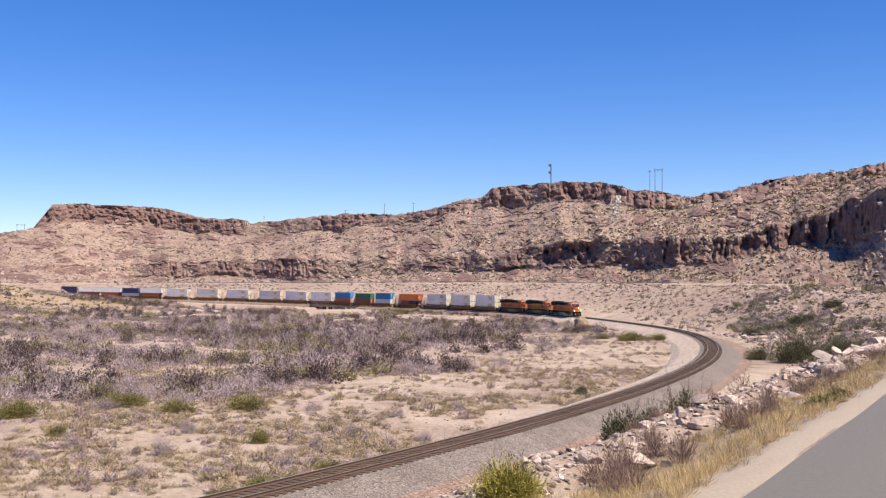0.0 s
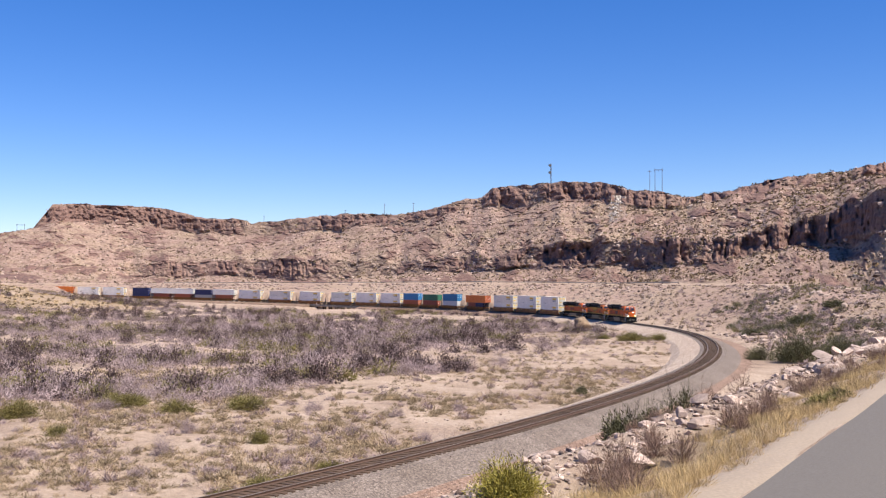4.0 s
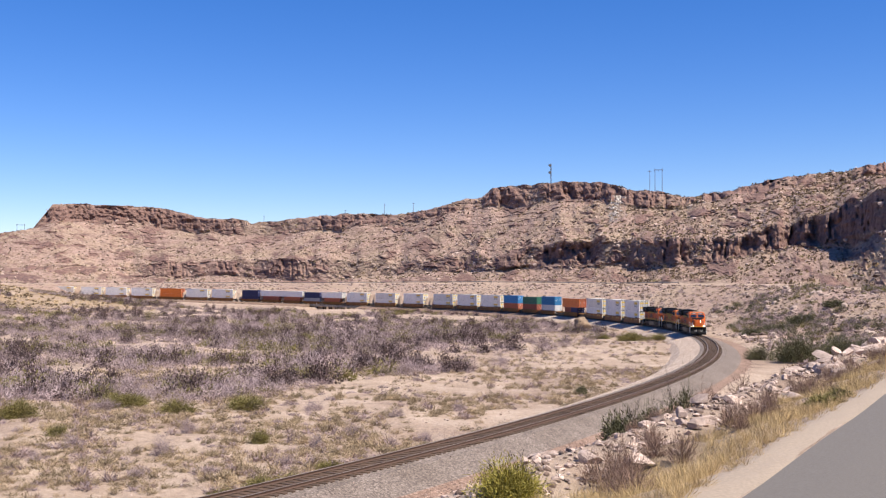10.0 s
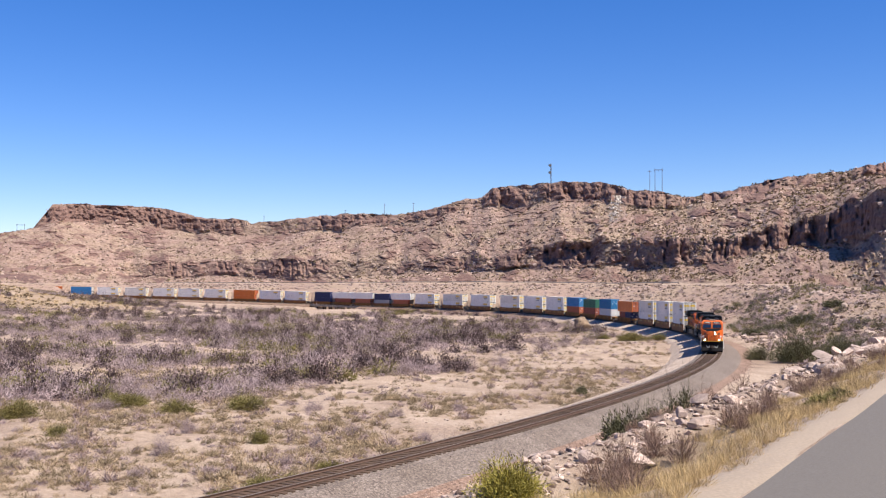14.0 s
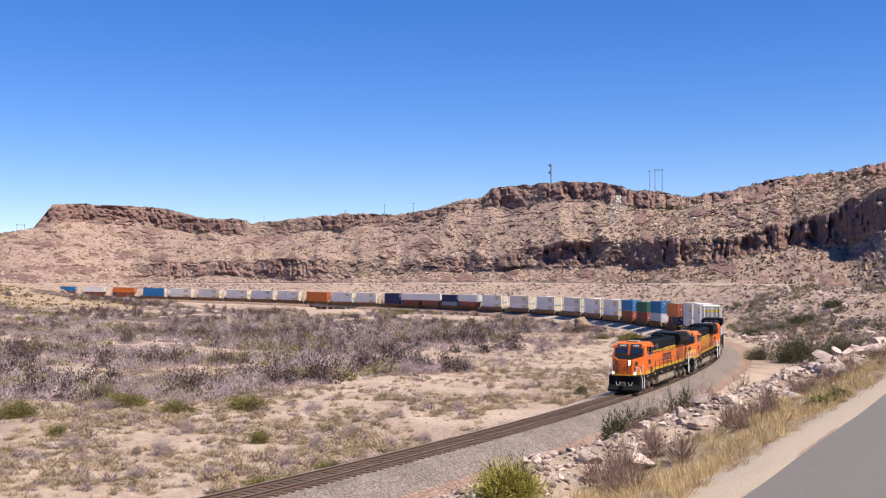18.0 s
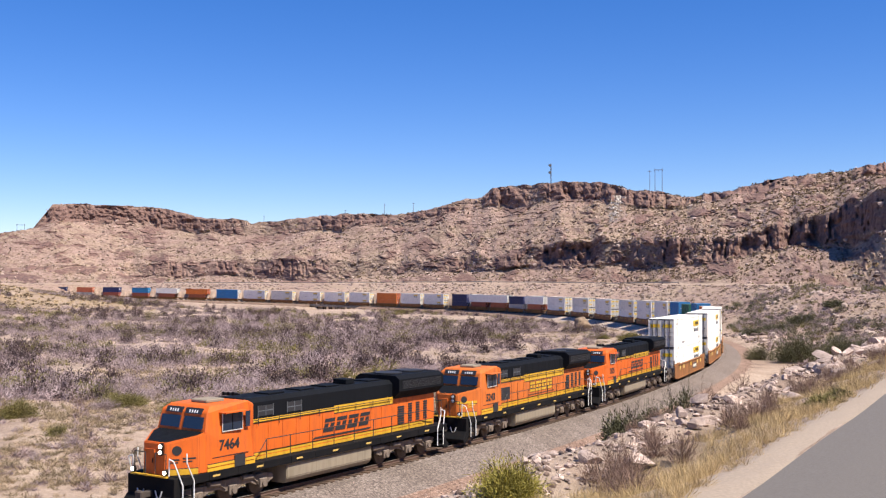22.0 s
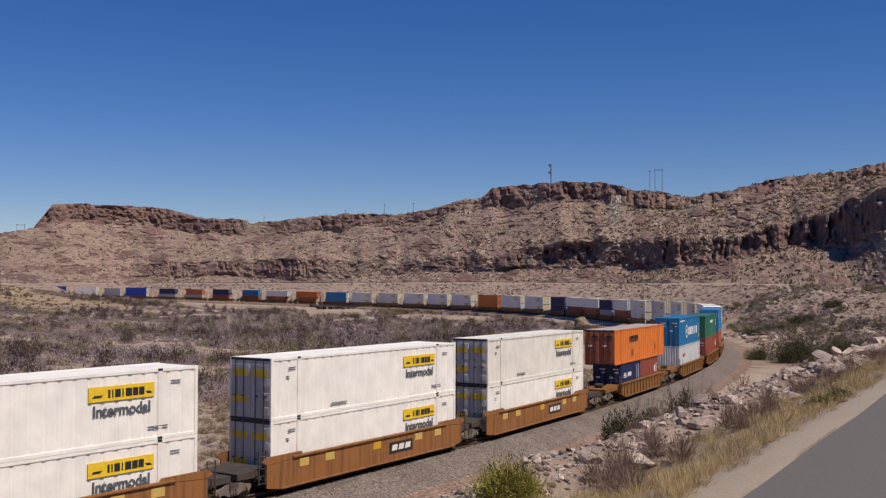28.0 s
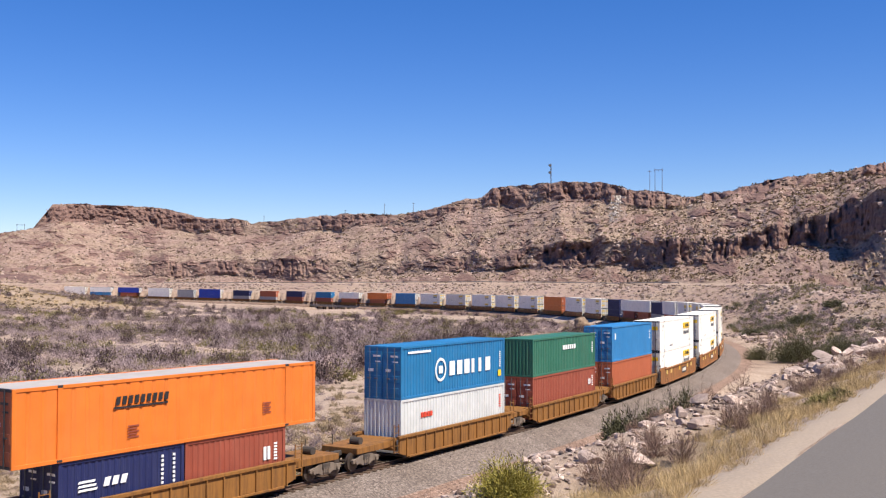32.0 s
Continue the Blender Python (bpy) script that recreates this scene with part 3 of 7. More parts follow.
def paint(name, col, rough=0.45, dirt=0.35, dirt_col=(0.16, 0.11, 0.075), gloss=0.4, metal=0.0):
    """Vehicle paint: faded patches, rain streaks and dust from below, a shift of tone from piece to piece."""
    m, n, l, b = material(name, rough, metal)
    b.inputs["Specular IOR Level"].default_value = gloss
    v = coords(n, l)
    f = noise_tex(n, l, v, 0.9, 5, 0.6)
    k = 0.86
    base = ramp(n, l, f, [(0.3, tuple(c * k for c in col)), (0.7, tuple(min(1, c * 1.06) for c in col))])
    vs = coords(n, l, scale=(2.2, 2.2, 0.16))
    st = noise_tex(n, l, vs, 1.6, 7, 0.75)
    mask = ramp(n, l, st, [(0.46, (0, 0, 0)), (0.72, (dirt, dirt, dirt))])
    base = mix(n, l, mask, base, dirt_col)
    sp = noise_tex(n, l, v, 7.0, 7, 0.75)
    base = mix(n, l, ramp(n, l, sp, [(0.58, (0, 0, 0)), (0.78, (dirt * .8, dirt * .8, dirt * .8))]), base, dirt_col)
    l.new(base, b.inputs["Base Color"])
    rr = ramp(n, l, st, [(0.3, (rough,) * 3), (0.8, (min(1, rough + .3),) * 3)])
    l.new(rr, b.inputs["Roughness"])
    bump(n, l, b, sp, 0.12, 0.01)
    return m


def plain(name, col, rough=0.5, metal=0.0):
    return simple(name, tuple(c * .82 for c in col), tuple(min(1, c * 1.1) for c in col), 3.0, rough, metal)


def glow(name, col, strength):
    m, n, l, b = material(name, 0.2)
    b.inputs["Base Color"].default_value = (*col, 1)
    b.inputs["Emission Color"].default_value = (*col, 1)
    b.inputs["Emission Strength"].default_value = strength
    return m


L_ORANGE = paint("locomotive_orange", (0.60, 0.112, 0.008), 0.5, 0.42, (0.10, 0.05, 0.03))
L_ORANGE2 = paint("faded_locomotive_orange", (0.56, 0.135, 0.018), 0.55, 0.55, (0.11, 0.06, 0.035))
L_BLACK = paint("locomotive_black", (0.006, 0.007, 0.009), 0.6, 0.3, (0.012, 0.011, 0.011), 0.1)
L_YELLOW = paint("stripe_yellow", (0.60, 0.33, 0.018), 0.5, 0.4, (0.12, 0.07, 0.03))
L_FRAME = paint("frame_black", (0.008, 0.008, 0.009), 0.7, 0.5, (0.024, 0.019, 0.016), 0.1)
L_TRUCK = paint("truck_grey", (0.173, 0.133, 0.102), 0.8, 0.8, (0.068, 0.049, 0.036))
L_TANK = paint("tank_dust", (0.25, 0.205, 0.145), 0.7, 0.55, (0.14, 0.105, 0.07))
WHEEL = plain("wheel_steel", (0.10, 0.075, 0.06), 0.55, 0.6)
HANDRAIL = plain("handrail_white", (0.75, 0.74, 0.70), 0.5)
DARK_RAIL = plain("handrail_dark", (0.03, 0.028, 0.026), 0.6)
GRILLE = plain("grille_dark", (0.02, 0.02, 0.022), 0.6)
LAMP = glow("headlamp", (1.0, 0.88, 0.66), 7.0)
DITCH = glow("ditch_lamp", (1.0, 0.86, 0.62), 10.0)
REFLECT = plain("reflector_yellow", (0.56, 0.37, 0.10), 0.5)
INK = plain("ink_black", (0.02, 0.02, 0.022), 0.5)
INK_GREY = plain("ink_grey", (0.10, 0.11, 0.12), 0.5)
INK_WHITE = plain("ink_white", (0.80, 0.80, 0.78), 0.5)
INK_RED = plain("ink_red", (0.60, 0.06, 0.03), 0.5)
PANEL_YELLOW = plain("panel_yellow", (0.80, 0.52, 0.025), 0.45)
C_WHITE = paint("container_white", (0.86, 0.81, 0.73), 0.5, 0.16, (0.42, 0.35, 0.27))
C_CREAM = paint("container_cream", (0.76, 0.71, 0.62), 0.45, 0.2, (0.40, 0.33, 0.25))
C_ORANGE = paint("container_orange", (0.672, 0.170, 0.022), 0.42, 0.25, (0.420, 0.150, 0.056))
C_BLUE = paint("container_blue", (0.012, 0.155, 0.340), 0.42, 0.25, (0.10, 0.13, 0.18))
C_SKY = paint("container_sky_blue", (0.025, 0.190, 0.426), 0.42, 0.22, (0.120, 0.171, 0.197))
C_ROYAL = paint("container_royal_blue", (0.012, 0.045, 0.36), 0.42, 0.22, (0.10, 0.11, 0.2))
C_NAVY = paint("container_navy", (0.014, 0.020, 0.085), 0.45, 0.22, (0.07, 0.07, 0.1))
C_GREEN = paint("container_green", (0.025, 0.135, 0.085), 0.45, 0.3, (0.12, 0.14, 0.10))
C_RED = paint("container_brown_red", (0.27, 0.062, 0.035), 0.5, 0.3, (0.30, 0.15, 0.10))
# own colour of the rust boxes; on the orange boxes' ends it paints shade
C_RUST_AND_SHADE = paint("container_rust_and_end_shade", (0.396, 0.104, 0.043), 0.5, 0.35, (0.308, 0.135, 0.085))
C_PALE = paint("container_pale_grey", (0.56, 0.57, 0.56), 0.5, 0.3, (0.34, 0.31, 0.27))
C_GREY = paint("container_grey", (0.34, 0.34, 0.34), 0.5, 0.3)
C_ROOF = paint("container_roof", (0.40, 0.365, 0.33), 0.5, 0.3, (0.35, 0.3, 0.25))
DOOR_SILVER = paint("door_silver", (0.56, 0.53, 0.48), 0.5, 0.35, (0.16, 0.13, 0.10))
STEEL_DARK = plain("steel_dark", (0.035, 0.035, 0.04), 0.5, 0.3)
W_BROWN = paint("well_brown", (0.280, 0.113, 0.030), 0.65, 0.95, (0.084, 0.041, 0.022))
W_YELLOW = paint("well_yellow", (0.240, 0.104, 0.022), 0.65, 0.9, (0.060, 0.028, 0.014))
W_DARK = paint("well_dark", (0.05, 0.04, 0.034), 0.75, 0.6, (0.12, 0.085, 0.06))
GLASS, _gn, _gl, _gb = material("cab_glass", 0.06)
_gb.inputs["Base Color"].default_value = (0.015, 0.025, 0.045, 1)
_gb.inputs["Specular IOR Level"].default_value = 0.5


def lettering(text, height, mat, parent, at, label=""):
    """Raised lettering in the x, z plane, its face to -y."""
    cu = bpy.data.curves.new("lettering", "FONT")
    cu.resolution_u = 3
    cu.body, cu.size, cu.extrude, cu.offset = text, height, 0.004, height * 0.03
    cu.align_x, cu.align_y = "CENTER", "CENTER"
    tmp = bpy.data.objects.new("lettering", cu)
    scene.collection.objects.link(tmp)
    me = bpy.data.meshes.new_from_object(tmp.evaluated_get(bpy.context.evaluated_depsgraph_get()))
    bpy.data.objects.remove(tmp)
    me.materials.clear()
    me.materials.append(mat)
    return share("lettering", me, parent, at @ pose(0, 0, 0, 90, 0, 0), label)


def slanted(bm, x0, x1, z0, z1, y, t=0.012, lean=0.0):
    """A leaning bar on a side wall that faces -y."""
    return poly_prism(bm, [(x0, z0), (x1, z0), (x1 + lean, z1), (x0 + lean, z1)], y - t, y)


# ----------------------- running gear -----------------------
def wheelset_mesh(name, radius, track_half=0.755):
    bm = bm_new()
    cyl(bm, (0, -1.05, 0), (0, 1.05, 0), 0.085, seg=10)
    for sgn in (-1, 1):
        cyl(bm, (0, sgn * (track_half - .04), 0), (0, sgn * (track_half + .09), 0), radius, radius, 24)
        cyl(bm, (0, sgn * (track_half - .075), 0), (0, sgn * (track_half - .04), 0), radius + .028, radius + .028, 24)
        cyl(bm, (0, sgn * (track_half + .09), 0), (0, sgn * (track_half + .13), 0), radius * .35, radius * .3, 12)
        for k in range(4):
            a = k * math.pi / 2 + .4
            cyl(bm, (math.cos(a) * radius * .62, sgn * (track_half + .085), math.sin(a) * radius * .62), (math.cos(a) * radius * .62, sgn * (track_half + .105), math.sin(a) * radius * .62), radius * .09, seg=8)
    me = bpy.data.meshes.new(name)
    bm.to_mesh(me)
    bm.free()
    me.materials.append(WHEEL)
    return me


LOCO_WHEEL = wheelset_mesh("wheelset", 0.533)
CAR_WHEEL = wheelset_mesh("wheelset", 0.457)
TURNING = []          # (wheelset, place in its parent, radius)


def loco_truck(parent, x):
    """A three-axle truck with equaliser frames, springs and brake gear."""
    bm = bm_new()
    box(bm, -2.3, 2.3, -.55, .55, .62, .92, .03)
    tr = part("truck", bm, L_TRUCK, parent, "dusty three-axle truck", pose(x, 0, 0))
    for sgn in (-1, 1):
        bm = bm_new()
        y0, y1 = sorted((sgn * .98, sgn * 1.16))
        poly_prism(bm, [(-2.75, .62), (-2.45, .50), (-1.55, .50), (-1.2, .66), (-.65, .66), (-.35, .50), (.45, .50), (.75, .66), (1.25, .66), (1.55, .50), (2.45, .50), (2.75, .62),
                        (2.75, .86), (2.2, .98), (1.4, .92), (.7, 1.02), (-.7, 1.02), (-1.4, .92), (-2.2, .98), (-2.75, .86)], y0, y1, .02)
        for ax in (-2.0, 0.05, 2.0):
            yo = sgn * 1.16
            box(bm, ax - .24, ax + .24, min(yo, yo + sgn * .14), max(yo, yo + sgn * .14), .34, .76, .03)
            cyl(bm, (ax, yo + sgn * .10, .533), (ax, yo + sgn * .22, .533), .15, seg=12)
            for d in (-.42, .42):
                cyl(bm, (ax + d, sgn * 1.10, .64), (ax + d, sgn * 1.10, .92), .085, seg=8)
        for bx in (-1.1, .95):
            cyl(bm, (bx - .32, sgn * 1.22, .98), (bx + .32, sgn * 1.22, .92), .12, seg=10)
            cyl(bm, (bx + .3, sgn * 1.22, .92), (bx + .75, sgn * 1.2, .62), .03, seg=6)
        part("side_frame", bm, L_TRUCK, tr)
    for ax in (-2.0, 0.05, 2.0):
        w = share("wheelset", LOCO_WHEEL, tr, pose(ax, 0, .533))
        TURNING.append((w, (ax, 0, .533), .533))
    return tr


def rail_run(name, pts, r, mat, parent, label=""):
    bm = bm_new()
    for a, c in zip(pts[:-1], pts[1:]):
        cyl(bm, a, c, r, seg=6)
    return part(name, bm, mat, parent, label)


def locomotive(number, style, label):
    """A six-axle wide-cab diesel; -x is its front."""
    orange = L_ORANGE if style == "new" else L_ORANGE2
    ob = new("locomotive")
    # underframe, walkways and pilots
    bm = bm_new()
    box(bm, -9.9, 10.3, -1.53, 1.53, 1.22, 1.58, .02)
    for k in range(11):
        x = -8.4 + k * 1.75
        box(bm, x, x + .06, -1.545, 1.545, 1.25, 1.55)
    part("frame", bm, L_FRAME, ob, "black side sill")
    for sgn in (-1, 1):
        for k in range(7):
            x = -8.2 + k * 2.7
            bm = box(bm_new(), x, x + .42, sgn * 1.548 - .006, sgn * 1.548 + .006, 1.36, 1.44)
            part("reflector", bm, REFLECT, ob, "yellow reflective strip")
    for end in (-1, 1):
        x = end * 10.15
        bm = bm_new()
        poly_prism(bm, [(x, .18), (x + end * .42, .14), (x + end * .52, .34), (x + end * .12, .78), (x + end * .12, 1.55), (x - end * .25, 1.55), (x - end * .25, .5)], -1.42, 1.42, .02)
        part("pilot", bm, L_FRAME, ob, "black steel pilot plate")
        bm = bm_new()
        box(bm, min(x, x + end * .72), max(x, x + end * .72), -.13, .13, .72, .98, .03)
        box(bm, min(x + end * .55, x + end * .82), max(x + end * .55, x + end * .82), -.22, .2, .66, 1.04, .05)
        part("coupler", bm, W_DARK, ob)
        for sgn in (-1, 1):
            bm = bm_new()
            for k in range(4):
                z = .42 + k * .30
                box(bm, min(x - end * .30, x - end * .78), max(x - end * .30, x - end * .78), sgn * 1.36 - .16, sgn * 1.36 + .16, z - .02, z + .02)
            for xx in (x - end * .28, x - end * .8):
                box(bm, xx - .02, xx + .02, sgn * 1.5 - .03, sgn * 1.5 + .03, .36, 1.5)
            part("steps", bm, L_FRAME, ob)
            rail_run("handrail", [(x - end * .25, sgn * 1.53, .42), (x - end * .25, sgn * 1.53, 1.25), (x + end * .12, sgn * 1.38, 2.28), (x + end * .12, sgn * 1.12, 2.36), (x + end * .12, sgn * 1.10, 1.65)], .030, HANDRAIL, ob, "white grab rail")
            rail_run("handrail", [(x - end * .86, sgn * 1.55, .42), (x - end * .86, sgn * 1.55, 1.35), (x - end * .48, sgn * 1.52, 2.15), (x - end * .48, sgn * 1.50, 2.55)], .030, HANDRAIL, ob, "white grab rail")
        for sgn in (-1, 1):
            bm = bm_new()
            xh = x + end * .14
            for k in range(6):
                a0, a1 = k / 6, (k + 1) / 6
                pz = lambda q: 1.0 - .35 * math.sin(math.pi * q)
                cyl(bm, (xh + end * .04, sgn * (.35 + .4 * a0), pz(a0)), (xh + end * .04, sgn * (.35 + .4 * a1), pz(a1)), .03, seg=6)
            part("air_hose", bm, HANDRAIL, ob)
    rail_run("handrail", [(-10.3, -.95, 1.58), (-10.3, -.95, 2.55), (-10.3, -.3, 2.55), (-10.3, -.3, 1.58)], .022, DARK_RAIL, ob)
    rail_run("handrail", [(-10.3, .95, 1.58), (-10.3, .95, 2.55), (-10.3, .3, 2.55), (-10.3, .3, 1.58)], .022, DARK_RAIL, ob)
    bm = box(bm_new(), -10.42, -10.30, -1.1, 1.1, 1.58, 1.65, .01)
    part("anticlimber", bm, L_YELLOW, ob, "yellow anticlimber edge")
    for sgn in (-1, 1):
        bm = bm_new()
        cyl(bm, (-10.40, sgn * .98, 1.80), (-10.28, sgn * .98, 1.80), .125, seg=16)
        d = part("ditch_light", bm, L_FRAME, ob, "black ditch light housing")
        bm = bm_new()
        cyl(bm, (-10.43, sgn * .98, 1.80), (-10.402, sgn * .98, 1.80), .08, seg=14)
        part("lens", bm, DITCH if style == "new" and number == "7464" else INK_WHITE, d, "lit lamp lens")
    # trucks and tank
    for x in (-6.75, 6.75):
        loco_truck(ob, x)
    bm = bm_new()
    prof = [(-1.38, .52), (-1.18, .26), (1.18, .26), (1.38, .52), (1.38, 1.16), (1.2, 1.24), (-1.2, 1.24), (-1.38, 1.16)]
    a = [bm.verts.new((-3.3, y, z)) for y, z in prof]
    c = [bm.verts.new((3.3, y, z)) for y, z in prof]
    fs = [bm.faces.new(a), bm.faces.new(c[::-1])] + [bm.faces.new((a[i], a[(i + 1) % 8], c[(i + 1) % 8], c[i])) for i in range(8)]
    bmesh.ops.recalc_face_normals(bm, faces=fs)
    bmesh.ops.bevel(bm, geom=list(bm.edges), offset=.04, segments=2, affect="EDGES")
    part("fuel_tank", bm, L_TANK, ob, "dusty tan fuel tank")
    for sgn in (-1, 1):
        bm = bm_new()
        cyl(bm, (3.5, sgn * 1.2, .98), (4.5, sgn * 1.2, .98), .15, seg=12)
        part("air_reservoir", bm, L_TRUCK, ob)
    # nose: narrow front, faces running back at an angle to the full cab width
    def nose_z(x):
        return 3.30 + (x + 8.55) * .235
    plan = [(-8.55, -1.5), (-8.95, -1.47), (-10.08, -.66), (-10.08, .66), (-8.95, 1.47), (-8.55, 1.5)]
    bm = bm_new()
    lo = [bm.verts.new((x, y, 1.58)) for x, y in plan]
    hi = [bm.verts.new((x, y, nose_z(x))) for x, y in plan]
    fs = [bm.faces.new(lo), bm.faces.new(hi[::-1])] + [bm.faces.new((lo[i], lo[(i + 1) % 6], hi[(i + 1) % 6], hi[i])) for i in range(6)]
    bmesh.ops.recalc_face_normals(bm, faces=fs)
    bmesh.ops.bevel(bm, geom=list(bm.edges), offset=.04, segments=2, affect="EDGES")
    part("nose", bm, orange, ob, "orange wide nose")
    bm = bm_new()
    inner = [(-8.60, -1.36), (-8.93, -1.34), (-9.98, -.58), (-9.98, .58), (-8.93, 1.34), (-8.60, 1.36)]
    lo = [bm.verts.new((x, y, nose_z(x) - .02)) for x, y in inner]
    hi = [bm.verts.new((x, y, nose_z(x) + .014)) for x, y in inner]
    fs = [bm.faces.new(lo), bm.faces.new(hi[::-1])] + [bm.faces.new((lo[i], lo[(i + 1) % 6], hi[(i + 1) % 6], hi[i])) for i in range(6)]
    bmesh.ops.recalc_face_normals(bm, faces=fs)
    part("nose_top", bm, L_BLACK, ob, "black antiglare nose top")
    bm = box(bm_new(), -10.12, -10.07, -.05, .56, 1.62, 2.66, .01)
    door = part("nose_door", bm, orange, ob)
    part("handle", box(bm_new(), -10.15, -10.11, .02, .07, 2.1, 2.3), L_BLACK, door)
    bm = bm_new()
    for zz in (2.80, 2.55):
        cyl(bm, (-10.15, -.42, zz), (-9.98, -.42, zz), .14, seg=16)
    hl = part("headlight", bm, L_BLACK, ob)
    bm = bm_new()
    for zz in (2.80, 2.55):
        cyl(bm, (-10.17, -.42, zz), (-10.151, -.42, zz), .085, seg=16)
    part("lens", bm, LAMP if number == "7464" else INK_WHITE, hl, "twin headlight lenses")
    # on the angled faces: round emblem, plain bars, grab irons
    for sgn in (-1, 1):
        def on_face(q, out):
            return (-10.08 + 1.13 * q - out * .583, sgn * (.66 + .81 * q + out * .813))
        bm = bm_new()
        x, y = on_face(.34, .02)
        x2, y2 = on_face(.34, -.03)
        cyl(bm, (x, y, 2.62), (x2, y2, 2.62), .20, seg=18)
        part("emblem", bm, INK, ob, "round black emblem")
        for q0, q1, z0, z1 in ((.12, .42, 2.20, 2.27), (.12, .38, 2.09, 2.15), (.52, .90, 2.24, 2.31), (.52, .80, 2.12, 2.18)):
            bm = bm_new()
            c = [on_face(q0, .012), on_face(q1, .012), on_face(q1, -.02), on_face(q0, -.02)]
            lo = [bm.verts.new((*k, z0)) for k in c]
            hi = [bm.verts.new((*k, z1)) for k in c]
            fs = [bm.faces.new(lo), bm.faces.new(hi[::-1])] + [bm.faces.new((lo[i], lo[(i + 1) % 4], hi[(i + 1) % 4], hi[i])) for i in range(4)]
            bmesh.ops.recalc_face_normals(bm, faces=fs)
            part("nose_bar", bm, INK if style == "new" else L_YELLOW, ob)
        # stripes at the foot of the angled face
        for z0, z1, mt in ((1.60, 1.84, L_YELLOW), (1.84, 1.875, INK)) + (((2.36, 2.52, L_YELLOW), (2.33, 2.36, INK)) if style != "new" else ()):
            bm = bm_new()
            c = [on_face(.02, .010), on_face(.98, .010), on_face(.98, -.02), on_face(.02, -.02)]
            lo = [bm.verts.new((*k, z0)) for k in c]
            hi = [bm.verts.new((*k, z1)) for k in c]
            fs = [bm.faces.new(lo), bm.faces.new(hi[::-1])] + [bm.faces.new((lo[i], lo[(i + 1) % 4], hi[(i + 1) % 4], hi[i])) for i in range(4)]
            bmesh.ops.recalc_face_normals(bm, faces=fs)
            part("stripe", bm, mt, ob)
    # cab
    bm = bm_new()
    poly_prism(bm, [(-8.62, 1.58), (-8.62, 3.30), (-8.42, 4.12), (-8.10, 4.36), (-5.80, 4.40), (-5.6, 4.22), (-5.6, 1.58)], -1.5, 1.5, .05)
    for v in bm.verts:
        if v.co.z > 4.3:
            v.co.y *= .84
        elif v.co.z > 3.9:
            v.co.y *= .95
    part("cab", bm, orange, ob, "orange wide cab")
    for y0, y1 in ((-1.28, -.12), (.12, 1.28)):
        bm = bm_new()
        poly_prism(bm, [(-8.60, 3.40), (-8.475, 3.90), (-8.515, 3.91), (-8.64, 3.41)], y0, y1)
        w = part("windshield", bm, GLASS, ob, "dark cab windshield")
        bm = bm_new()
        poly_prism(bm, [(-8.40, 4.00), (-8.30, 4.24), (-8.38, 4.27), (-8.49, 4.02)], y0 * .85, y1 * .85)
        nb = part("number_board", bm, INK, ob, "small black number board")
        for k in range(4):
            yc = (y0 + y1) / 2 * .85 + (k - 1.5) * .15
            bm = bm_new()
            poly_prism(bm, [(-8.455, 4.06), (-8.405, 4.18), (-8.415, 4.19), (-8.475, 4.07)], yc - .035, yc + .035)
            part("digit_bar", bm, INK_WHITE, nb)
    for sgn in (-1, 1):
        bm = box(bm_new(), -7.62, -6.42, sgn * 1.475 - .012, sgn * 1.475 + .04 * sgn + (.012 if sgn > 0 else -.0), 3.24, 3.98) if sgn > 0 else box(bm_new(), -7.62, -6.42, -1.512, -1.47, 3.24, 3.98)
        sw = part("side_window", bm, GLASS, ob, "dark sliding cab window")
        bm = box(bm_new(), -7.04, -7.0, sgn * 1.515 - .01, sgn * 1.515 + .01, 3.24, 3.98)
        part("mullion", bm, L_BLACK, sw)
        bm = box(bm_new(), -6.2, -5.92, sgn * 1.50 - .012, sgn * 1.50 + .012, 3.28, 4.0)
        part("side_window", bm, GLASS, ob, "narrow dark cab window")
        bm = bm_new()
        poly_prism(bm, [(-7.75, 4.02), (-6.3, 4.02), (-6.3, 4.06), (-7.75, 4.06)], min(sgn * 1.38, sgn * 1.82), max(sgn * 1.38, sgn * 1.82))
        part("sunshade", bm, orange, ob, "orange window awning")
        bm = box(bm_new(), -6.9, -6.25, sgn * 1.538 - .012, sgn * 1.538 + .012, 1.6, 2.12)
        part("cab_vent", bm, GRILLE, ob, "black vent panel")
        # pale window frame and a fine line under the number
        bm = bm_new()
        for xa, xb, za, zb in ((-7.65, -7.62, 3.21, 4.0), (-6.42, -6.39, 3.21, 4.0), (-7.65, -6.39, 3.20, 3.235)):
            box(bm, xa, xb, sgn * 1.512 - .014, sgn * 1.512 + .014, za, zb)
        part("window_frame", bm, DOOR_SILVER, ob, "pale aluminium window frame")
        bm = box(bm_new(), -8.2, -6.0, sgn * 1.508 - .008, sgn * 1.508 + .008, 2.14, 2.17)
        part("pinstripe", bm, INK, ob)
    bm = box(bm_new(), -7.6, -6.5, -.5, .5, 4.36, 4.52, .04)
    part("roof_unit", bm, L_TANK, ob, "dusty cab roof air conditioner")
    bm = bm_new()
    for k in range(3):
        cyl(bm, (-5.3 - .1 * k, -.25 + .2 * k, 4.56), (-5.75 - .1 * k, -.25 + .2 * k, 4.62), .03, .09, seg=8)
    part("horn", bm, L_BLACK, ob)
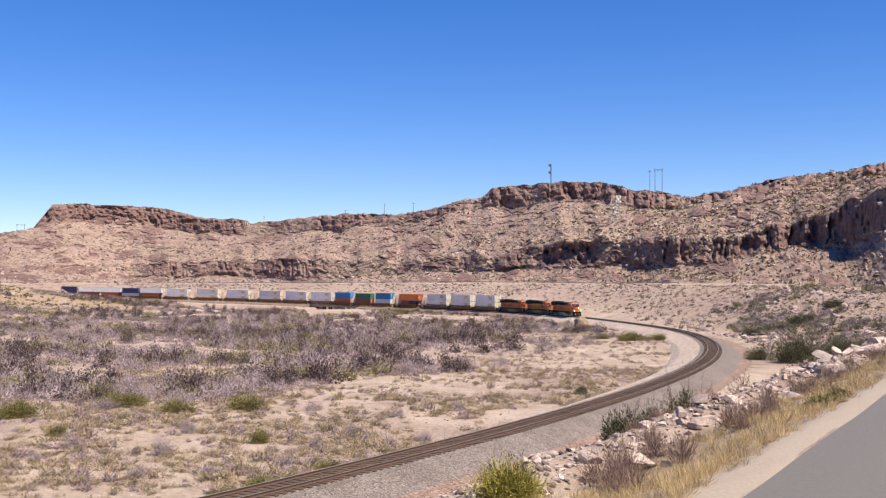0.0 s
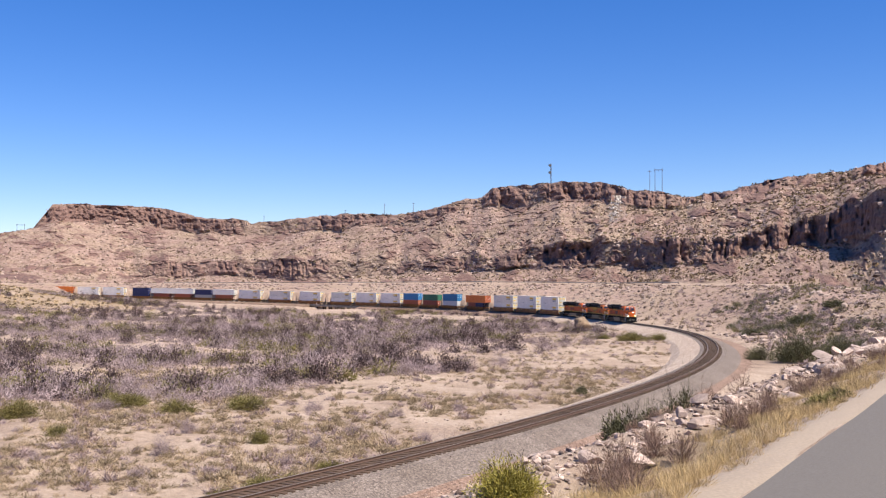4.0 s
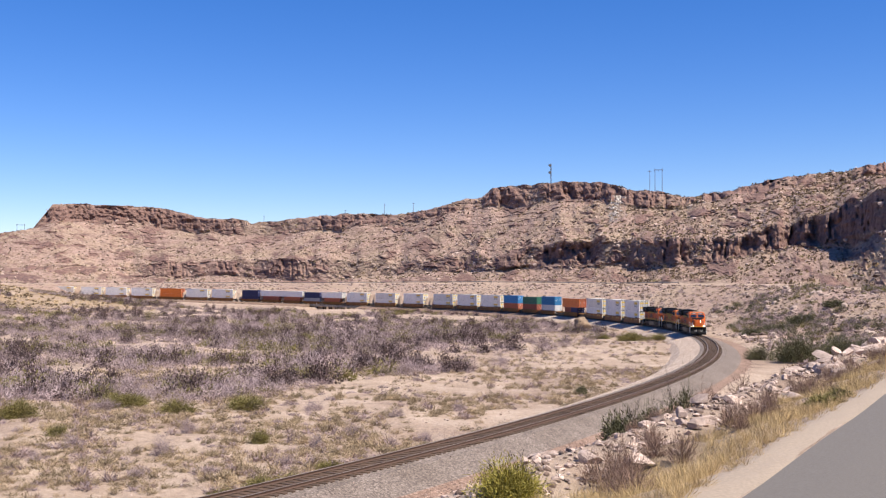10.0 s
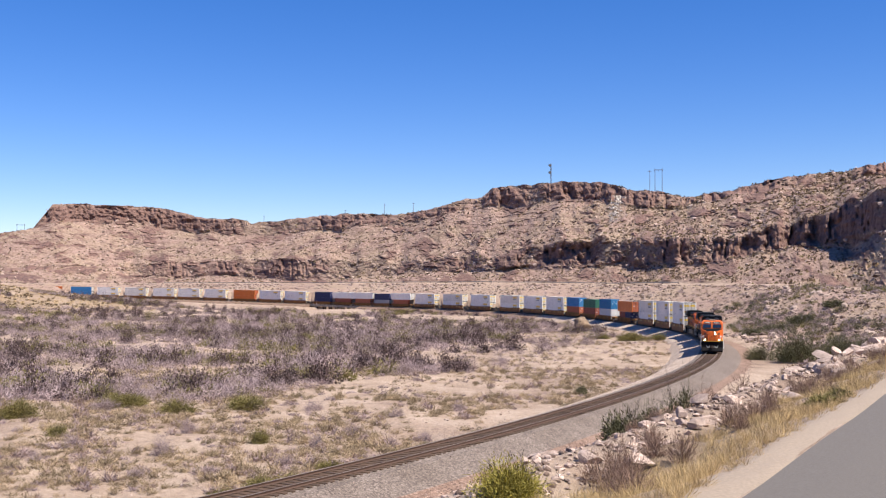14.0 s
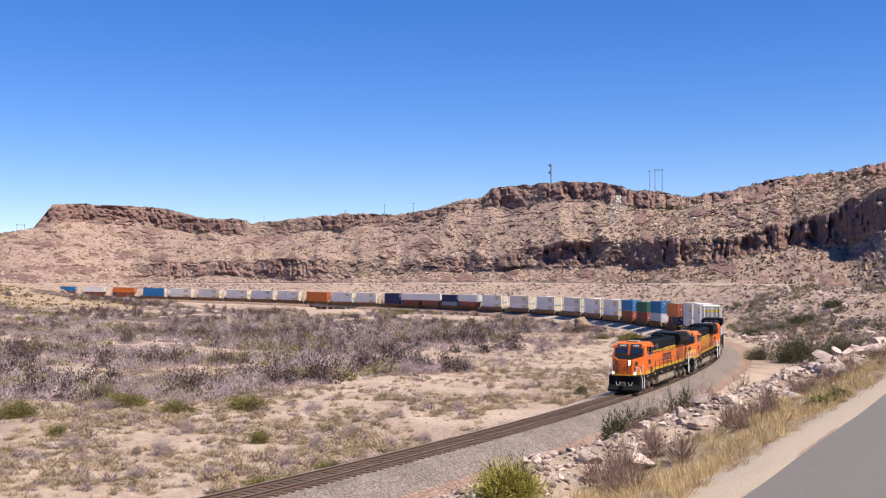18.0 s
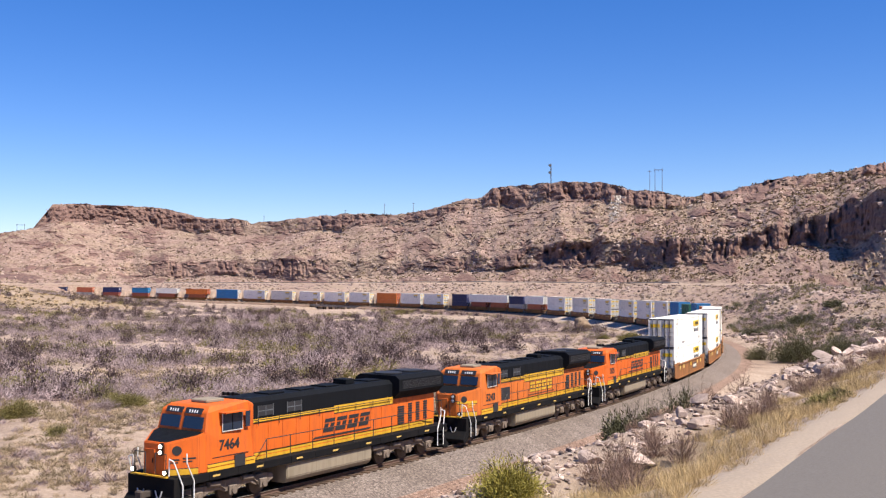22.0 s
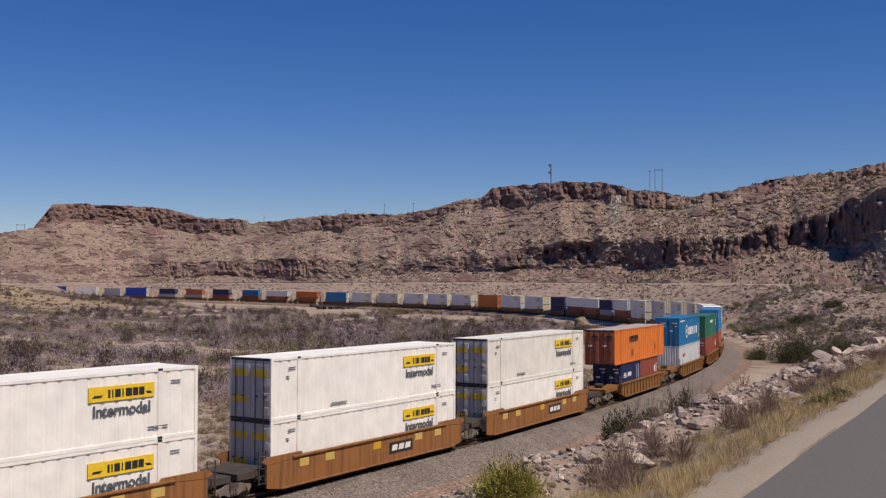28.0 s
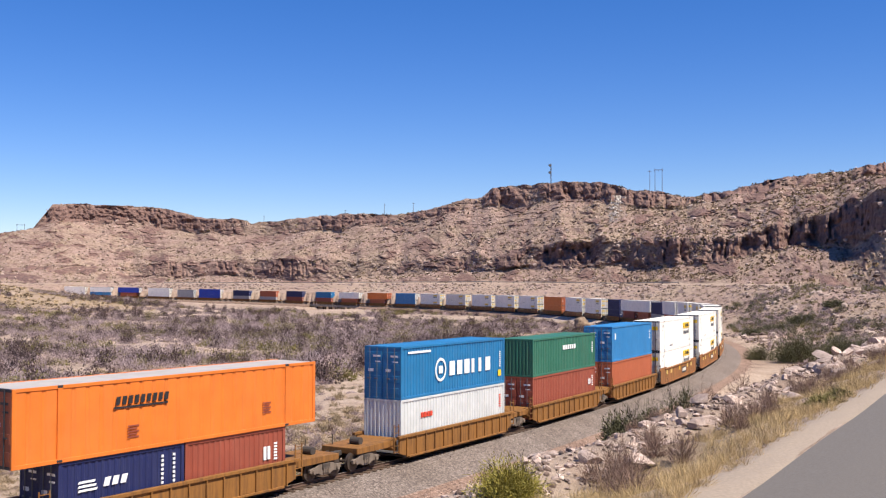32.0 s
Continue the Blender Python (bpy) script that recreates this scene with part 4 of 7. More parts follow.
    if style == "new":
        lettering(number, .62, INK, ob, pose(-7.2, -1.512, 2.62), "black road number")
    else:
        lettering(number, .62, INK, ob, pose(-7.2, -1.512, 2.55), "black road number")
    # long hood
    hw = 1.02
    bm = bm_new()
    box(bm, -5.6, 9.7, -hw, hw, 1.58, 3.36, .02)
    part("long_hood", bm, orange, ob, "orange engine hood")
    bm = bm_new()
    prof = [(-hw, 3.36), (-hw, 4.20), (-.80, 4.40), (.80, 4.40), (hw, 4.20), (hw, 3.36)]
    a = [bm.verts.new((-5.6, y, z)) for y, z in prof]
    c = [bm.verts.new((6.0, y, z)) for y, z in prof]
    fs = [bm.faces.new(a), bm.faces.new(c[::-1])] + [bm.faces.new((a[i], a[(i + 1) % 6], c[(i + 1) % 6], c[i])) for i in range(6)]
    bmesh.ops.recalc_face_normals(bm, faces=fs)
    part("hood_top", bm, L_BLACK, ob, "black rounded hood roof")
    bm = bm_new()
    prof = [(-hw, 3.36), (-1.16, 3.46), (-1.50, 3.80), (-1.50, 4.44), (-1.2, 4.64), (1.2, 4.64), (1.50, 4.44), (1.50, 3.80), (1.16, 3.46), (hw, 3.36)]
    a = [bm.verts.new((5.6, y, z)) for y, z in prof]
    c = [bm.verts.new((9.95, y, z)) for y, z in prof]
    k = len(prof)
    fs = [bm.faces.new(a), bm.faces.new(c[::-1])] + [bm.faces.new((a[i], a[(i + 1) % k], c[(i + 1) % k], c[i])) for i in range(k)]
    bmesh.ops.recalc_face_normals(bm, faces=fs)
    rad = part("radiator_wing", bm, L_BLACK, ob, "black flared radiator section")
    for sgn in (-1, 1):
        bm = bm_new()
        for j in range(9):
            z = 3.92 + j * .05
            box(bm, 5.9, 9.7, sgn * 1.505 - .012, sgn * 1.505 + .012, z, z + .025)
        part("grille", bm, GRILLE, rad)
        # hood doors and handles
        for j in range(11):
            x = -5.2 + j * .98
            bm = box(bm_new(), x, x + .955, sgn * (hw + .012) - .012, sgn * (hw + .012) + .012, 1.72, 3.22, .008)
            d = part("hood_door", bm, orange, ob)
            bm = box(bm_new(), x + .77, x + .795, sgn * (hw + .03) - .012, sgn * (hw + .03) + .012, 2.42, 2.54)
            part("handle", bm, orange, d)
        # cooling louvres at the rear
        for j, (x0, x1, z0, z1) in enumerate(((6.1, 6.7, 1.95, 2.95), (7.1, 7.45, 2.0, 3.05), (7.85, 8.2, 2.0, 3.05), (8.6, 8.95, 2.0, 3.05))):
            bm = bm_new()
            nn = 8
            for q in range(nn):
                zz = z0 + (z1 - z0) * q / nn
                box(bm, x0, x1, sgn * (hw + .01) - .014, sgn * (hw + .01) + .014, zz, zz + (z1 - z0) / nn * .72)
            part("louvre", bm, GRILLE, ob, "black louvred intake")
        # stripes, broader over the rear half
        for xa, xb, za, zb in ((-5.55, .6, 3.30, 3.44), (.6, 5.6, 3.14, 3.50)) if style == "new" else ((-5.55, -1.2, 3.24, 3.44), (-1.2, 5.6, 3.04, 3.50)):
            bm = box(bm_new(), xa, xb, sgn * (hw + .027) - .005, sgn * (hw + .027) + .005, za, zb)
            part("stripe", bm, L_YELLOW, ob, "yellow stripe along the hood")
            bm = box(bm_new(), xa, xb, sgn * (hw + .027) - .008, sgn * (hw + .027) + .008, za - .045, za)
            part("stripe_edge", bm, INK, ob)
        for xa, xb, yy in ((-5.55, 9.6, hw + .027), (-8.5, -5.6, 1.522)):
            for za, zb in ((1.60, 1.74), (1.78, 1.90)):
                bm = box(bm_new(), xa, xb, sgn * yy - .005, sgn * yy + .005, za, zb)
                part("stripe", bm, L_YELLOW, ob, "yellow stripe above the walkway")
            bm = box(bm_new(), xa, xb, sgn * yy - .007, sgn * yy + .007, 1.90, 1.93)
            part("stripe_edge", bm, INK, ob)
        # windows in the black band behind the cab
        for x in (-4.9, -2.9):
            bm = box(bm_new(), x, x + 1.0, sgn * (hw + .01) - .012, sgn * (hw + .01) + .012, 3.55, 4.02)
            pan = part("access_panel", bm, GRILLE, ob)
            bm = bm_new()
            for xa, xb, za, zb in ((x - .03, x, 3.52, 4.05), (x + 1.0, x + 1.03, 3.52, 4.05), (x, x + 1.0, 3.76, 3.80), (x + .48, x + .52, 3.55, 4.02)):
                box(bm, xa, xb, sgn * (hw + .02) - .012, sgn * (hw + .02) + .012, za, zb)
            part("panel_frame", bm, INK_GREY, pan, "grey window frame bars")
        # side emblem of plain leaning blocks
        mat = INK if style == "new" else L_YELLOW
        le = .30 if style == "new" else 0.0
        y = sgn * (hw + .04) + (.006 if sgn < 0 else .012)
        for j in range(4):
            x = -.3 + j * .96
            for za, zb, dx, ww in ((2.26, 2.44, 0, .80), (2.50, 2.68, .03, .30), (2.50, 2.68, .50, .30), (2.74, 2.92, 0, .78)):
                bm = bm_new()
                slanted(bm, x + dx + le * (za - 2.26), x + dx + ww + le * (za - 2.26), za, zb, y, .012, le * (zb - za))
                part("emblem_block", bm, mat, ob, "bold block emblem")
                if style != "new":
                    slb = bm_new()
                    slanted(slb, x + dx - .03, x + dx + ww + .03, za - .03, zb + .03, y + (.004 if sgn < 0 else -.004), .010, 0)
                    part("emblem_edge", slb, INK, ob)
        bm = bm_new()
        if style == "new":
            slanted(bm, -1.1, 3.5, 2.02, 2.11, y, .012, .2)
            part("emblem_line", bm, INK, ob, "long black swoosh bar")
        else:
            bm2 = box(bm_new(), -4.9, -3.5, sgn * (hw + .035) - .01, sgn * (hw + .035) + .01, 2.1, 2.9, .01)
            part("intake_panel", bm2, GRILLE, ob, "dark square intake panel")
            slanted(bm, -.6, 3.8, 2.06, 2.10, y, .012, 0)
            part("emblem_line", bm, INK, ob)
        # seams and stains between hood doors
        for j in range(12) if style != "new" else ():
            x = -5.26 + j * .98
            bm = box(bm_new(), x, x + .025, sgn * (hw + .026) - .006, sgn * (hw + .026) + .006, 1.98, 3.05)
            part("door_seam", bm, L_FRAME, ob)
        # upper rail along the stripe
        for j in range(8):
            x = -5.0 + j * 1.45
            bm = bm_new()
            cyl(bm, (x, sgn * (hw + .12), 3.12), (x, sgn * (hw + .12), 3.48), .018, seg=5)
            part("rail_post", bm, DARK_RAIL, ob)
        # walkway handrail
        posts = [-4.8 + 1.62 * j for j in range(9)]
        for x in posts:
            bm = bm_new()
            cyl(bm, (x, sgn * 1.48, 1.58), (x, sgn * 1.48, 2.55), .022, seg=6)
            part("rail_post", bm, DARK_RAIL, ob)
        rail_run("handrail", [(-5.2, sgn * 1.48, 2.1), (-4.8, sgn * 1.48, 2.55), (8.2, sgn * 1.48, 2.55), (9.4, sgn * 1.48, 2.3), (9.7, sgn * 1.48, 1.58)], .022, DARK_RAIL, ob)
        rail_run("handrail", [(-5.4, sgn * (hw + .12), 3.40), (5.4, sgn * (hw + .12), 3.40)], .02, DARK_RAIL, ob)
    # roof gear
    bm = bm_new()
    box(bm, 2.3, 3.0, -.45, .45, 4.40, 4.66, .03)
    part("exhaust", bm, L_BLACK, ob)
    for x in (-3.6, -1.4, .6, 4.1):
        bm = box(bm_new(), x, x + 1.1, -.5, .5, 4.40, 4.47, .02)
        part("roof_hatch", bm, L_BLACK, ob)
    bm = bm_new()
    for x in (6.6, 8.6):
        cyl(bm, (x, 0, 4.66), (x, 0, 4.72), .78, seg=20)
    part("radiator_fan", bm, GRILLE, ob)
    bm = box(bm_new(), 9.7, 10.0, -.8, .8, 1.58, 3.36, .03)
    part("rear_panel", bm, L_ORANGE2 if style != "new" else L_ORANGE, ob)
    tagged(ob, label, "locomotive", "locomotives of the train")
    return ob


for _num, _sty, _q, _lab in (("7464", "new", 308.4, "orange and black diesel locomotive leading with headlights lit"),
                             ("5243", "old", 331.35, "faded orange diesel locomotive with yellow block emblem"),
                             ("7625", "new", 353.7, "orange and black diesel locomotive coupled before white containers")):
    riding(locomotive(_num, _sty, _lab), _q, 22.3)


# ----------------------- containers -----------------------
def corrugated_side(L, H, pitch, depth, flat):
    """Points along x of a ribbed side wall: x and inset."""
    n = max(8, int(L / pitch))
    xs, ys = [], []
    for k in range(n):
        x0 = -L / 2 + L * k / n
        w = L / n
        for q, d in ((0.0, 0), (flat, 0), (flat + .12, depth), (0.88, depth)):
            xs.append(x0 + w * q)
            ys.append(d)
    xs.append(L / 2)
    ys.append(0)
    return xs, ys


def container(kind, L, W, H, col, end_col=None, roof=None, marks=None, label="", group="containers on the train", domestic=False, front_wall=False):
    ob = new("shipping_container")
    x0, x1, w = -L / 2, L / 2, W / 2
    xs, ys = corrugated_side(L - .3, H, .62 if domestic else .30, .032 if domestic else .036, .62 if domestic else .30)
    z0, z1 = .12, H - .10
    for sgn in (-1, 1):
        V, F = [], []
        for x, d in zip(xs, ys):
            y = sgn * (w - .03 - d)
            V += [(x, y, z0), (x, y, z1)]
        for k in range(len(xs) - 1):
            q = (2 * k, 2 * k + 2, 2 * k + 3, 2 * k + 1)
            F.append(q if sgn < 0 else q[::-1])
        share("side_wall", mesh_np("side_wall", V, F, col), ob, Matrix())
        bm = bm_new()
        box(bm, x0, x1, sgn * w - .06 if sgn > 0 else -w, sgn * w if sgn > 0 else -w + .06, 0, .15, .008)
        part("bottom_rail", bm, col, ob)
        bm = bm_new()
        box(bm, x0, x1, sgn * w - .07 if sgn > 0 else -w, sgn * w if sgn > 0 else -w + .07, H - .13, H, .008)
        part("top_rail", bm, col, ob)
        xps = [x0, x1 - .16] + ([-6.1 - .1, 6.1 - .1] if domestic else [])
        for xp in xps:
            bm = box(bm_new(), xp, xp + (.16 if abs(xp) > 6.5 or not domestic else .22), (w - .10 if sgn > 0 else -w - .003), (w + .003 if sgn > 0 else -w + .10), 0, H, .01)
            part("post", bm, col, ob)
        if domestic:
            for xp in (-6.1, 6.1):
                for zz in (.02, H - .10):
                    bm = box(bm_new(), xp - .12, xp + .12, (w - .02 if sgn > 0 else -w - .012), (w + .012 if sgn > 0 else -w + .02), zz, zz + .1, .01)
                    part("lifting_fitting", bm, STEEL_DARK, ob)
    bm = box(bm_new(), x0 + .05, x1 - .05, -w + .05, w - .05, H - .05, H - .02)
    part("roof", bm, roof or col, ob)
    bm = box(bm_new(), x0 + .05, x1 - .05, -w + .05, w - .05, .04, .12)
    part("floor", bm, W_DARK, ob)
    # rear-facing plain end
    bm = box(bm_new(), x1 - .06, x1 - .02, -w + .06, w - .06, .1, H - .1)
    for k in range(7):
        y = -w + .25 + k * (W - .5) / 6
        box(bm, x1 - .03, x1 + .0, y - .06, y + .06, .15, H - .15)
    part("end_wall", bm, end_col or col, ob)
    # the leading end: a ribbed wall, or two doors
    if front_wall:
        bm = box(bm_new(), x0 + .05, x0 + .09, -w + .06, w - .06, .1, H - .1)
        wall = part("front_wall", bm, col, ob, "ribbed end wall")
        for k in range(9):
            y = -w + .2 + k * (W - .4) / 8
            poly = [(x0 + .055, y - .10), (x0 + .0, y - .055), (x0 + .0, y + .055), (x0 + .055, y + .10)]
            bm = bm_new()
            lo = [bm.verts.new((px, py, .14)) for px, py in poly]
            hi = [bm.verts.new((px, py, H - .14)) for px, py in poly]
            fs = [bm.faces.new(lo), bm.faces.new(hi[::-1])] + [bm.faces.new((lo[i], lo[(i + 1) % 4], hi[(i + 1) % 4], hi[i])) for i in range(4)]
            bmesh.ops.recalc_face_normals(bm, faces=fs)
            part("rib", bm, col, wall)
    for sgn in (-1, 1) if not front_wall else ():
        y0, y1 = sorted((sgn * .012, sgn * (w - .07)))
        bm = box(bm_new(), x0 + .01, x0 + .06, y0, y1, .1, H - .1, .008)
        for k in range(4):
            zz = .28 + k * (H - .55) / 3.6
            box(bm, x0 - .006, x0 + .02, y0 + .06, y1 - .06, zz, zz + (H - .55) / 3.6 * .55, .01)
        door = part("door", bm, end_col or (DOOR_SILVER if domestic else col), ob, "hinged end door")
        for q in (.30, .72):
            y = y0 + (y1 - y0) * q
            bm = bm_new()
            cyl(bm, (x0 - .035, y, .06), (x0 - .035, y, H - .06), .030 if domestic else .019, seg=6)
            box(bm, x0 - .06, x0 - .01, y - .03, y + .16 * sgn, 1.1, 1.16) if sgn > 0 else box(bm, x0 - .06, x0 - .01, y - .16, y + .03, 1.1, 1.16)
            part("locking_bar", bm, STEEL_DARK if domestic else INK_GREY, door)
        if domestic and kind == "carrier":
            for zz in (H * .70, ) if sgn < 0 else (H * .70, H * .28):
                bm = box(bm_new(), x0 - .012, x0 - .004, y0 + .15, y1 - .12, zz, zz + .34)
                part("door_panel", bm, PANEL_YELLOW, door, "yellow reflective panel")
        if not domestic or col is C_ORANGE:
            for yq, zq, wq, hq in ((.12, .80, .42, .10), (.12, .70, .30, .07), (.52, .52, .30, .16)):
                bm = box(bm_new(), x0 - .014, x0 - .004, y0 + (y1 - y0) * yq, y0 + (y1 - y0) * (yq + wq), H * zq, H * zq + hq)
                part("placard", bm, INK_WHITE if col is not C_ORANGE or zq < .6 else INK, door)
    for zz in (0, H - .12):
        bm = box(bm_new(), x0, x0 + .1, -w, w, zz, zz + .12, .008)
        part("sill", bm, STEEL_DARK if domestic else col, ob)
    if marks:
        marks(ob, L, w, H)
    tagged(ob, label, "container", group)
    return ob


def yw(w):
    return -w - .004


def marks_carrier(ob, L, w, H):
    for sgn in (-1, 1):
        at = Matrix() if sgn < 0 else Matrix.Rotation(math.pi, 4, "Z")
        for xc in (4.25,):
            bm = box(bm_new(), xc - 1.55, xc + 1.55, -w - .004, -w + .03, H - 1.10, H - .52)
            p = part("sign_panel", bm, PANEL_YELLOW, ob, "yellow carrier panel with dark bars", at)
            for xx, ww in ((-.62, .10), (-.46, .06), (-.22, .26), (.02, .06), (.30, .30), (.62, .26), (.92, .26)) if sgn < 0 else ():
                bm = box(bm_new(), xc + xx - ww / 2, xc + xx + ww / 2, -w - .012, -w - .003, H - .98, H - .66)
                part("bar", bm, INK, p)
            for xx, ww, lean in ((-1.4, .4, .1), (1.2, .25, -.1)) if sgn < 0 else ():
                part("bar", slanted(bm_new(), xc + xx, xc + xx + ww, H - .95, H - .85, -w - .003, .008, lean), INK, p)
            bm = box(bm_new(), xc - 1.5, xc + 1.5, -w - .0, -w + .03, H - 1.13, H - 1.10)
            part("panel_edge", bm, INK_GREY, p)
            lettering("Intermodal", .62, INK_GREY, ob, at @ pose(xc, -w - .003, H - 1.50), "dark grey word")
        for xx, zz, ww in ((6.9, H - .55, .5), (6.0, .55, 1.0), (-6.6, H - .5, .5), (-3.0, .42, 1.3), (-6.9, H - .9, .25)):
            bm = bm_new()
            for k in range(2):
                box(bm, xx - ww / 2, xx + ww / 2, -w - .004, -w + .02, zz - k * .10, zz - k * .10 + .03)
            part("small_print", bm, INK_GREY, ob, "", at)


def marks_orange(ob, L, w, H):
    bm = bm_new()
    for k in range(9):
        slanted(bm, -3.6 + k * .30, -3.6 + k * .30 + .2, H - .98, H - .66, -w - .002, .01, .05)
    part("emblem_bar", bm, INK, ob, "black block emblem")
    bm = box(bm_new(), -3.7, -1.0, -w - .01, -w, H - 1.14, H - 1.06)
    part("emblem_bar", bm, INK, ob)
    for xx, zz in ((-3.0, .55), (4.5, .75)):
        bm = bm_new()
        for k in range(5):
            box(bm, xx, xx + .55 - .1 * (k % 2), -w - .006, -w, zz + k * .11, zz + k * .11 + .055)
        part("small_print", bm, C_RED, ob)


def marks_ring(ob, L, w, H):
    """White ring emblem and bold bars on the blue box."""
    bm = bm_new()
    for k in range(24):
        a0, a1 = 2 * math.pi * k / 24, 2 * math.pi * (k + 1) / 24
        vs = [bm.verts.new((-1.9 + r * math.cos(a), -w - .008, H * .48 + r * 1.1 * math.sin(a))) for r, a in ((.62, a0), (.62, a1), (.48, a1), (.48, a0))]
        bm.faces.new(vs)
    box(bm, -2.12, -1.68, -w - .01, -w, H * .48 - .22, H * .48 + .22)
    bmesh.ops.recalc_face_normals(bm, faces=list(bm.faces))
    part("ring_emblem", bm, INK_WHITE, ob, "white ring emblem")
    for k in range(6):
        x = -.9 + k * .88
        bm = bm_new()
        ww = .62 if k not in (3, 4) else .34
        box(bm, x, x + ww, -w - .01, -w, H * .48 - .42, H * .48 + .42)
        part("emblem_bar", bm, INK_WHITE, ob, "bold white block")
    bm = box(bm_new(), -5.4, -3.0, -w - .006, -w, H - .42, H - .30)
    part("small_print", bm, INK_WHITE, ob)
    bm = bm_new()
    for k in range(8):
        box(bm, 5.35, 5.55, -w - .006, -w, H - .9 - k * .13, H - .83 - k * .13)
    part("small_print", bm, INK_WHITE, ob)
    bm = box(bm_new(), 5.2, 5.6, -w - .006, -w, .5, .9)
    part("small_print", bm, PANEL_YELLOW, ob)


def marks_small(mat, x, z, ww, hh, n=4):
    def put(ob, L, w, H):
        bm = bm_new()
        for k in range(n):
            box(bm, x + k * ww / n, x + (k + .7) * ww / n, -w - .006, -w + .03, z, z + hh)
        part("emblem_bar", bm, mat, ob)
        bm = bm_new()
        for k in range(6):
            box(bm, L / 2 - .75, L / 2 - .55, -w - .006, -w + .03, H - .75 - k * .14, H - .67 - k * .14)
        part("small_print", bm, mat, ob)
    return put


def marks_flag(ob, L, w, H):
    for k in range(3):
        bm = bm_new()
        z = 1.35 + k * .16
        slanted(bm, -L * .36, -L * .36 + .85 - k * .05, z, z + .09, -w - .002, .008, .06)
        part("emblem_bar", bm, INK_WHITE, ob)
    for k in range(3):
        bm = bm_new()
        slanted(bm, -L * .17 + k * .40, -L * .17 + k * .40 + .27, 1.42, 1.76, -w - .002, .008, .10)
        part("emblem_bar", bm, INK_WHITE, ob)
    for xx in (L * .30, L * .40):
        bm = bm_new()
        for k in range(9):
            box(bm, xx, xx + .12, -w - .006, -w + .03, .7 + k * .18, .8 + k * .18)
        part("small_print", bm, INK_WHITE, ob)


HC, STD = 2.896, 2.591
BOXES = {
    "white53": dict(L=16.15, W=2.59, H=HC, col=C_WHITE, marks=marks_carrier, kind="carrier", domestic=True, label="white ribbed intermodal container with yellow carrier panel"),
    "cream53": dict(L=16.15, W=2.59, H=HC, col=C_CREAM, marks=marks_carrier, kind="carrier", domestic=True, label="cream white ribbed intermodal container with yellow panel"),
    "plain53": dict(L=16.15, W=2.59, H=HC, col=C_WHITE, marks=marks_small(INK_GREY, 3.0, 1.9, 2.2, .35), kind="plain", domestic=True, label="plain white long domestic freight container"),
    # end_col: shade on the orange ends, put into their colour
    "orange53": dict(L=16.15, W=2.59, H=HC, col=C_ORANGE, end_col=C_RUST_AND_SHADE, roof=C_ROOF, marks=marks_orange, kind="plain", domestic=True, label="bright orange ribbed domestic container with pale roof"),
    "blue53": dict(L=16.15, W=2.59, H=HC, col=C_SKY, marks=marks_small(INK_WHITE, -1, 1.5, 2.4, .5), kind="plain", domestic=True, label="blue long domestic freight container"),
    "royal53": dict(L=16.15, W=2.59, H=HC, col=C_ROYAL, marks=marks_small(INK_WHITE, -2, 1.5, 3.0, .5), kind="plain", domestic=True, label="royal blue long domestic freight container"),
    "navy53": dict(L=16.15, W=2.59, H=HC, col=C_NAVY, marks=marks_small(INK_WHITE, 2, 1.6, 1.8, .5), kind="plain", domestic=True, label="dark navy blue long freight container"),
    "ring40": dict(L=12.19, W=2.44, H=HC, col=C_BLUE, marks=marks_ring, kind="iso", label="blue corrugated container with white ring emblem"),
    "white40": dict(L=12.19, W=2.44, H=HC, col=C_PALE, front_wall=True, marks=marks_small(INK_RED, -4.0, 1.75, 1.3, .28), kind="iso", label="off-white corrugated container with red lettering bars"),
    "green40": dict(L=12.19, W=2.44, H=STD, col=C_GREEN, front_wall=True, marks=marks_small(INK_WHITE, -.6, 1.6, 2.6, .32, 6), kind="iso", label="green corrugated steel container with white marks"),
    "sky40": dict(L=12.19, W=2.44, H=HC, col=C_SKY, marks=marks_small(INK_WHITE, -5.3, 1.8, .35, .5, 1), kind="iso", label="light blue corrugated steel container"),
    "red40": dict(L=12.19, W=2.44, H=HC, col=C_RED, marks=marks_small(INK_WHITE, 4.6, 1.6, .5, .4, 2), kind="iso", label="brown-red corrugated steel container"),
    "rust40": dict(L=12.19, W=2.44, H=HC, col=C_RUST_AND_SHADE, marks=None, kind="iso", label="rusty orange-brown corrugated steel container"),
    "navy40": dict(L=12.19, W=2.44, H=HC, col=C_NAVY, marks=marks_small(INK_WHITE, -.9, 1.6, 2.2, .45), kind="iso", label="navy blue corrugated container with white marks"),
    "teal40": dict(L=12.19, W=2.44, H=HC, col=C_BLUE, marks=marks_small(INK_WHITE, -2.0, 1.5, 4.0, .5, 7), kind="iso", label="blue corrugated container with bold white bars"),
    "grey40": dict(L=12.19, W=2.44, H=STD, col=C_GREY, marks=None, kind="iso", label="grey corrugated steel container"),
    "navy20": dict(L=6.06, W=2.44, H=STD, col=C_NAVY, marks=marks_flag, kind="iso", label="short navy container with white striped emblem"),
    "red20": dict(L=6.06, W=2.44, H=STD, col=C_RED, marks=marks_small(INK_WHITE, 1.6, 1.2, .5, .6, 2), kind="iso", label="short brown-red corrugated container"),
}
MADE = {}


def get_box(kind):
    """The first of a kind is built, the others are copies of it."""
    if kind not in MADE:
        MADE[kind] = container(**{**BOXES[kind]})
        return MADE[kind]
    return copy_thing(MADE[kind], Matrix())


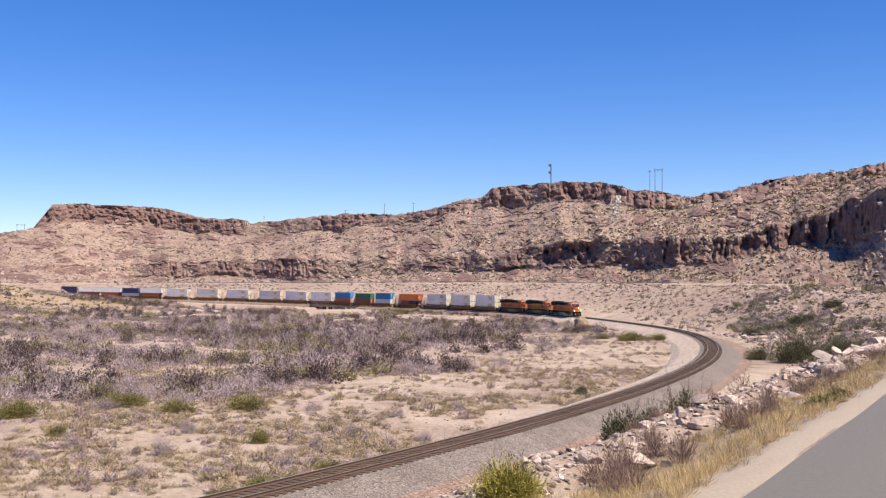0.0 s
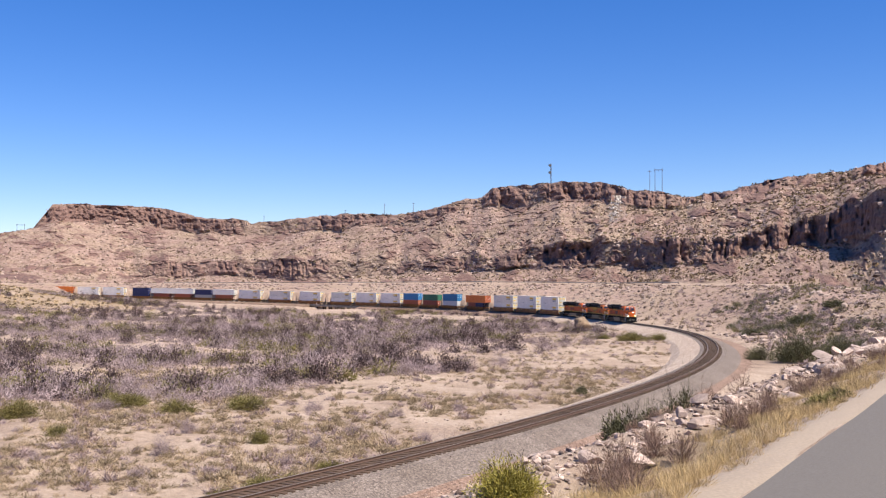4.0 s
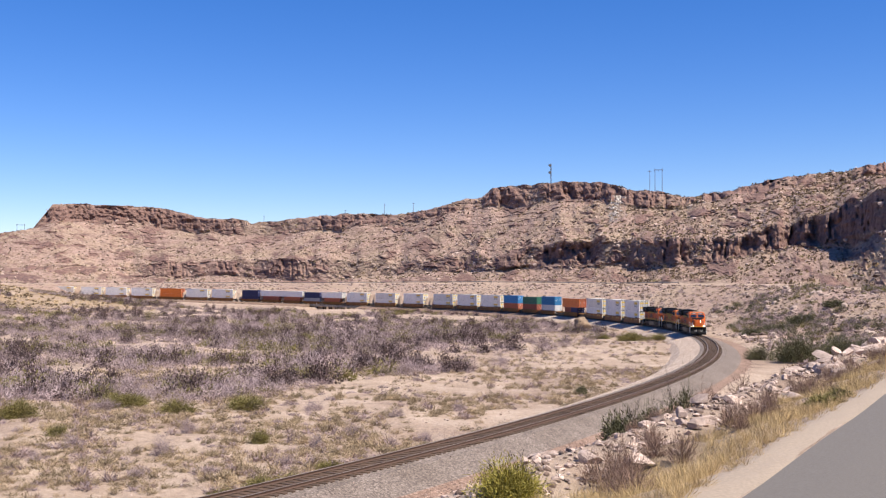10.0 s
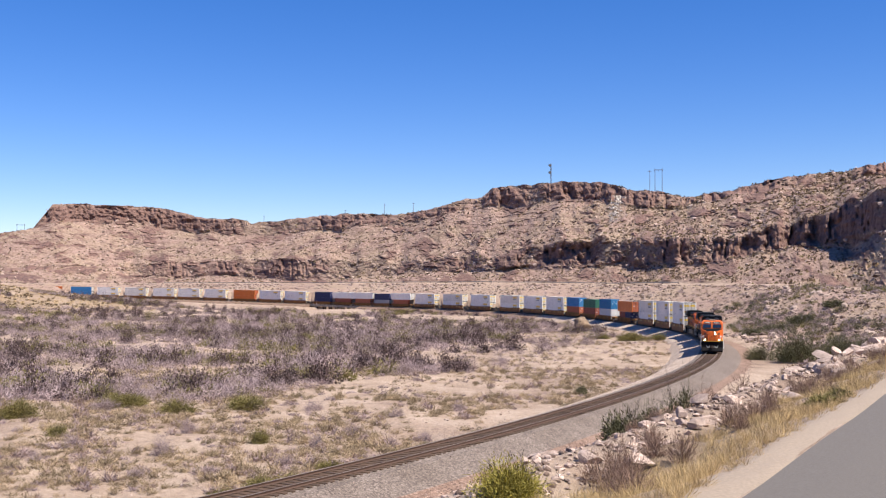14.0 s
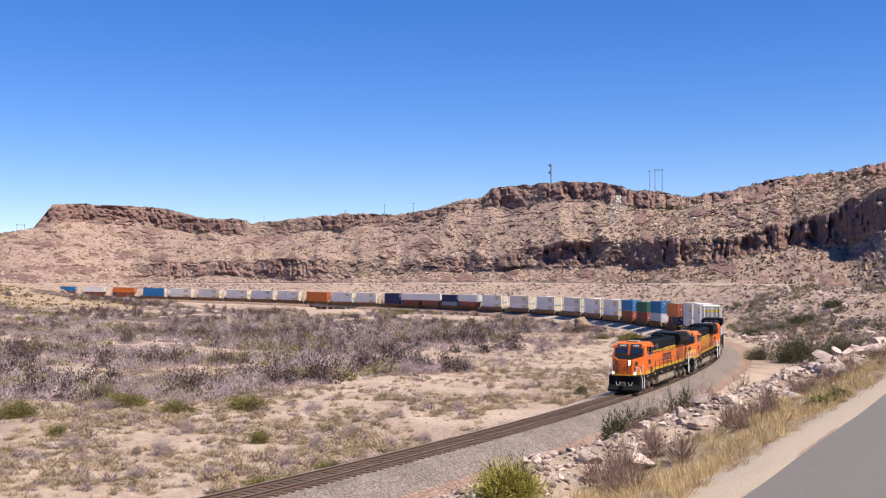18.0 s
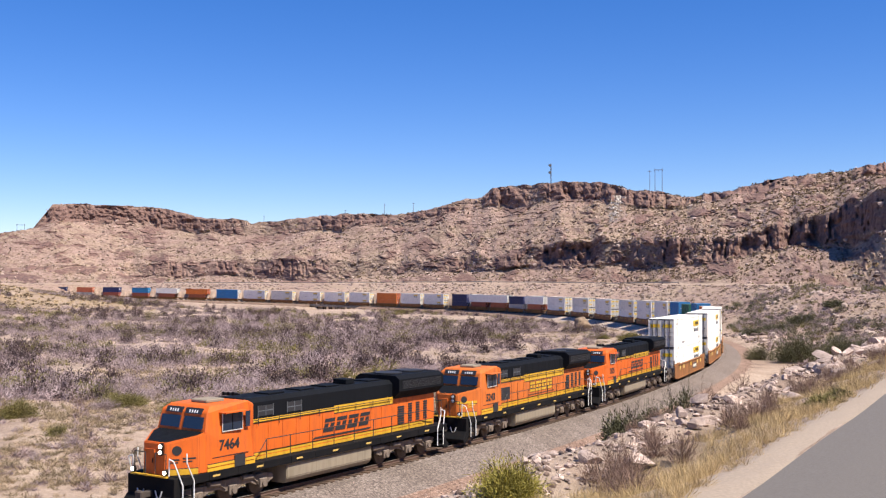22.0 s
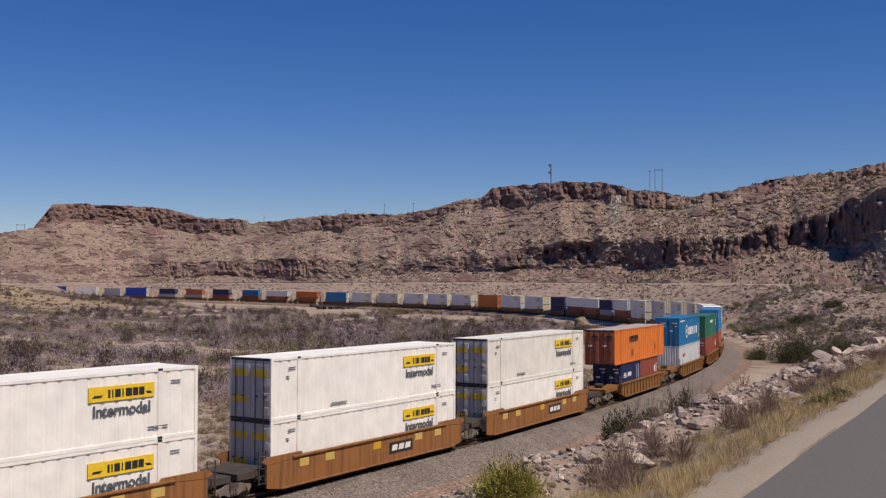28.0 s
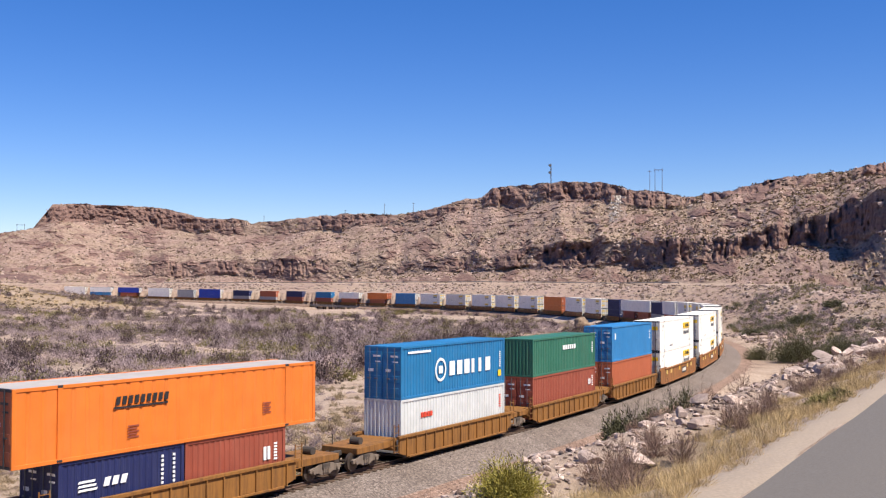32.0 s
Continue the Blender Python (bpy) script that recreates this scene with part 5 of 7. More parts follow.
# ----------------------- well cars -----------------------
def car_truck_meshes():
    bm = bm_new()
    box(bm, -.28, .28, -1.15, 1.15, .50, .80, .04)
    bol = bpy.data.meshes.new("truck")
    bm.to_mesh(bol)
    bm.free()
    bol.materials.append(W_DARK)
    sides = []
    for sgn in (-1, 1):
        bm = bm_new()
        y0, y1 = sorted((sgn * .92, sgn * 1.08))
        poly_prism(bm, [(-1.15, .42), (-.85, .34), (-.55, .34), (-.30, .22), (.30, .22), (.55, .34), (.85, .34), (1.15, .42), (1.15, .60), (.75, .66), (.45, .80), (-.45, .80), (-.75, .66), (-1.15, .60)], y0, y1, .02)
        for ax in (-.89, .89):
            cyl(bm, (ax, sgn * 1.05, .457), (ax, sgn * 1.16, .457), .11, seg=10)
        for d in (-.16, 0, .16):
            cyl(bm, (d, sgn * 1.09, .34), (d, sgn * 1.09, .62), .07, seg=8)
        me = bpy.data.meshes.new("side_frame")
        bm.to_mesh(me)
        bm.free()
        me.materials.append(L_TRUCK)
        sides.append(me)
    return bol, sides


TRUCK_BOLSTER, TRUCK_SIDES = car_truck_meshes()


def car_truck(parent, x):
    tr = share("truck", TRUCK_BOLSTER, parent, pose(x, 0, 0))
    for me in TRUCK_SIDES:
        share("side_frame", me, tr, Matrix())
    for ax in (-.89, .89):
        share("wheelset", CAR_WHEEL, tr, pose(ax, 0, .457))
    return tr


def mesh_of(bm, name, mat):
    me = bpy.data.meshes.new(name)
    bm.to_mesh(me)
    bm.free()
    me.materials.append(mat)
    return me


WELL_CACHE = {}


def well_meshes(style, half):
    """Parts of a well car whose well is 2 * half long: name, mesh."""
    key = (style, half)
    if key in WELL_CACHE:
        return WELL_CACHE[key]
    body = W_BROWN if style == "smooth" else W_YELLOW
    out = []
    for sgn in (-1, 1):
        bm = bm_new()
        ya, yb = sorted((sgn * 1.40, sgn * 1.46))
        lip = half + .35
        if style == "smooth":
            poly_prism(bm, [(-lip, .30), (-half + .5, .16), (half - .5, .16), (lip, .30), (lip, 1.34), (half - .9, 1.40), (half - 1.25, 1.46), (half - 1.45, 1.50), (-half + 1.45, 1.50), (-half + 1.25, 1.46), (-half + .9, 1.40), (-lip, 1.34)], ya, yb)
            for e in (-1, 1):
                poly_prism(bm, [(e * (half - 2.2), 1.50), (e * (half - 2.05), 1.70), (e * lip, 1.70), (e * (lip + .3), 1.52), (e * lip, 1.34)], ya - .015, yb + .015)
        else:
            poly_prism(bm, [(-lip, .46), (-half + .6, .18), (half - .6, .18), (lip, .46), (lip, 1.30), (-lip, 1.30)], ya, yb)
        out.append(("side_sill", mesh_of(bm, "side_sill", body), "dirty painted steel side sill"))
        bm = bm_new()
        y2, y3 = sorted((sgn * 1.36, sgn * 1.56))
        if style == "smooth":
            box(bm, -half + 1.4, half - 1.4, y2, y3, 1.47, 1.56, .01)
            box(bm, -half + .5, half - .5, y2, y3, .14, .22, .01)
        else:
            box(bm, -lip - .2, lip + .2, y2, y3, 1.26, 1.40, .01)
            box(bm, -half + .5, half - .5, y2, y3, .16, .26, .01)
        out.append(("top_chord", mesh_of(bm, "top_chord", body), ""))
        n = 13 if style != "smooth" else 9
        y4, y5 = sorted((sgn * 1.46, sgn * 1.54))
        for k in range(n):
            x = -half + .3 + (2 * half - .6) * k / (n - 1)
            if style == "smooth":
                if k % 2 == 0 and 0 < k < n - 1 or k in (1, n - 2):
                    bm = box(bm_new(), x - .34, x + .34, sgn * 1.468 - .006, sgn * 1.468 + .006, .98, 1.36)
                    out.append(("patch", mesh_of(bm, "patch", REFLECT if k % 4 else L_YELLOW), "pale yellow paint patch"))
            else:
                bm = box(bm_new(), x - .04, x + .04, y4, y5, .22, 1.28, .01)
                out.append(("rib", mesh_of(bm, "rib", body), ""))
    for k in range(5):
        x = -half + .5 + (2 * half - 1.0) * k / 4
        out.append(("cross_beam", mesh_of(box(bm_new(), x - .3, x + .3, -1.42, 1.42, .18, .30), "cross_beam", W_DARK), ""))
    WELL_CACHE[key] = out
    return out


def well_car(style, half, front, rear, own_front, own_rear, label):
    """half: half the well's length; front, rear: how far the car reaches to its trucks."""
    ob = new("well_car")
    body = W_BROWN if style == "smooth" else W_YELLOW
    for nm, me, lab in well_meshes(style, half):
        share(nm, me, ob, Matrix(), lab)
    for e, reach, own in ((-1, front, own_front), (1, rear, own_rear)):
        x0, x1 = half + .2, reach + (.9 if own else -.15)
        bm = bm_new()
        poly_prism(bm, [(e * x0, .55), (e * x0, 1.28), (e * (x0 + .5), 1.20), (e * x1, 1.16), (e * x1, .86), (e * (x0 + .6), .84)], -1.15, 1.15, .015)
        part("end_platform", bm, W_DARK if style == "smooth" else body, ob, "rusty end platform")
        bm = bm_new()
        box(bm, min(e * (x0 + .15), e * (x0 + .20)), max(e * (x0 + .15), e * (x0 + .20)), -1.42, -1.38, .5, 2.05)
        box(bm, min(e * (x0 + .60), e * (x0 + .65)), max(e * (x0 + .60), e * (x0 + .65)), -1.42, -1.38, .5, 2.05)
        for k in range(5):
            z = .55 + k * .34
            box(bm, min(e * (x0 + .15), e * (x0 + .65)), max(e * (x0 + .15), e * (x0 + .65)), -1.415, -1.385, z, z + .03)
        part("ladder", bm, W_DARK if style == "smooth" else body, ob)
        if own:
            car_truck(ob, e * reach)
            bm = box(bm_new(), min(e * (reach + .8), e * (reach + 1.75)), max(e * (reach + .8), e * (reach + 1.75)), -.14, .14, .74, 1.0, .03)
            part("coupler", bm, W_DARK, ob)
            bm = bm_new()
            cyl(bm, (e * (reach - .3), -.5, 1.35), (e * (reach - .3), .1, 1.35), .2, seg=12)
            cyl(bm, (e * (reach + .5), .75, 1.2), (e * (reach + .5), .75, 1.75), .03, seg=6)
            part("brake_gear", bm, W_DARK, ob)
        elif e < 0:
            car_truck(ob, e * reach)
    if style == "smooth":
        bm = box(bm_new(), 1.1, 3.3, -1.478, -1.47, .55, 1.15)
        plate = part("name_plate", bm, STEEL_DARK, ob, "black plate with pale bars")
        for k in range(3):
            bm = bm_new()
            slanted(bm, 1.32 + k * .62, 1.80 + k * .62, .70, 1.0, -1.478, .006, .08)
            part("bar", bm, C_CREAM, plate)
    tagged(ob, label, "well car", "well cars of the train")
    return ob


# middle of the load in the train, upper box, lower boxes
CONSIST = [
    (376.4, "white53", "white53"), (396.9, "white53", "white53"), (417.0, "cream53", "white53"),
    (440.6, "orange53", "navy20 red20"), (462.1, "ring40", "white40"), (478.6, "green40", "red40"), (495.0, "sky40", "rust40"),
    (512.0, "white53", "white53"), (531.8, "white53", "white53"), (552.0, "cream53", "white53"),
    (577.0, "white53", "white53"), (600.3, "cream53", "white53"), (623.7, "white53", "white53"),
    (643.8, "plain53", "rust40"), (659.6, "navy40", "grey40"), (675.2, "plain53", "rust40"), (691.4, "plain53", "red40"), (707.6, "navy40", "navy40"),
    (728.9, "white53", "white53"), (748.5, "white53", "plain53"), (768.4, "orange53", "orange53"),
    (790.8, "white53", "white53"), (810.8, "white53", "white53"), (830.4, "white53", "white53"),
    (852.2, "cream53", "cream53"), (873.6, "white53", "white53"), (894.4, "blue53", "blue53"), (917.8, "orange53", "rust40"),
    (940.9, "plain53", "rust40"), (961.5, "teal40", "red40"), (984.2, "navy40", "red40"), (1004.7, "rust40", "grey40"),
    (1025.3, "navy40", "grey40"), (1049.4, "royal53", "royal53"), (1068.0, "grey40", "grey40"), (1088.5, "plain53", "plain53"),
    (1111.9, "royal53", "rust40"), (1133.7, "plain53", "blue53"), (1154.0, "plain53", "plain53"),
]


def build_consist():
    n = len(CONSIST)
    halves, styles = [], []
    for q, up, low in CONSIST:
        l53 = BOXES[low.split()[0]]["L"] > 13
        halves.append(8.15 if l53 else 6.2)
        styles.append("smooth" if up in ("white53", "cream53") and l53 else "ribbed")
    made = {}
    for i, (q, up, low) in enumerate(CONSIST):
        def gap(j, k):
            return CONSIST[k][0] - CONSIST[j][0] - halves[j] - halves[k]
        own_f = i == 0 or gap(i - 1, i) > 4.9 or styles[i] != styles[i - 1]
        own_r = i == n - 1 or gap(i, i + 1) > 4.9 or styles[i] != styles[i + 1]
        front = halves[i] + (1.35 if i == 0 else max(1.35, gap(i - 1, i) / 2 - 1.62)) if own_f else (q - CONSIST[i - 1][0] + halves[i] - halves[i - 1]) / 2
        rear = halves[i] + (1.35 if i == n - 1 else max(1.35, gap(i, i + 1) / 2 - 1.62)) if own_r else (CONSIST[i + 1][0] - q + halves[i] - halves[i + 1]) / 2
        lab = "dirty brown steel well car carrying stacked containers" if styles[i] == "smooth" else "rusty yellow ribbed well car carrying stacked containers"
        key = (styles[i], halves[i], round(front, 1), round(rear, 1), own_f, own_r)
        if key in made:
            car = copy_thing(made[key], Matrix())
        else:
            car = made[key] = well_car(styles[i], halves[i], front, rear, own_f, own_r, lab)
        base = 18.0 if halves[i] > 7 else 14.5
        riding(car, q, base)
        z = 0.36
        lows = low.split()
        for k, kind in enumerate(lows):
            ob = get_box(kind)
            off = 0 if len(lows) == 1 else (-3.06 if k == 0 else 3.06)
            riding(ob, q, base, z, off)
        zt = z + BOXES[lows[0]]["H"] + .012
        riding(get_box(up), q, base, zt)


build_consist()


# ======================= plants and stones =======================
HILL_BUSH = simple("hill_bush", (0.082, 0.054, 0.029), (0.198, 0.134, 0.073), 0.5, 0.95, spread=0.3)
DARK_SCRUB = simple("brown_scrub", (0.071, 0.047, 0.036), (0.161, 0.110, 0.086), 0.5, 0.95, spread=0.3)
MESQUITE = simple("bare_mesquite", (0.221, 0.162, 0.161), (0.420, 0.321, 0.316), 0.25, 0.95, spread=0.15)
MAROON = simple("dark_seed_heads", (0.045, 0.026, 0.025), (0.093, 0.059, 0.054), 1.2, 0.95, spread=0.3)
CREOSOTE = simple("creosote_leaf", (0.104, 0.086, 0.022), (0.203, 0.168, 0.048), 0.8, 0.85, spread=0.22)
DARK_GREEN = simple("dark_green_leaf", (0.059, 0.056, 0.023), (0.124, 0.114, 0.052), 1.0, 0.85, spread=0.25)
BRIGHT_GREEN = simple("yellow_green_leaf", (0.181, 0.155, 0.022), (0.369, 0.309, 0.054), 2.5, 0.8, spread=0.25)
SCRUB = simple("grey_scrub", (0.164, 0.121, 0.073), (0.318, 0.240, 0.147), 0.7, 0.95, spread=0.2)
GREY_GREEN = simple("grey_green_leaf", (0.089, 0.082, 0.046), (0.174, 0.159, 0.096), 1.0, 0.9, spread=0.25)
TUFT = simple("straw_tuft", (0.274, 0.200, 0.122), (0.443, 0.332, 0.211), 0.9, 0.95, spread=0.2)
STRAW = simple("dry_grass", (0.336, 0.233, 0.104), (0.545, 0.396, 0.202), 2.0, 0.9, spread=0.3)
DEADWOOD = simple("dead_brush", (0.149, 0.091, 0.067), (0.278, 0.180, 0.136), 2.0, 0.95, spread=0.25)
STEM = simple("shrub_stem", (0.049, 0.035, 0.028), (0.105, 0.081, 0.063), 4.0, 0.95)
STONE = simple("pale_stone", (0.235, 0.167, 0.135), (0.547, 0.425, 0.362), 2.2, 0.95, bump_d=0.03, spread=0.28, detail=8)
RUBBLE = simple("pale_rubble", (0.222, 0.159, 0.130), (0.431, 0.343, 0.291), 1.4, 0.95, bump_d=0.04, spread=0.25, detail=8)
BOULDER = simple("weathered_boulder", (0.115, 0.072, 0.045), (0.32, 0.225, 0.145), 1.1, 0.95, bump_d=0.08, detail=8)
PALE_ROCK = simple("fresh_pale_rock", (0.40, 0.34, 0.29), (0.70, 0.63, 0.56), 1.2, 0.95, spread=0.2)
STONE_BROWN = simple("brown_stone", (0.075, 0.049, 0.038), (0.203, 0.139, 0.109), 1.2, 0.95, bump_d=0.05, spread=0.3, detail=8)


def unit(v):
    return v / np.maximum(np.linalg.norm(v, axis=-1, keepdims=True), 1e-9)


def twigs(rs, n, w, h, thick, low=0.12):
    """Thin upright slivers fanning out of one root."""
    d = rs.normal(size=(n, 3))
    d[:, 2] = np.abs(d[:, 2]) * 0.9 + low
    d = unit(d) * (0.65 + 0.4 * rs.rand(n, 1)) * np.array([w / 2, w / 2, h])
    root = rs.normal(size=(n, 3)) * np.array([w * .08, w * .08, 0])
    mid = d * (0.35 + 0.3 * rs.rand(n, 1)) * (rs.rand(n, 1) < .6)
    root = root + mid * .8
    s = unit(np.cross(d, rs.normal(size=(n, 3)))) * thick
    V = np.stack([root - s, root + s, root + (d - mid * .6)], 1)
    return V


def branches(rs, w, h, thick, mains=11, subs=5, tips=6):
    """Forking brush: stems, side branches and fine tips, as slivers."""
    d = rs.normal(size=(mains, 3))
    d[:, 2] = np.abs(d[:, 2]) * .8 + .35
    d = unit(d) * rs.uniform(.55, .9, (mains, 1))
    a = rs.normal(size=(mains, 3)) * .05
    a[:, 2] = 0
    dd, aa = np.repeat(d, subs, 0), np.repeat(a, subs, 0)
    q = aa + dd * rs.uniform(.25, .9, (len(dd), 1))
    e = unit(unit(dd) + .8 * rs.normal(size=dd.shape)) * rs.uniform(.25, .5, (len(dd), 1))
    e[:, 2] = np.abs(e[:, 2]) * .8
    qq, ee = np.repeat(q, tips, 0), np.repeat(e, tips, 0)
    f = qq + ee * rs.uniform(.2, 1.0, (len(qq), 1))
    g = unit(unit(ee) + .9 * rs.normal(size=ee.shape)) * rs.uniform(.12, .3, (len(ee), 1))
    k = np.array([w / 2, w / 2, h])
    root = np.concatenate([a, q, f]) * k
    tip = np.concatenate([a + d, q + e, f + g]) * k
    width = thick * np.concatenate([np.full(len(a), 1.5), np.full(len(q), 1.0), np.full(len(f), .7)])[:, None]
    s = unit(np.cross(tip - root, rs.normal(size=root.shape))) * width
    out = np.stack([root - s, root + s, tip], 1)
    out[:, :, 2] = np.maximum(out[:, :, 2], 0.0)
    return out


def leaves(rs, n, w, h, size, shell=0.55, lumps=5):
    """Small leaf clumps in an uneven dome."""
    c = rs.normal(size=(lumps, 3))
    c[:, 2] = np.abs(c[:, 2])
    c = unit(c) * rs.uniform(.25, .7, (lumps, 1))
    k = rs.randint(lumps, size=n)
    d = unit(rs.normal(size=(n, 3))) * (rs.rand(n, 1) ** (1 / 3)) * rs.uniform(.35, .6, lumps)[k][:, None]
    p = c[k] + d
    p[:, 2] = np.abs(p[:, 2]) * .9 + .06
    p = p * np.array([w / 2, w / 2, h * .8])
    a = unit(rs.normal(size=(n, 3)))
    b = unit(np.cross(a, rs.normal(size=(n, 3))))
    sz = size * rs.uniform(.6, 1.5, (n, 1))
    return np.stack([p - a * sz * .5, p + a * sz * .5, p + b * sz], 1)


def sprays(rs, n, w, h, length, thick, up=0.5, shell=0.35, lumps=7):
    """Feathery foliage: fine slivers that point outwards and up from an uneven dome."""
    c = unit(rs.normal(size=(lumps, 3)) * np.array([1, 1, .7])) * rs.uniform(.2, .55, (lumps, 1))
    k = rs.randint(lumps, size=n)
    d = unit(rs.normal(size=(n, 3))) * rs.uniform(shell, 1.0, (n, 1)) * rs.uniform(.35, .62, lumps)[k][:, None]
    p = c[k] + d
    p[:, 2] = np.abs(p[:, 2])
    p = p * np.array([w / 2, w / 2, h * .86])
    e = unit(unit(p) + .55 * rs.normal(size=(n, 3)) + np.array([0, 0, up])) * length * rs.uniform(.5, 1.4, (n, 1))
    s = unit(np.cross(e, rs.normal(size=(n, 3)))) * thick * rs.uniform(.6, 1.4, (n, 1))
    return np.stack([p - s, p + s, p + e], 1)


def tri_mesh(name, T, mats, index=None):
    V = T.reshape(-1, 3)
    return mesh_np(name, V, np.arange(len(V)).reshape(-1, 3), mats, index)


def stone_shape(rs, sub=1, cuts=9, deep=.45):
    bm = bm_new()
    bmesh.ops.create_icosphere(bm, subdivisions=sub, radius=1)
    V = np.array([v.co[:] for v in bm.verts])
    F = np.array([[v.index for v in f.verts] for f in bm.faces])
    bm.free()
    V = V * (1 + .10 * rs.normal(size=(len(V), 1)))
    for _ in range(cuts):
        n = unit(rs.normal(size=3))
        d = rs.uniform(deep, deep + .35)
        over = np.maximum(V @ n - d, 0)
        V = V - over[:, None] * n
    V = V * np.array([1.0, rs.uniform(.6, .95), rs.uniform(.45, .75)])
    return V, F


def strew(name, shapes, X, Y, Z, S, mats, label, category, zscale=None, seed=3):
    """Many alike small things as one object: shapes are (V, F, material index)."""
    rs = np.random.RandomState(seed)
    pick = rs.randint(len(shapes), size=len(X))
    VV, FF, MM = [], [], []
    base = 0
    for k, (V, F, mi) in enumerate(shapes):
        idx = np.where(pick == k)[0]
        if not len(idx):
            continue
        a = rs.uniform(0, 2 * math.pi, len(idx))
        ca, sa = np.cos(a), np.sin(a)
        s = S[idx]
        sz = s if zscale is None else s * zscale[idx]
        x = (V[None, :, 0] * ca[:, None] - V[None, :, 1] * sa[:, None]) * s[:, None] + X[idx][:, None]
        y = (V[None, :, 0] * sa[:, None] + V[None, :, 1] * ca[:, None]) * s[:, None] + Y[idx][:, None]
        z = V[None, :, 2] * sz[:, None] + Z[idx][:, None]
        VV.append(np.stack([x, y, z], -1).reshape(-1, 3))
        nf = len(F)
        FF.append((F[None] + (np.arange(len(idx)) * len(V))[:, None, None]).reshape(-1, 3) + base)
        m = np.tile(np.asarray(mi), len(idx)) if np.ndim(mi) else np.full(nf * len(idx), mi)
        MM.append(m)
        base += len(V) * len(idx)
    me = mesh_np(name, np.concatenate(VV), np.concatenate(FF), mats, np.concatenate(MM))
    return tagged(new(name, me), label, category, kind="stuff")


def shape_of(*parts_):
    """Joins triangle sets (T, material index) into V, F, index."""
    T = np.concatenate([t for t, _ in parts_])
    mi = np.concatenate([np.full(len(t), m) for t, m in parts_])
    V = T.reshape(-1, 3)
    return V, np.arange(len(V)).reshape(-1, 3), mi


def polar(rs, n, az0, az1, r0, r1, power=1.0):
    a = np.radians(rs.uniform(az0, az1, n))
    r = r0 + (r1 - r0) * rs.rand(n) ** power
    return r * np.sin(a), r * np.cos(a)


def build_thicket():
    rs = np.random.RandomState(21)
    x, y = polar(rs, 42000, -25, 9.5, 92, 500, 0.95)
    side, zt, st = near_line(x, y)
    hill = np.exp(-((x + 232) / 95) ** 2 - ((y - 400) / 115) ** 2)
    dens = 0.92 + 1.9 * fbm(x / 14, y / 20, 3, 81) - 1.1 * smooth(.12, .4, hill)
    edge = np.interp(np.degrees(np.arctan2(x, y)), [-25, -12, -6, 0, 4, 9], [98, 104, 122, 132, 150, 215])
    dens = dens * smooth(0, 8, y - edge) * smooth(9, 16, side)
    sx, sy, sz, sa = line_at(sum(BRIDGE_S) / 2)
    dens = dens * (np.hypot(x - sx, (y - sy) * .35) > 24)
    gap = np.degrees(np.arctan2(x, y))
    dens = dens * ~((gap > -7.4) & (gap < -4.2) & (np.hypot(x, y) > 400))
    keep = rs.rand(len(x)) < dens
    x, y = x[keep], y[keep]
    n = min(len(x), 5600)
    x, y = x[:n], y[:n]
    z = near_height(x, y) - .05
    shapes = []
    for k in range(8):
        shapes.append(shape_of((sprays(rs, 150, 3.0, 1.35, .26, .024, .2, .1, 9), 0), (twigs(rs, 22, 2.4, 1.5, .014), 0), (sprays(rs, 12 if k < 3 else 0, 1.4, 1.6, .18, .045, .3, .4, 3), 1)))
    s = rs.uniform(.8, 1.95, n) * (1 + .25 * fbm(x / 20, y / 20, 2, 90))
    strew("mesquite_thicket", shapes, x, y, z, s, [MESQUITE, MAROON], "thicket of leafless grey-purple mesquite bushes on the wash", "bushes", zscale=rs.uniform(.7, 1.1, n))
    # dark reddish clumps that stand out of the thicket
    m = (rs.rand(n) < .13 * (1 + 4 * (fbm(x / 12, y / 12, 2, 91) > .3)))
    sh = [shape_of((sprays(rs, 140, 2.3, 2.2, .18, .055, .3, .2, 6), 0), (twigs(rs, 10, 1.2, 1.4, .03), 0)) for _ in range(4)]
    strew("seed_bushes", sh, x[m] + .5, y[m], z[m], rs.uniform(1.0, 2.0, m.sum()), [MAROON], "dark reddish-brown seeding bushes in the thicket", "bushes", seed=5)
    # olive bushes among them
    m = (rs.rand(n) < .07 * (1 + 3 * (fbm(x / 18, y / 18, 2, 83) > .3)))
    sh = [shape_of((sprays(rs, 300, 3.8, 1.6, .22, .045, .3, .1, 9), 0)) for _ in range(4)]
    strew("olive_bushes", sh, x[m] - .7, y[m] + .3, z[m], rs.uniform(1.0, 1.9, m.sum()), [CREOSOTE], "olive green creosote bushes scattered over the wash", "bushes", seed=6)


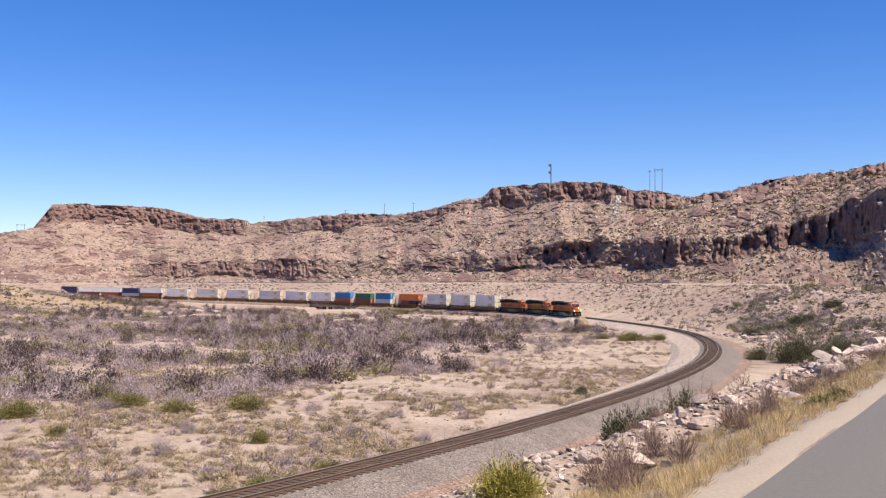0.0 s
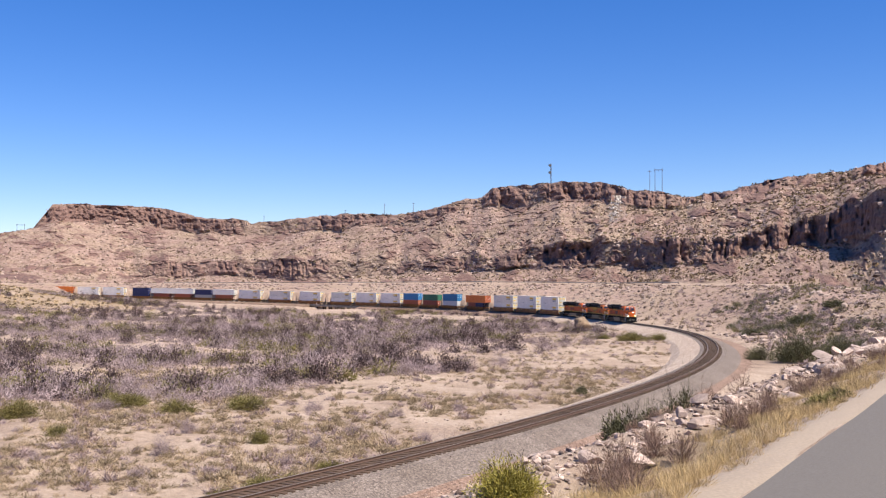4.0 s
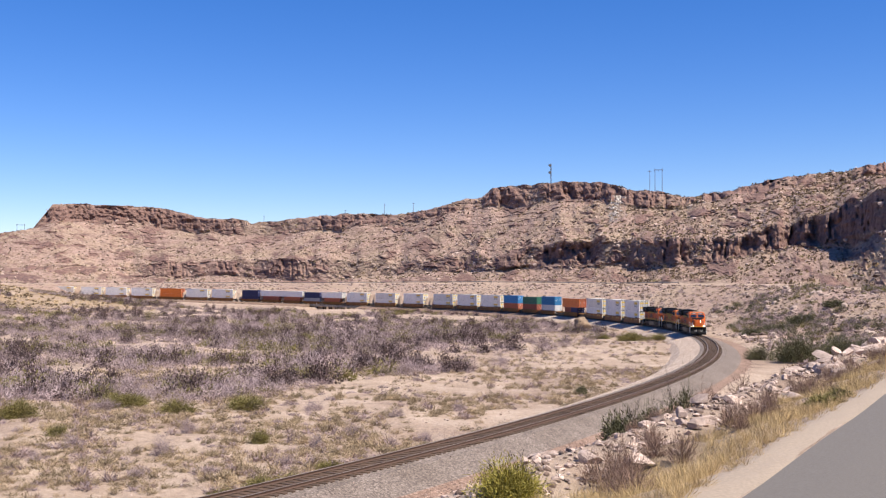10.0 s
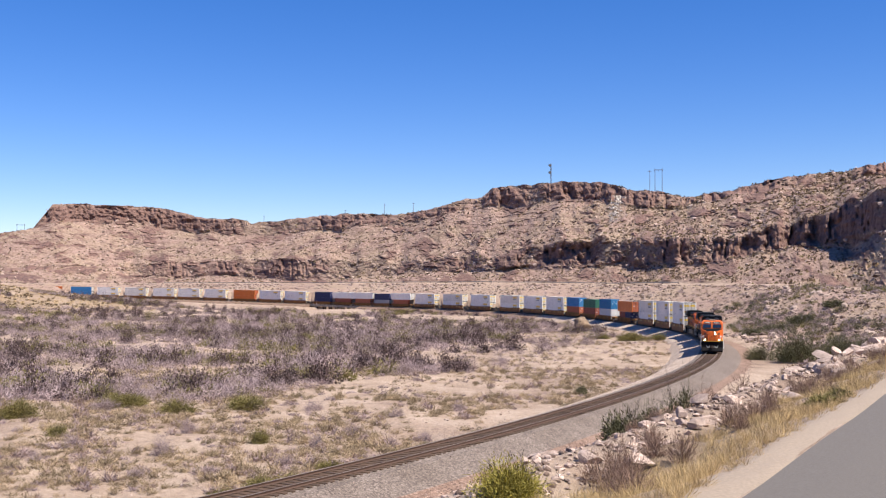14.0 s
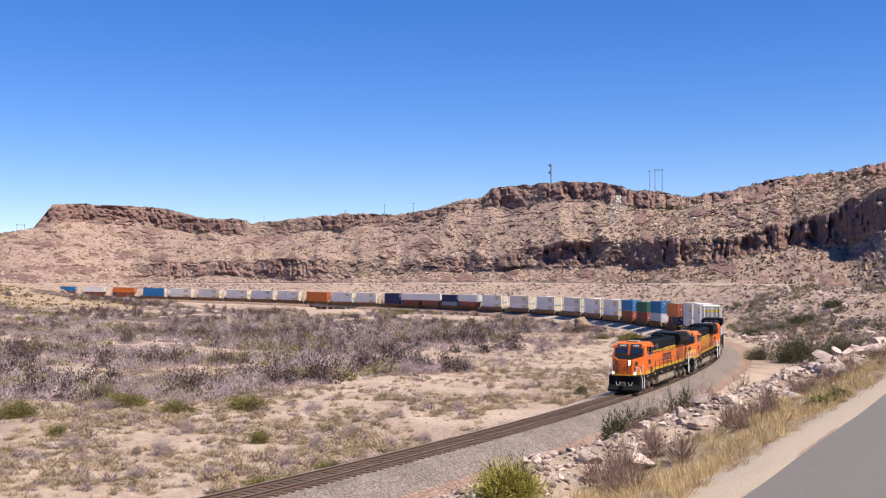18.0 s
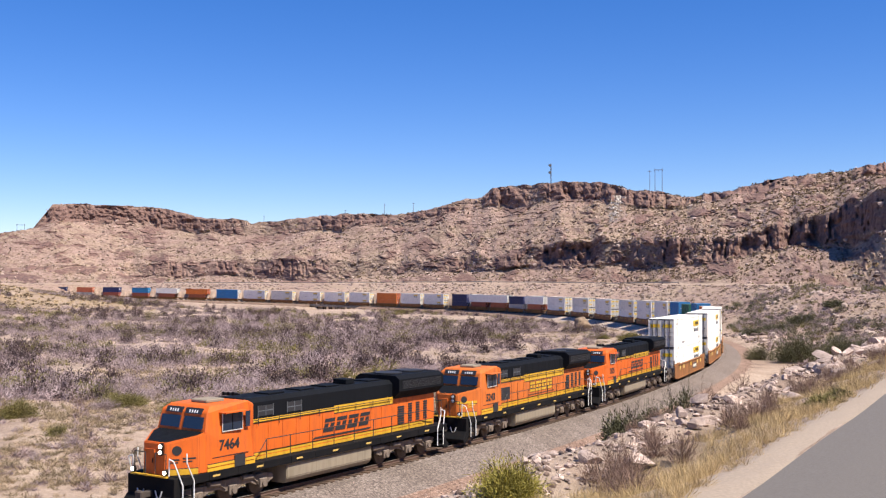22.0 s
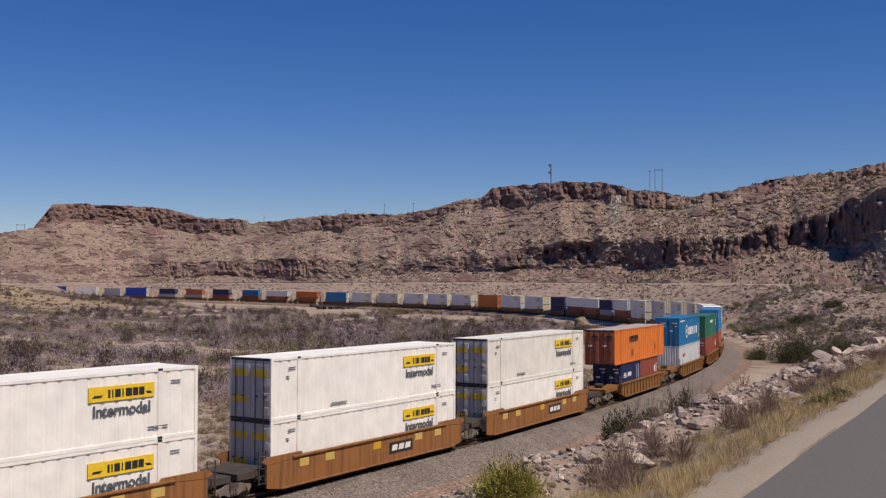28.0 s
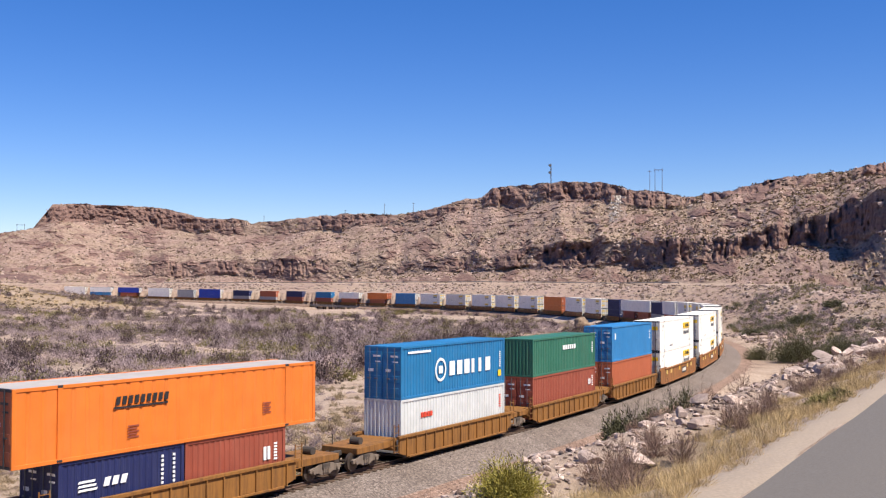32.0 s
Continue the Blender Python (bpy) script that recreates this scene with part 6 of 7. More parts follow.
def build_scrub():
    rs = np.random.RandomState(22)
    x, y = polar(rs, 16000, -25, 12, 55, 150, 1.25)
    side, zt, st = near_line(x, y)
    dens = (0.55 + 0.8 * fbm(x / 7, y / 7, 3, 82)) * smooth(4.0, 6, side)
    keep = rs.rand(len(x)) < dens
    x, y = x[keep][:3600], y[keep][:3600]
    z = near_height(x, y) - .03
    n = len(x)
    shapes = []
    for k in range(8):
        w, h = rs.uniform(.7, 1.0), rs.uniform(.34, .52)
        mi = (0, 0, 0, 1, 1, 0, 2, 1)[k]
        shapes.append(shape_of((sprays(rs, 190, w * 1.15, h, .11, .0125, .35, .1, 8), mi)))
    shapes += [shape_of((twigs(rs, 40, 1.0, .7, .008), 3), (sprays(rs, 70, .9, .6, .16, .022, .6, .2, 5), 2))]
    strew("low_scrub", shapes, x, y, z, rs.uniform(.8, 1.85, n) ** 1.3, [SCRUB, TUFT, MESQUITE, DEADWOOD], "low rounded straw and grey-green desert scrub on sandy ground", "scrub", zscale=rs.uniform(.7, 1.15, n), seed=7)
    # farther out on the inside of the bend
    x, y = polar(rs, 22000, -25, 13, 120, 330, 1.0)
    side, zt, st = near_line(x, y)
    keep = rs.rand(len(x)) < (0.5 + 0.8 * fbm(x / 9, y / 9, 3, 88)) * smooth(4.0, 8, side)
    x, y = x[keep][:5000], y[keep][:5000]
    shapes = [shape_of((sprays(rs, 70, 1.5, .62, .18, .032, .35, .1, 6), k % 3)) for k in range(7)]
    strew("wash_scrub", shapes, x, y, near_height(x, y) - .03, rs.uniform(.5, 1.35, len(x)), [SCRUB, TUFT, MESQUITE], "grey scrub spread over the sandy wash", "scrub", seed=17)
    # scrub on the bank below the far rails
    sv = rs.uniform(330, 760, 1100)
    lat = rs.uniform(4.0, 13.0, 1100)
    bx, by, ba = (np.interp(sv, LS, q) for q in (LX, LY, LH))
    x, y = bx - np.sin(ba) * lat, by + np.cos(ba) * lat
    ok = (np.abs(sv - sum(BRIDGE_S) / 2) > 24) & (rs.rand(1100) < .6 + .6 * fbm(sv / 18, lat * 0, 2, 93))
    x, y = x[ok], y[ok]
    shapes = [shape_of((sprays(rs, 60, 1.9, .8, .22, .05, .35, .1, 5), k % 3)) for k in range(6)]
    strew("bank_scrub", shapes, x, y, near_height(x, y) + .1, rs.uniform(.5, 1.2, len(x)), [SCRUB, HILL_BUSH, MESQUITE], "grey and olive scrub along the far railway bank", "scrub", seed=20)
    # olive bushes on the ground outside the bend
    x, y = polar(rs, 5000, 13, 25, 105, 300, 0.9)
    side, zt, st = near_line(x, y)
    keep = (side < -16) & (road_side(x, y) > 19) & (rs.rand(len(x)) < .5 + .9 * fbm(x / 16, y / 16, 3, 89))
    x, y = x[keep][:900], y[keep][:900]
    shapes = [shape_of((sprays(rs, 230, 3.0, 1.9, .25, .055, .3, .15, 8), (0, 1, 2)[k % 3]), (twigs(rs, 24, 2.6, 1.9, .03), 2)) for k in range(6)]
    strew("bend_bushes", shapes, x, y, near_height(x, y) - .05, rs.uniform(.4, 1.25, len(x)), [CREOSOTE, DARK_GREEN, MESQUITE], "olive and dark green bushes outside the railway bend", "bushes", seed=18)
    # beyond the railway and on the rising ground
    x, y = polar(rs, 30000, -25, 25, 120, 700, 0.7)
    side, zt, st = near_line(x, y)
    r, az = np.hypot(x, y), np.degrees(np.arctan2(x, y))
    ok = (side < -9) & (r < np.interp(az, FOOT_AZ, FOOT_R) * .98) & (road_side(x, y) > 14)
    ok &= rs.rand(len(x)) < 0.35 + 0.5 * smooth(4, 12, az) + 0.8 * fbm(x / 22, y / 22, 3, 84)
    x, y = x[ok][:10000], y[ok][:10000]
    n = len(x)
    sh = [shape_of((leaves(rs, 34, 1.9, 1.1, .20, lumps=4), 0), (twigs(rs, 12, 1.7, 1.1, .05), 1)) for _ in range(3)]
    sh += [shape_of((leaves(rs, 26, 1.6, .9, .18, lumps=4), 1), (twigs(rs, 16, 1.8, 1.1, .05), 1)) for _ in range(3)]
    sh += [shape_of((leaves(rs, 26, 1.4, .8, .18, lumps=3), 2)) for _ in range(3)]
    strew("hillfoot_scrub", sh, x, y, near_height(x, y) - .05, rs.uniform(.5, 1.3, n), [HILL_BUSH, MESQUITE, SCRUB], "olive and grey scrub at the foot of the hills", "scrub", seed=8)
    # grass and scrub on the low hill in the wash
    x = rs.uniform(-300, -80, 14000)
    y = rs.uniform(250, 520, 14000)
    hill = np.exp(-((x + 232) / 95) ** 2 - ((y - 400) / 115) ** 2)
    ok = (hill > .16) & (rs.rand(14000) < .8)
    x, y = x[ok][:7500], y[ok][:7500]
    n = len(x)
    sh = [shape_of((leaves(rs, 16, 1.3, .55, .17, lumps=3), 0)) for _ in range(3)] + [shape_of((leaves(rs, 22, 1.5, .9, .24, lumps=3), 1)) for _ in range(3)]
    strew("hill_grass", sh, x, y, near_height(x, y) - .05, rs.uniform(.6, 1.7, n), [STRAW, HILL_BUSH], "straw-coloured grass tufts and scrub on a low hill", "grass", seed=9)


def build_slopes():
    """Scrub and boulders on the talus between the cliffs."""
    rs = np.random.RandomState(23)
    lo, hi = N_NEAR + 4, N_NEAR + 4 + 26 + 30 + 60 + 34 + 5
    az = np.degrees(np.arctan2(GX[lo], GY[lo]))
    cols = np.where(np.abs(az) < 25.1)[0]

    bushy = np.concatenate([cols, cols[az[cols] > 10]])

    def pick(n, rock_max, where):
        r = rs.randint(lo, hi, n)
        c = where[rs.randint(len(where), size=n)]
        ok = GROCK[r, c] < rock_max
        r, c = r[ok], c[ok]
        jx = rs.uniform(-.6, .6, len(r))
        return GX[r, c] + jx, GY[r, c] + rs.uniform(-.3, .3, len(r)), GZ[r, c]

    x, y, z = pick(30000, .5, bushy)
    sh = [shape_of((leaves(rs, 9, 1.5, .95, .36, lumps=3), 0)) for _ in range(5)] + [shape_of((leaves(rs, 9, 1.3, .8, .34, lumps=2), 1)) for _ in range(3)] + [shape_of((leaves(rs, 7, 1.2, .7, .34, lumps=2), 2)) for _ in range(2)]
    strew("slope_scrub", sh, x, y, z - .05, .45 + 1.5 * rs.rand(len(x)) ** 2.6, [HILL_BUSH, DARK_SCRUB, CREOSOTE], "small dark scrub dotted over the rocky slopes", "scrub", seed=10)
    x, y, z = pick(13000, .85, cols)
    sh = [(*stone_shape(rs, 1, 7), 0) for _ in range(5)] + [(*stone_shape(rs, 1, 7), 1) for _ in range(6)]
    s = .25 + 1.4 * rs.rand(len(x)) ** 5
    strew("slope_boulders", sh, x, y, z, s, [STONE, STONE_BROWN], "pale and brown boulders on the talus slopes", "boulders", seed=11)
    # pale rock fall under the upper cliff
    az_all = np.degrees(np.arctan2(GX[lo], GY[lo]))
    fall = np.where((az_all > 9.0) & (az_all < 10.1))[0]
    top = N_NEAR + 4 + 26 + 30 + 60
    q = rs.rand(260) ** 1.4
    c = fall[np.clip((len(fall) * (.55 - .3 * q + .13 * rs.normal(size=260))).astype(int), 0, len(fall) - 1)]
    r = (top + 16 - 46 * q).astype(int)
    sh = [(*stone_shape(rs, 1, 7), 0) for _ in range(5)]
    strew("rock_fall", sh, GX[r, c], GY[r, c], GZ[r, c] + .1, .3 + .8 * rs.rand(260) ** 2, [PALE_ROCK], "pale rock fall below the upper cliff", "boulders", seed=19)
    # pale rubble below the highway bench
    xs, ys = polar(rs, 60000, -24, 25, 150, 720, 0.9)
    r, az = np.hypot(xs, ys), np.degrees(np.arctan2(xs, ys))
    rf = np.interp(az, FOOT_AZ, FOOT_R)
    side, zt, st = near_line(xs, ys)
    d = np.maximum(smooth(.78, .95, r / rf), smooth(13, 17, az) * smooth(.55, .8, r / rf)) * (r < rf) * (side < -9)
    d = d * np.clip(.35 + .9 * fbm(az / 1.9, r / 40, 3, 85) + .5 * smooth(13, 18, az) + .35 * np.exp(-(az / 3.5) ** 2), 0, 1)
    ok = rs.rand(len(xs)) < d * 2.4
    xs, ys = xs[ok][:11000], ys[ok][:11000]
    sh = [(*stone_shape(rs, 1, 8), 0) for _ in range(5)] + [(*stone_shape(rs, 1, 8), 1) for _ in range(3)]
    strew("rubble", sh, xs, ys, near_height(xs, ys) + .05, .22 + 1.1 * rs.rand(len(xs)) ** 4, [RUBBLE, STONE_BROWN], "pale broken rubble spilled below the highway bench", "rubble", seed=12)


def build_pebbles():
    rs = np.random.RandomState(24)
    x, y = polar(rs, 7000, -25, 14, 55, 170, 1.4)
    side, zt, st = near_line(x, y)
    ok = (side > 3.4) & (rs.rand(len(x)) < .35 + .6 * fbm(x / 9, y / 9, 2, 86) + .8 * smooth(9, 4, side))
    x, y = x[ok][:3000], y[ok][:3000]
    sh = [(*stone_shape(rs, 1, 6), 0) for _ in range(5)]
    strew("stones", sh, x, y, near_height(x, y) + .01, .05 + .22 * rs.rand(len(x)) ** 4, [STONE], "small pale stones lying on the sand", "stones", seed=13)
    # loose ballast lying proud of the bed
    s = -12 + 130 * rs.rand(5500) ** 1.5
    lat = np.where(rs.rand(5500) < .72, -1.85 - 5.2 * rs.rand(5500) ** .8, 1.8 + 1.9 * rs.rand(5500))
    bx, by, bz, ba = (np.interp(s, LS, q) for q in (LX, LY, LZ, LH))
    up = np.interp(lat, [-8.6, -6.4, -3.4, -1.9, 1.9, 3.3], [-1.75, -1.26, -.95, -.30, -.30, -.98])
    sh = [(*stone_shape(rs, 1, 6), k % 3 and 1 or 0) for k in range(6)]
    strew("ballast_stones", sh, bx - np.sin(ba) * lat, by + np.cos(ba) * lat, bz + up + .01, rs.uniform(.03, .075, 5500), [STONE, STONE_BROWN], "loose grey ballast stones beside the track", "ballast", seed=14)


def road_point(t, p):
    return ROAD_DIR[0] * t - ROAD_DIR[1] * p, ROAD_DIR[1] * t + ROAD_DIR[0] * p


def build_verge():
    """Dry grass beside the road."""
    rs = np.random.RandomState(25)
    n = 3900
    t = 4 + 60 * rs.rand(n) ** 1.6
    p = 2.78 + 1.75 * rs.rand(n) ** 1.0
    dens = .55 + .8 * fbm(t / 2.5, p / 1.2, 3, 87)
    ok = rs.rand(n) < dens
    x, y = road_point(t[ok], p[ok])
    sh = []
    for k in range(6):
        T = twigs(rs, 56, .32, .22, .0021, .5)
        sh.append(shape_of((T, 0 if k < 5 else 1)))
    strew("dry_grass", sh, x, y, near_height(x, y) - .02, rs.uniform(.55, 1.25, len(x)), [STRAW, SCRUB], "dry yellow grass along the road's edge", "grass", seed=15)


def build_pile():
    """Small broken stone between the blocks on the bank."""
    rs = np.random.RandomState(28)
    t = 6 + 64 * rs.rand(3200) ** 1.3
    p = 5.5 + .62 * rs.normal(size=3200)
    ok = (p > 4.2) & (p < 7.5)
    x, y = road_point(t[ok], p[ok])
    sh = [(*stone_shape(rs, 1, 9), 0 if k < 4 else 1) for k in range(6)]
    strew("bank_stones", sh, x, y, near_height(x, y) + .015, .025 + .085 * rs.rand(len(x)) ** 2, [STONE, STONE_BROWN], "small broken stones filling the roadside bank", "stones", seed=16)


def shrub(x, y, w, h, foliage, kind, seed, label, dense=1.0):
    """One bush: stems and foliage."""
    rs = np.random.RandomState(seed)
    ob = new(kind)
    ob.matrix_basis = pose(x, y, ground_z(x, y) - .03, 0, 0, rs.uniform(0, 360))
    px = max(w, .4)
    bare = foliage in (MESQUITE, DEADWOOD)
    T = branches(rs, w, h, .0042 * px ** .6, 9 if bare else 7, 5, 5)
    share("stem", tri_mesh("stem", T, foliage if bare else STEM), ob, Matrix())
    if bare:
        T2 = branches(rs, w * 1.02, h * 1.0, .0036 * px ** .6, int(16 * dense), 6, 6)
        T3 = sprays(rs, int(420 * dense) if foliage is MESQUITE else 160, w, h, .2 * px ** .6, .007 * px ** .6, .7, .2, 9)
    else:
        T2 = sprays(rs, int(2200 * dense * max(1, w / 2.5)), w, h, (.045 if foliage is BRIGHT_GREEN else .07) * px ** .6, (.0050 if foliage is BRIGHT_GREEN else .010) * px ** .6, .35, .1, 12)
        T3 = branches(rs, w * 1.02, h * .98, .0045 * px ** .6, 10, 5, 4)
    share("foliage", tri_mesh("foliage", np.concatenate([T2, T3]), foliage), ob, Matrix())
    tagged(ob, label, "bush", "single bushes")
    return ob


def build_shrubs():
    green = "olive green creosote bush on pale sand"
    k = 100
    for x, y, w, h in ((-31, 100.8, 4.6, 1.9), (-24.4, 96.3, 3.6, 1.9), (-37.4, 91.8, 3.8, 2.1), (-18.6, 99.7, 3.7, 1.9), (-30.1, 81.3, 1.8, 1.2), (-14.5, 81.7, 2.0, 1.8),
                       (-29.3, 221, 8.0, 2.5), (-23.2, 233, 5.0, 2.0), (-34.7, 106.9, 2.9, 1.7), (-1.8, 231, 7.0, 2.2), (-17.5, 224, 4.8, 1.7),
                       (39.3, 216, 9.0, 3.0), (43.5, 213, 7.0, 3.2), (34, 222, 5.0, 2.0), (-9.5, 66.5, 2.4, 1.0), (-11.4, 64.6, 2.6, 1.1), (-7.6, 70.6, 2.2, 1.1), (-13.2, 62.6, 1.8, .9)):
        shrub(x, y, w * (1.35 if y < 200 else .9), h * (1.15 if y < 200 else .8), CREOSOTE, "desert_bush", k, green, 1.6)
        k += 1
    rs = random.Random(77)
    for j in range(34):
        x, y, z = beside(-4 + 1.6 * j + rs.uniform(-.8, .8), rs.uniform(4.1, 6.6))
        w = rs.uniform(1.1, 2.5)
        shrub(x, y, w, w * rs.uniform(.4, .6), GREY_GREEN, "desert_bush", k, "grey-green bush growing beside the railway ballast")
        k += 1
    for x, y, w, h in ((48.7, 142.4, 7.5, 5.2), (53.5, 141, 5.0, 4.6), (56.8, 146.0, 5.6, 5.0), (61, 150, 4.2, 4.2), (45.2, 148, 4.2, 3.6), (72.6, 228, 7.4, 3.6), (66, 224, 5.5, 3.0), (15.4, 115.8, 2.2, 1.5),
                       (80, 232, 6.0, 3.0), (90, 240, 6.0, 3.0)):
        shrub(x, y, w * 1.3, h * 1.1, DARK_GREEN, "desert_bush", k, "dark green leafy desert bush beside the railway bend", 1.5)
        k += 1
    for x, y, w, h in ((3.9, 22.0, 1.45, 1.3), (4.6, 23.2, 1.1, 1.2), (6.4, 28.2, 1.35, 2.2), (6.9, 29.4, 1.0, 1.9)):
        shrub(x, y, w, h, DARK_GREEN, "desert_bush", k, "dark green bush behind the roadside rocks", 3.4)
        k += 1
    shrub(.74, 11.6, 1.2, .68, BRIGHT_GREEN, "desert_bush", k, "yellow-green leafy bush on the bank", 7.0)
    shrub(5.95, 16.2, .75, .36, CREOSOTE, "desert_bush", k + 1, "olive green bush in roadside grass", 1.2)
    shrub(6.6, 17.4, .6, .34, CREOSOTE, "desert_bush", k + 2, "olive green bush in roadside grass", 1.2)
    k += 5
    for x, y, w, h in ((-20.3, 75.3, 2.4, 2.0), (-11.1, 72.5, 2.3, 1.0), (-9.7, 80.3, 1.7, 1.6), (-18.5, 134.4, 4.3, 2.1), (-23.1, 140.4, 3.0, 1.5), (-21, 85.7, 2.3, 1.7), (-7.6, 86.2, 2.3, 1.3),
                       (-4.3, 95.7, 2.0, 1.1), (-1.5, 83.1, 1.8, 1.2), (1.4, 101.7, 1.6, 1.0), (-27.3, 77.1, 2.0, 1.5), (-28.5, 72.9, 1.6, 1.1), (-20.3, 69, 1.8, .9), (-16.8, 85.6, 1.8, 1.3),
                       (-4.6, 133.9, 3.4, 2.4), (8.2, 149.4, 4.0, 2.7), (22.3, 190.4, 5.0, 2.9), (27, 196, 4, 2.4), (-26.5, 104, 5.0, 1.6), (-32, 98, 4.2, 1.4), (-12.5, 101, 2.6, 1.3), (-15.8, 70.5, 1.5, .8)):
        shrub(x, y, w, h, MESQUITE, "desert_bush", k, "bare grey twiggy bush on sandy ground")
        k += 1
    # dead brush along the bank by the road
    rs = random.Random(31)
    for j in range(84):
        t = 7.5 + 40 * (j / 83) ** 1.2
        p = rs.choice([rs.uniform(3.6, 4.8), rs.uniform(3.9, 5.2), rs.uniform(6.3, 8.0)])
        x, y = road_point(t, p)
        if (abs(x - .9) < .8 and y < 15.5) or (t < 12 and p > 5.8):
            continue
        w = rs.uniform(.34, .72)
        shrub(x, y, w, w * rs.uniform(.65, 1.0), DEADWOOD, "dead_brush", k, "leafless brown brush beside the roadside rocks", .8)
        k += 1


def build_brush():
    """Reddish twigs behind the roadside rocks, down to the ballast."""
    rs = random.Random(52)
    for j in range(46):
        t = 15 + 40 * (j / 45) ** 1.1
        x, y = road_point(t, rs.uniform(7.2, 10.5))
        w = rs.uniform(.6, 1.25)
        shrub(x, y, w, w * rs.uniform(.6, .95), DEADWOOD if rs.random() < .85 else MESQUITE, "dead_brush", 900 + j, "leafless reddish-brown brush on the slope above the ballast", 1.0)


def build_rocks():
    """Blocks tipped along the edge of the road's bank, and single stones in the wash."""
    rs = np.random.RandomState(41)
    meshes = []
    for k in range(10):
        V, F = stone_shape(rs, 3, 11, .3)
        V = V / np.abs(V).max()
        meshes.append(mesh_np("rock", V, F, STONE))
    for j in range(290):
        t = 8.5 + 62 * rs.rand() ** 1.25
        p = 5.5 + .5 * rs.normal() * (.9 if rs.rand() < .8 else 1.5)
        p = min(max(p, 4.3), 7.6)
        s = .06 + .22 * rs.rand() ** 1.9 + .07 * (t > 24)
        if t > 30 and rs.rand() < .4:
            s += .2 * rs.rand()
        x, y = road_point(t, p)
        if abs(x - .8) < .65 and abs(y - 11.8) < 1.2:
            continue
        z = ground_z(x, y) + s * .25
        ob = new("rock", meshes[rs.randint(len(meshes))])
        ob.matrix_basis = pose(x, y, z, rs.uniform(-25, 25), rs.uniform(-25, 25), rs.uniform(0, 360)) @ Matrix.Diagonal((s, s, s, 1))
        tagged(ob, "pale pinkish broken rock on the roadside bank", "rock", "rocks along the road bank")
    for x, y, s in ((-5.3, 116.8, .34), (-3.1, 117.2, .3), (-.9, 116.5, .26), (3.5, 142.4, .36), (-17.4, 88.4, .55), (-9.2, 118.3, .3)):
        ob = new("rock", meshes[rs.randint(len(meshes))])
        ob.matrix_basis = pose(x, y, ground_z(x, y) + s * .3, 0, 0, rs.uniform(0, 360)) @ Matrix.Diagonal((s, s, s, 1))
        tagged(ob, "pale boulder lying alone in the wash", "rock", "single rocks in the wash")
    # the big rounded boulder by the bend
    V, F = stone_shape(np.random.RandomState(5), 3, 4)
    V = V + .05 * np.stack([fbm(V[:, 0] * 3, V[:, 1] * 3 + V[:, 2] * 2, 3, 90 + k) for k in range(3)], -1)
    V[:, 2] = V[:, 2] / np.abs(V[:, 2]).max()
    me = mesh_np("boulder", V * np.array([2.35, 2.1, 2.3]), F, BOULDER, smooth_shade=True)
    ob = new("boulder", me)
    ob.matrix_basis = pose(36.6, 272.0, ground_z(36.6, 272.0) + 1.4)
    tagged(ob, "large rounded brown boulder beside the railway", "boulder")


build_thicket()
build_scrub()
build_slopes()
build_pebbles()
build_verge()
build_pile()
build_shrubs()
build_brush()
build_rocks()


# ======================= bridge, highway rail, masts =======================
def rim_at(az, back=0.0):
    """A place on the mesa's rim."""
    c = int(np.argmin(np.abs(np.degrees(np.arctan2(GX[-1], GY[-1])) - az)))
    row = N_NEAR + 4 + 26 + 30 + 60 + 34 + int(back)
    return float(GX[row, c]), float(GY[row, c]), float(GZ[row, c])


def build_bridge():
    br = tagged(new("trestle_bridge"), "low dark railway trestle bridge over a dry gully", "bridge")
    s0, s1 = BRIDGE_S
    n = 9
    for k in range(n - 1):
        sa, sb = s0 + (s1 - s0) * k / (n - 1), s0 + (s1 - s0) * (k + 1) / (n - 1)
        x, y, z, a = line_at((sa + sb) / 2)
        bm = bm_new()
        h = (sb - sa) / 2 + .02
        box(bm, -h, h, -2.3, 2.3, -.78, -.32, .02)
        box(bm, -h, h, 2.3, 2.5, -1.05, -.2, .02)
        box(bm, -h, h, -2.5, -2.3, -1.05, -.2, .02)
        part("deck_span", bm, CONCRETE, br, "weathered concrete deck span", pose(x, y, z, 0, 0, math.degrees(a)))
    for k in range(n):
        s = s0 + (s1 - s0) * k / (n - 1)
        x, y, z, a = line_at(s)
        bm = bm_new()
        box(bm, -.45, .45, -2.4, 2.4, -1.35, -.82, .03)
        cap = part("pier_cap", bm, CONCRETE, br, "", pose(x, y, z, 0, 0, math.degrees(a)))
        for yy in (-1.9, -.65, .65, 1.9):
            bm = cyl(bm_new(), (0, yy, -5.5), (0, yy, -1.34), .36, seg=8)
            part("pile", bm, SLEEPER, cap)


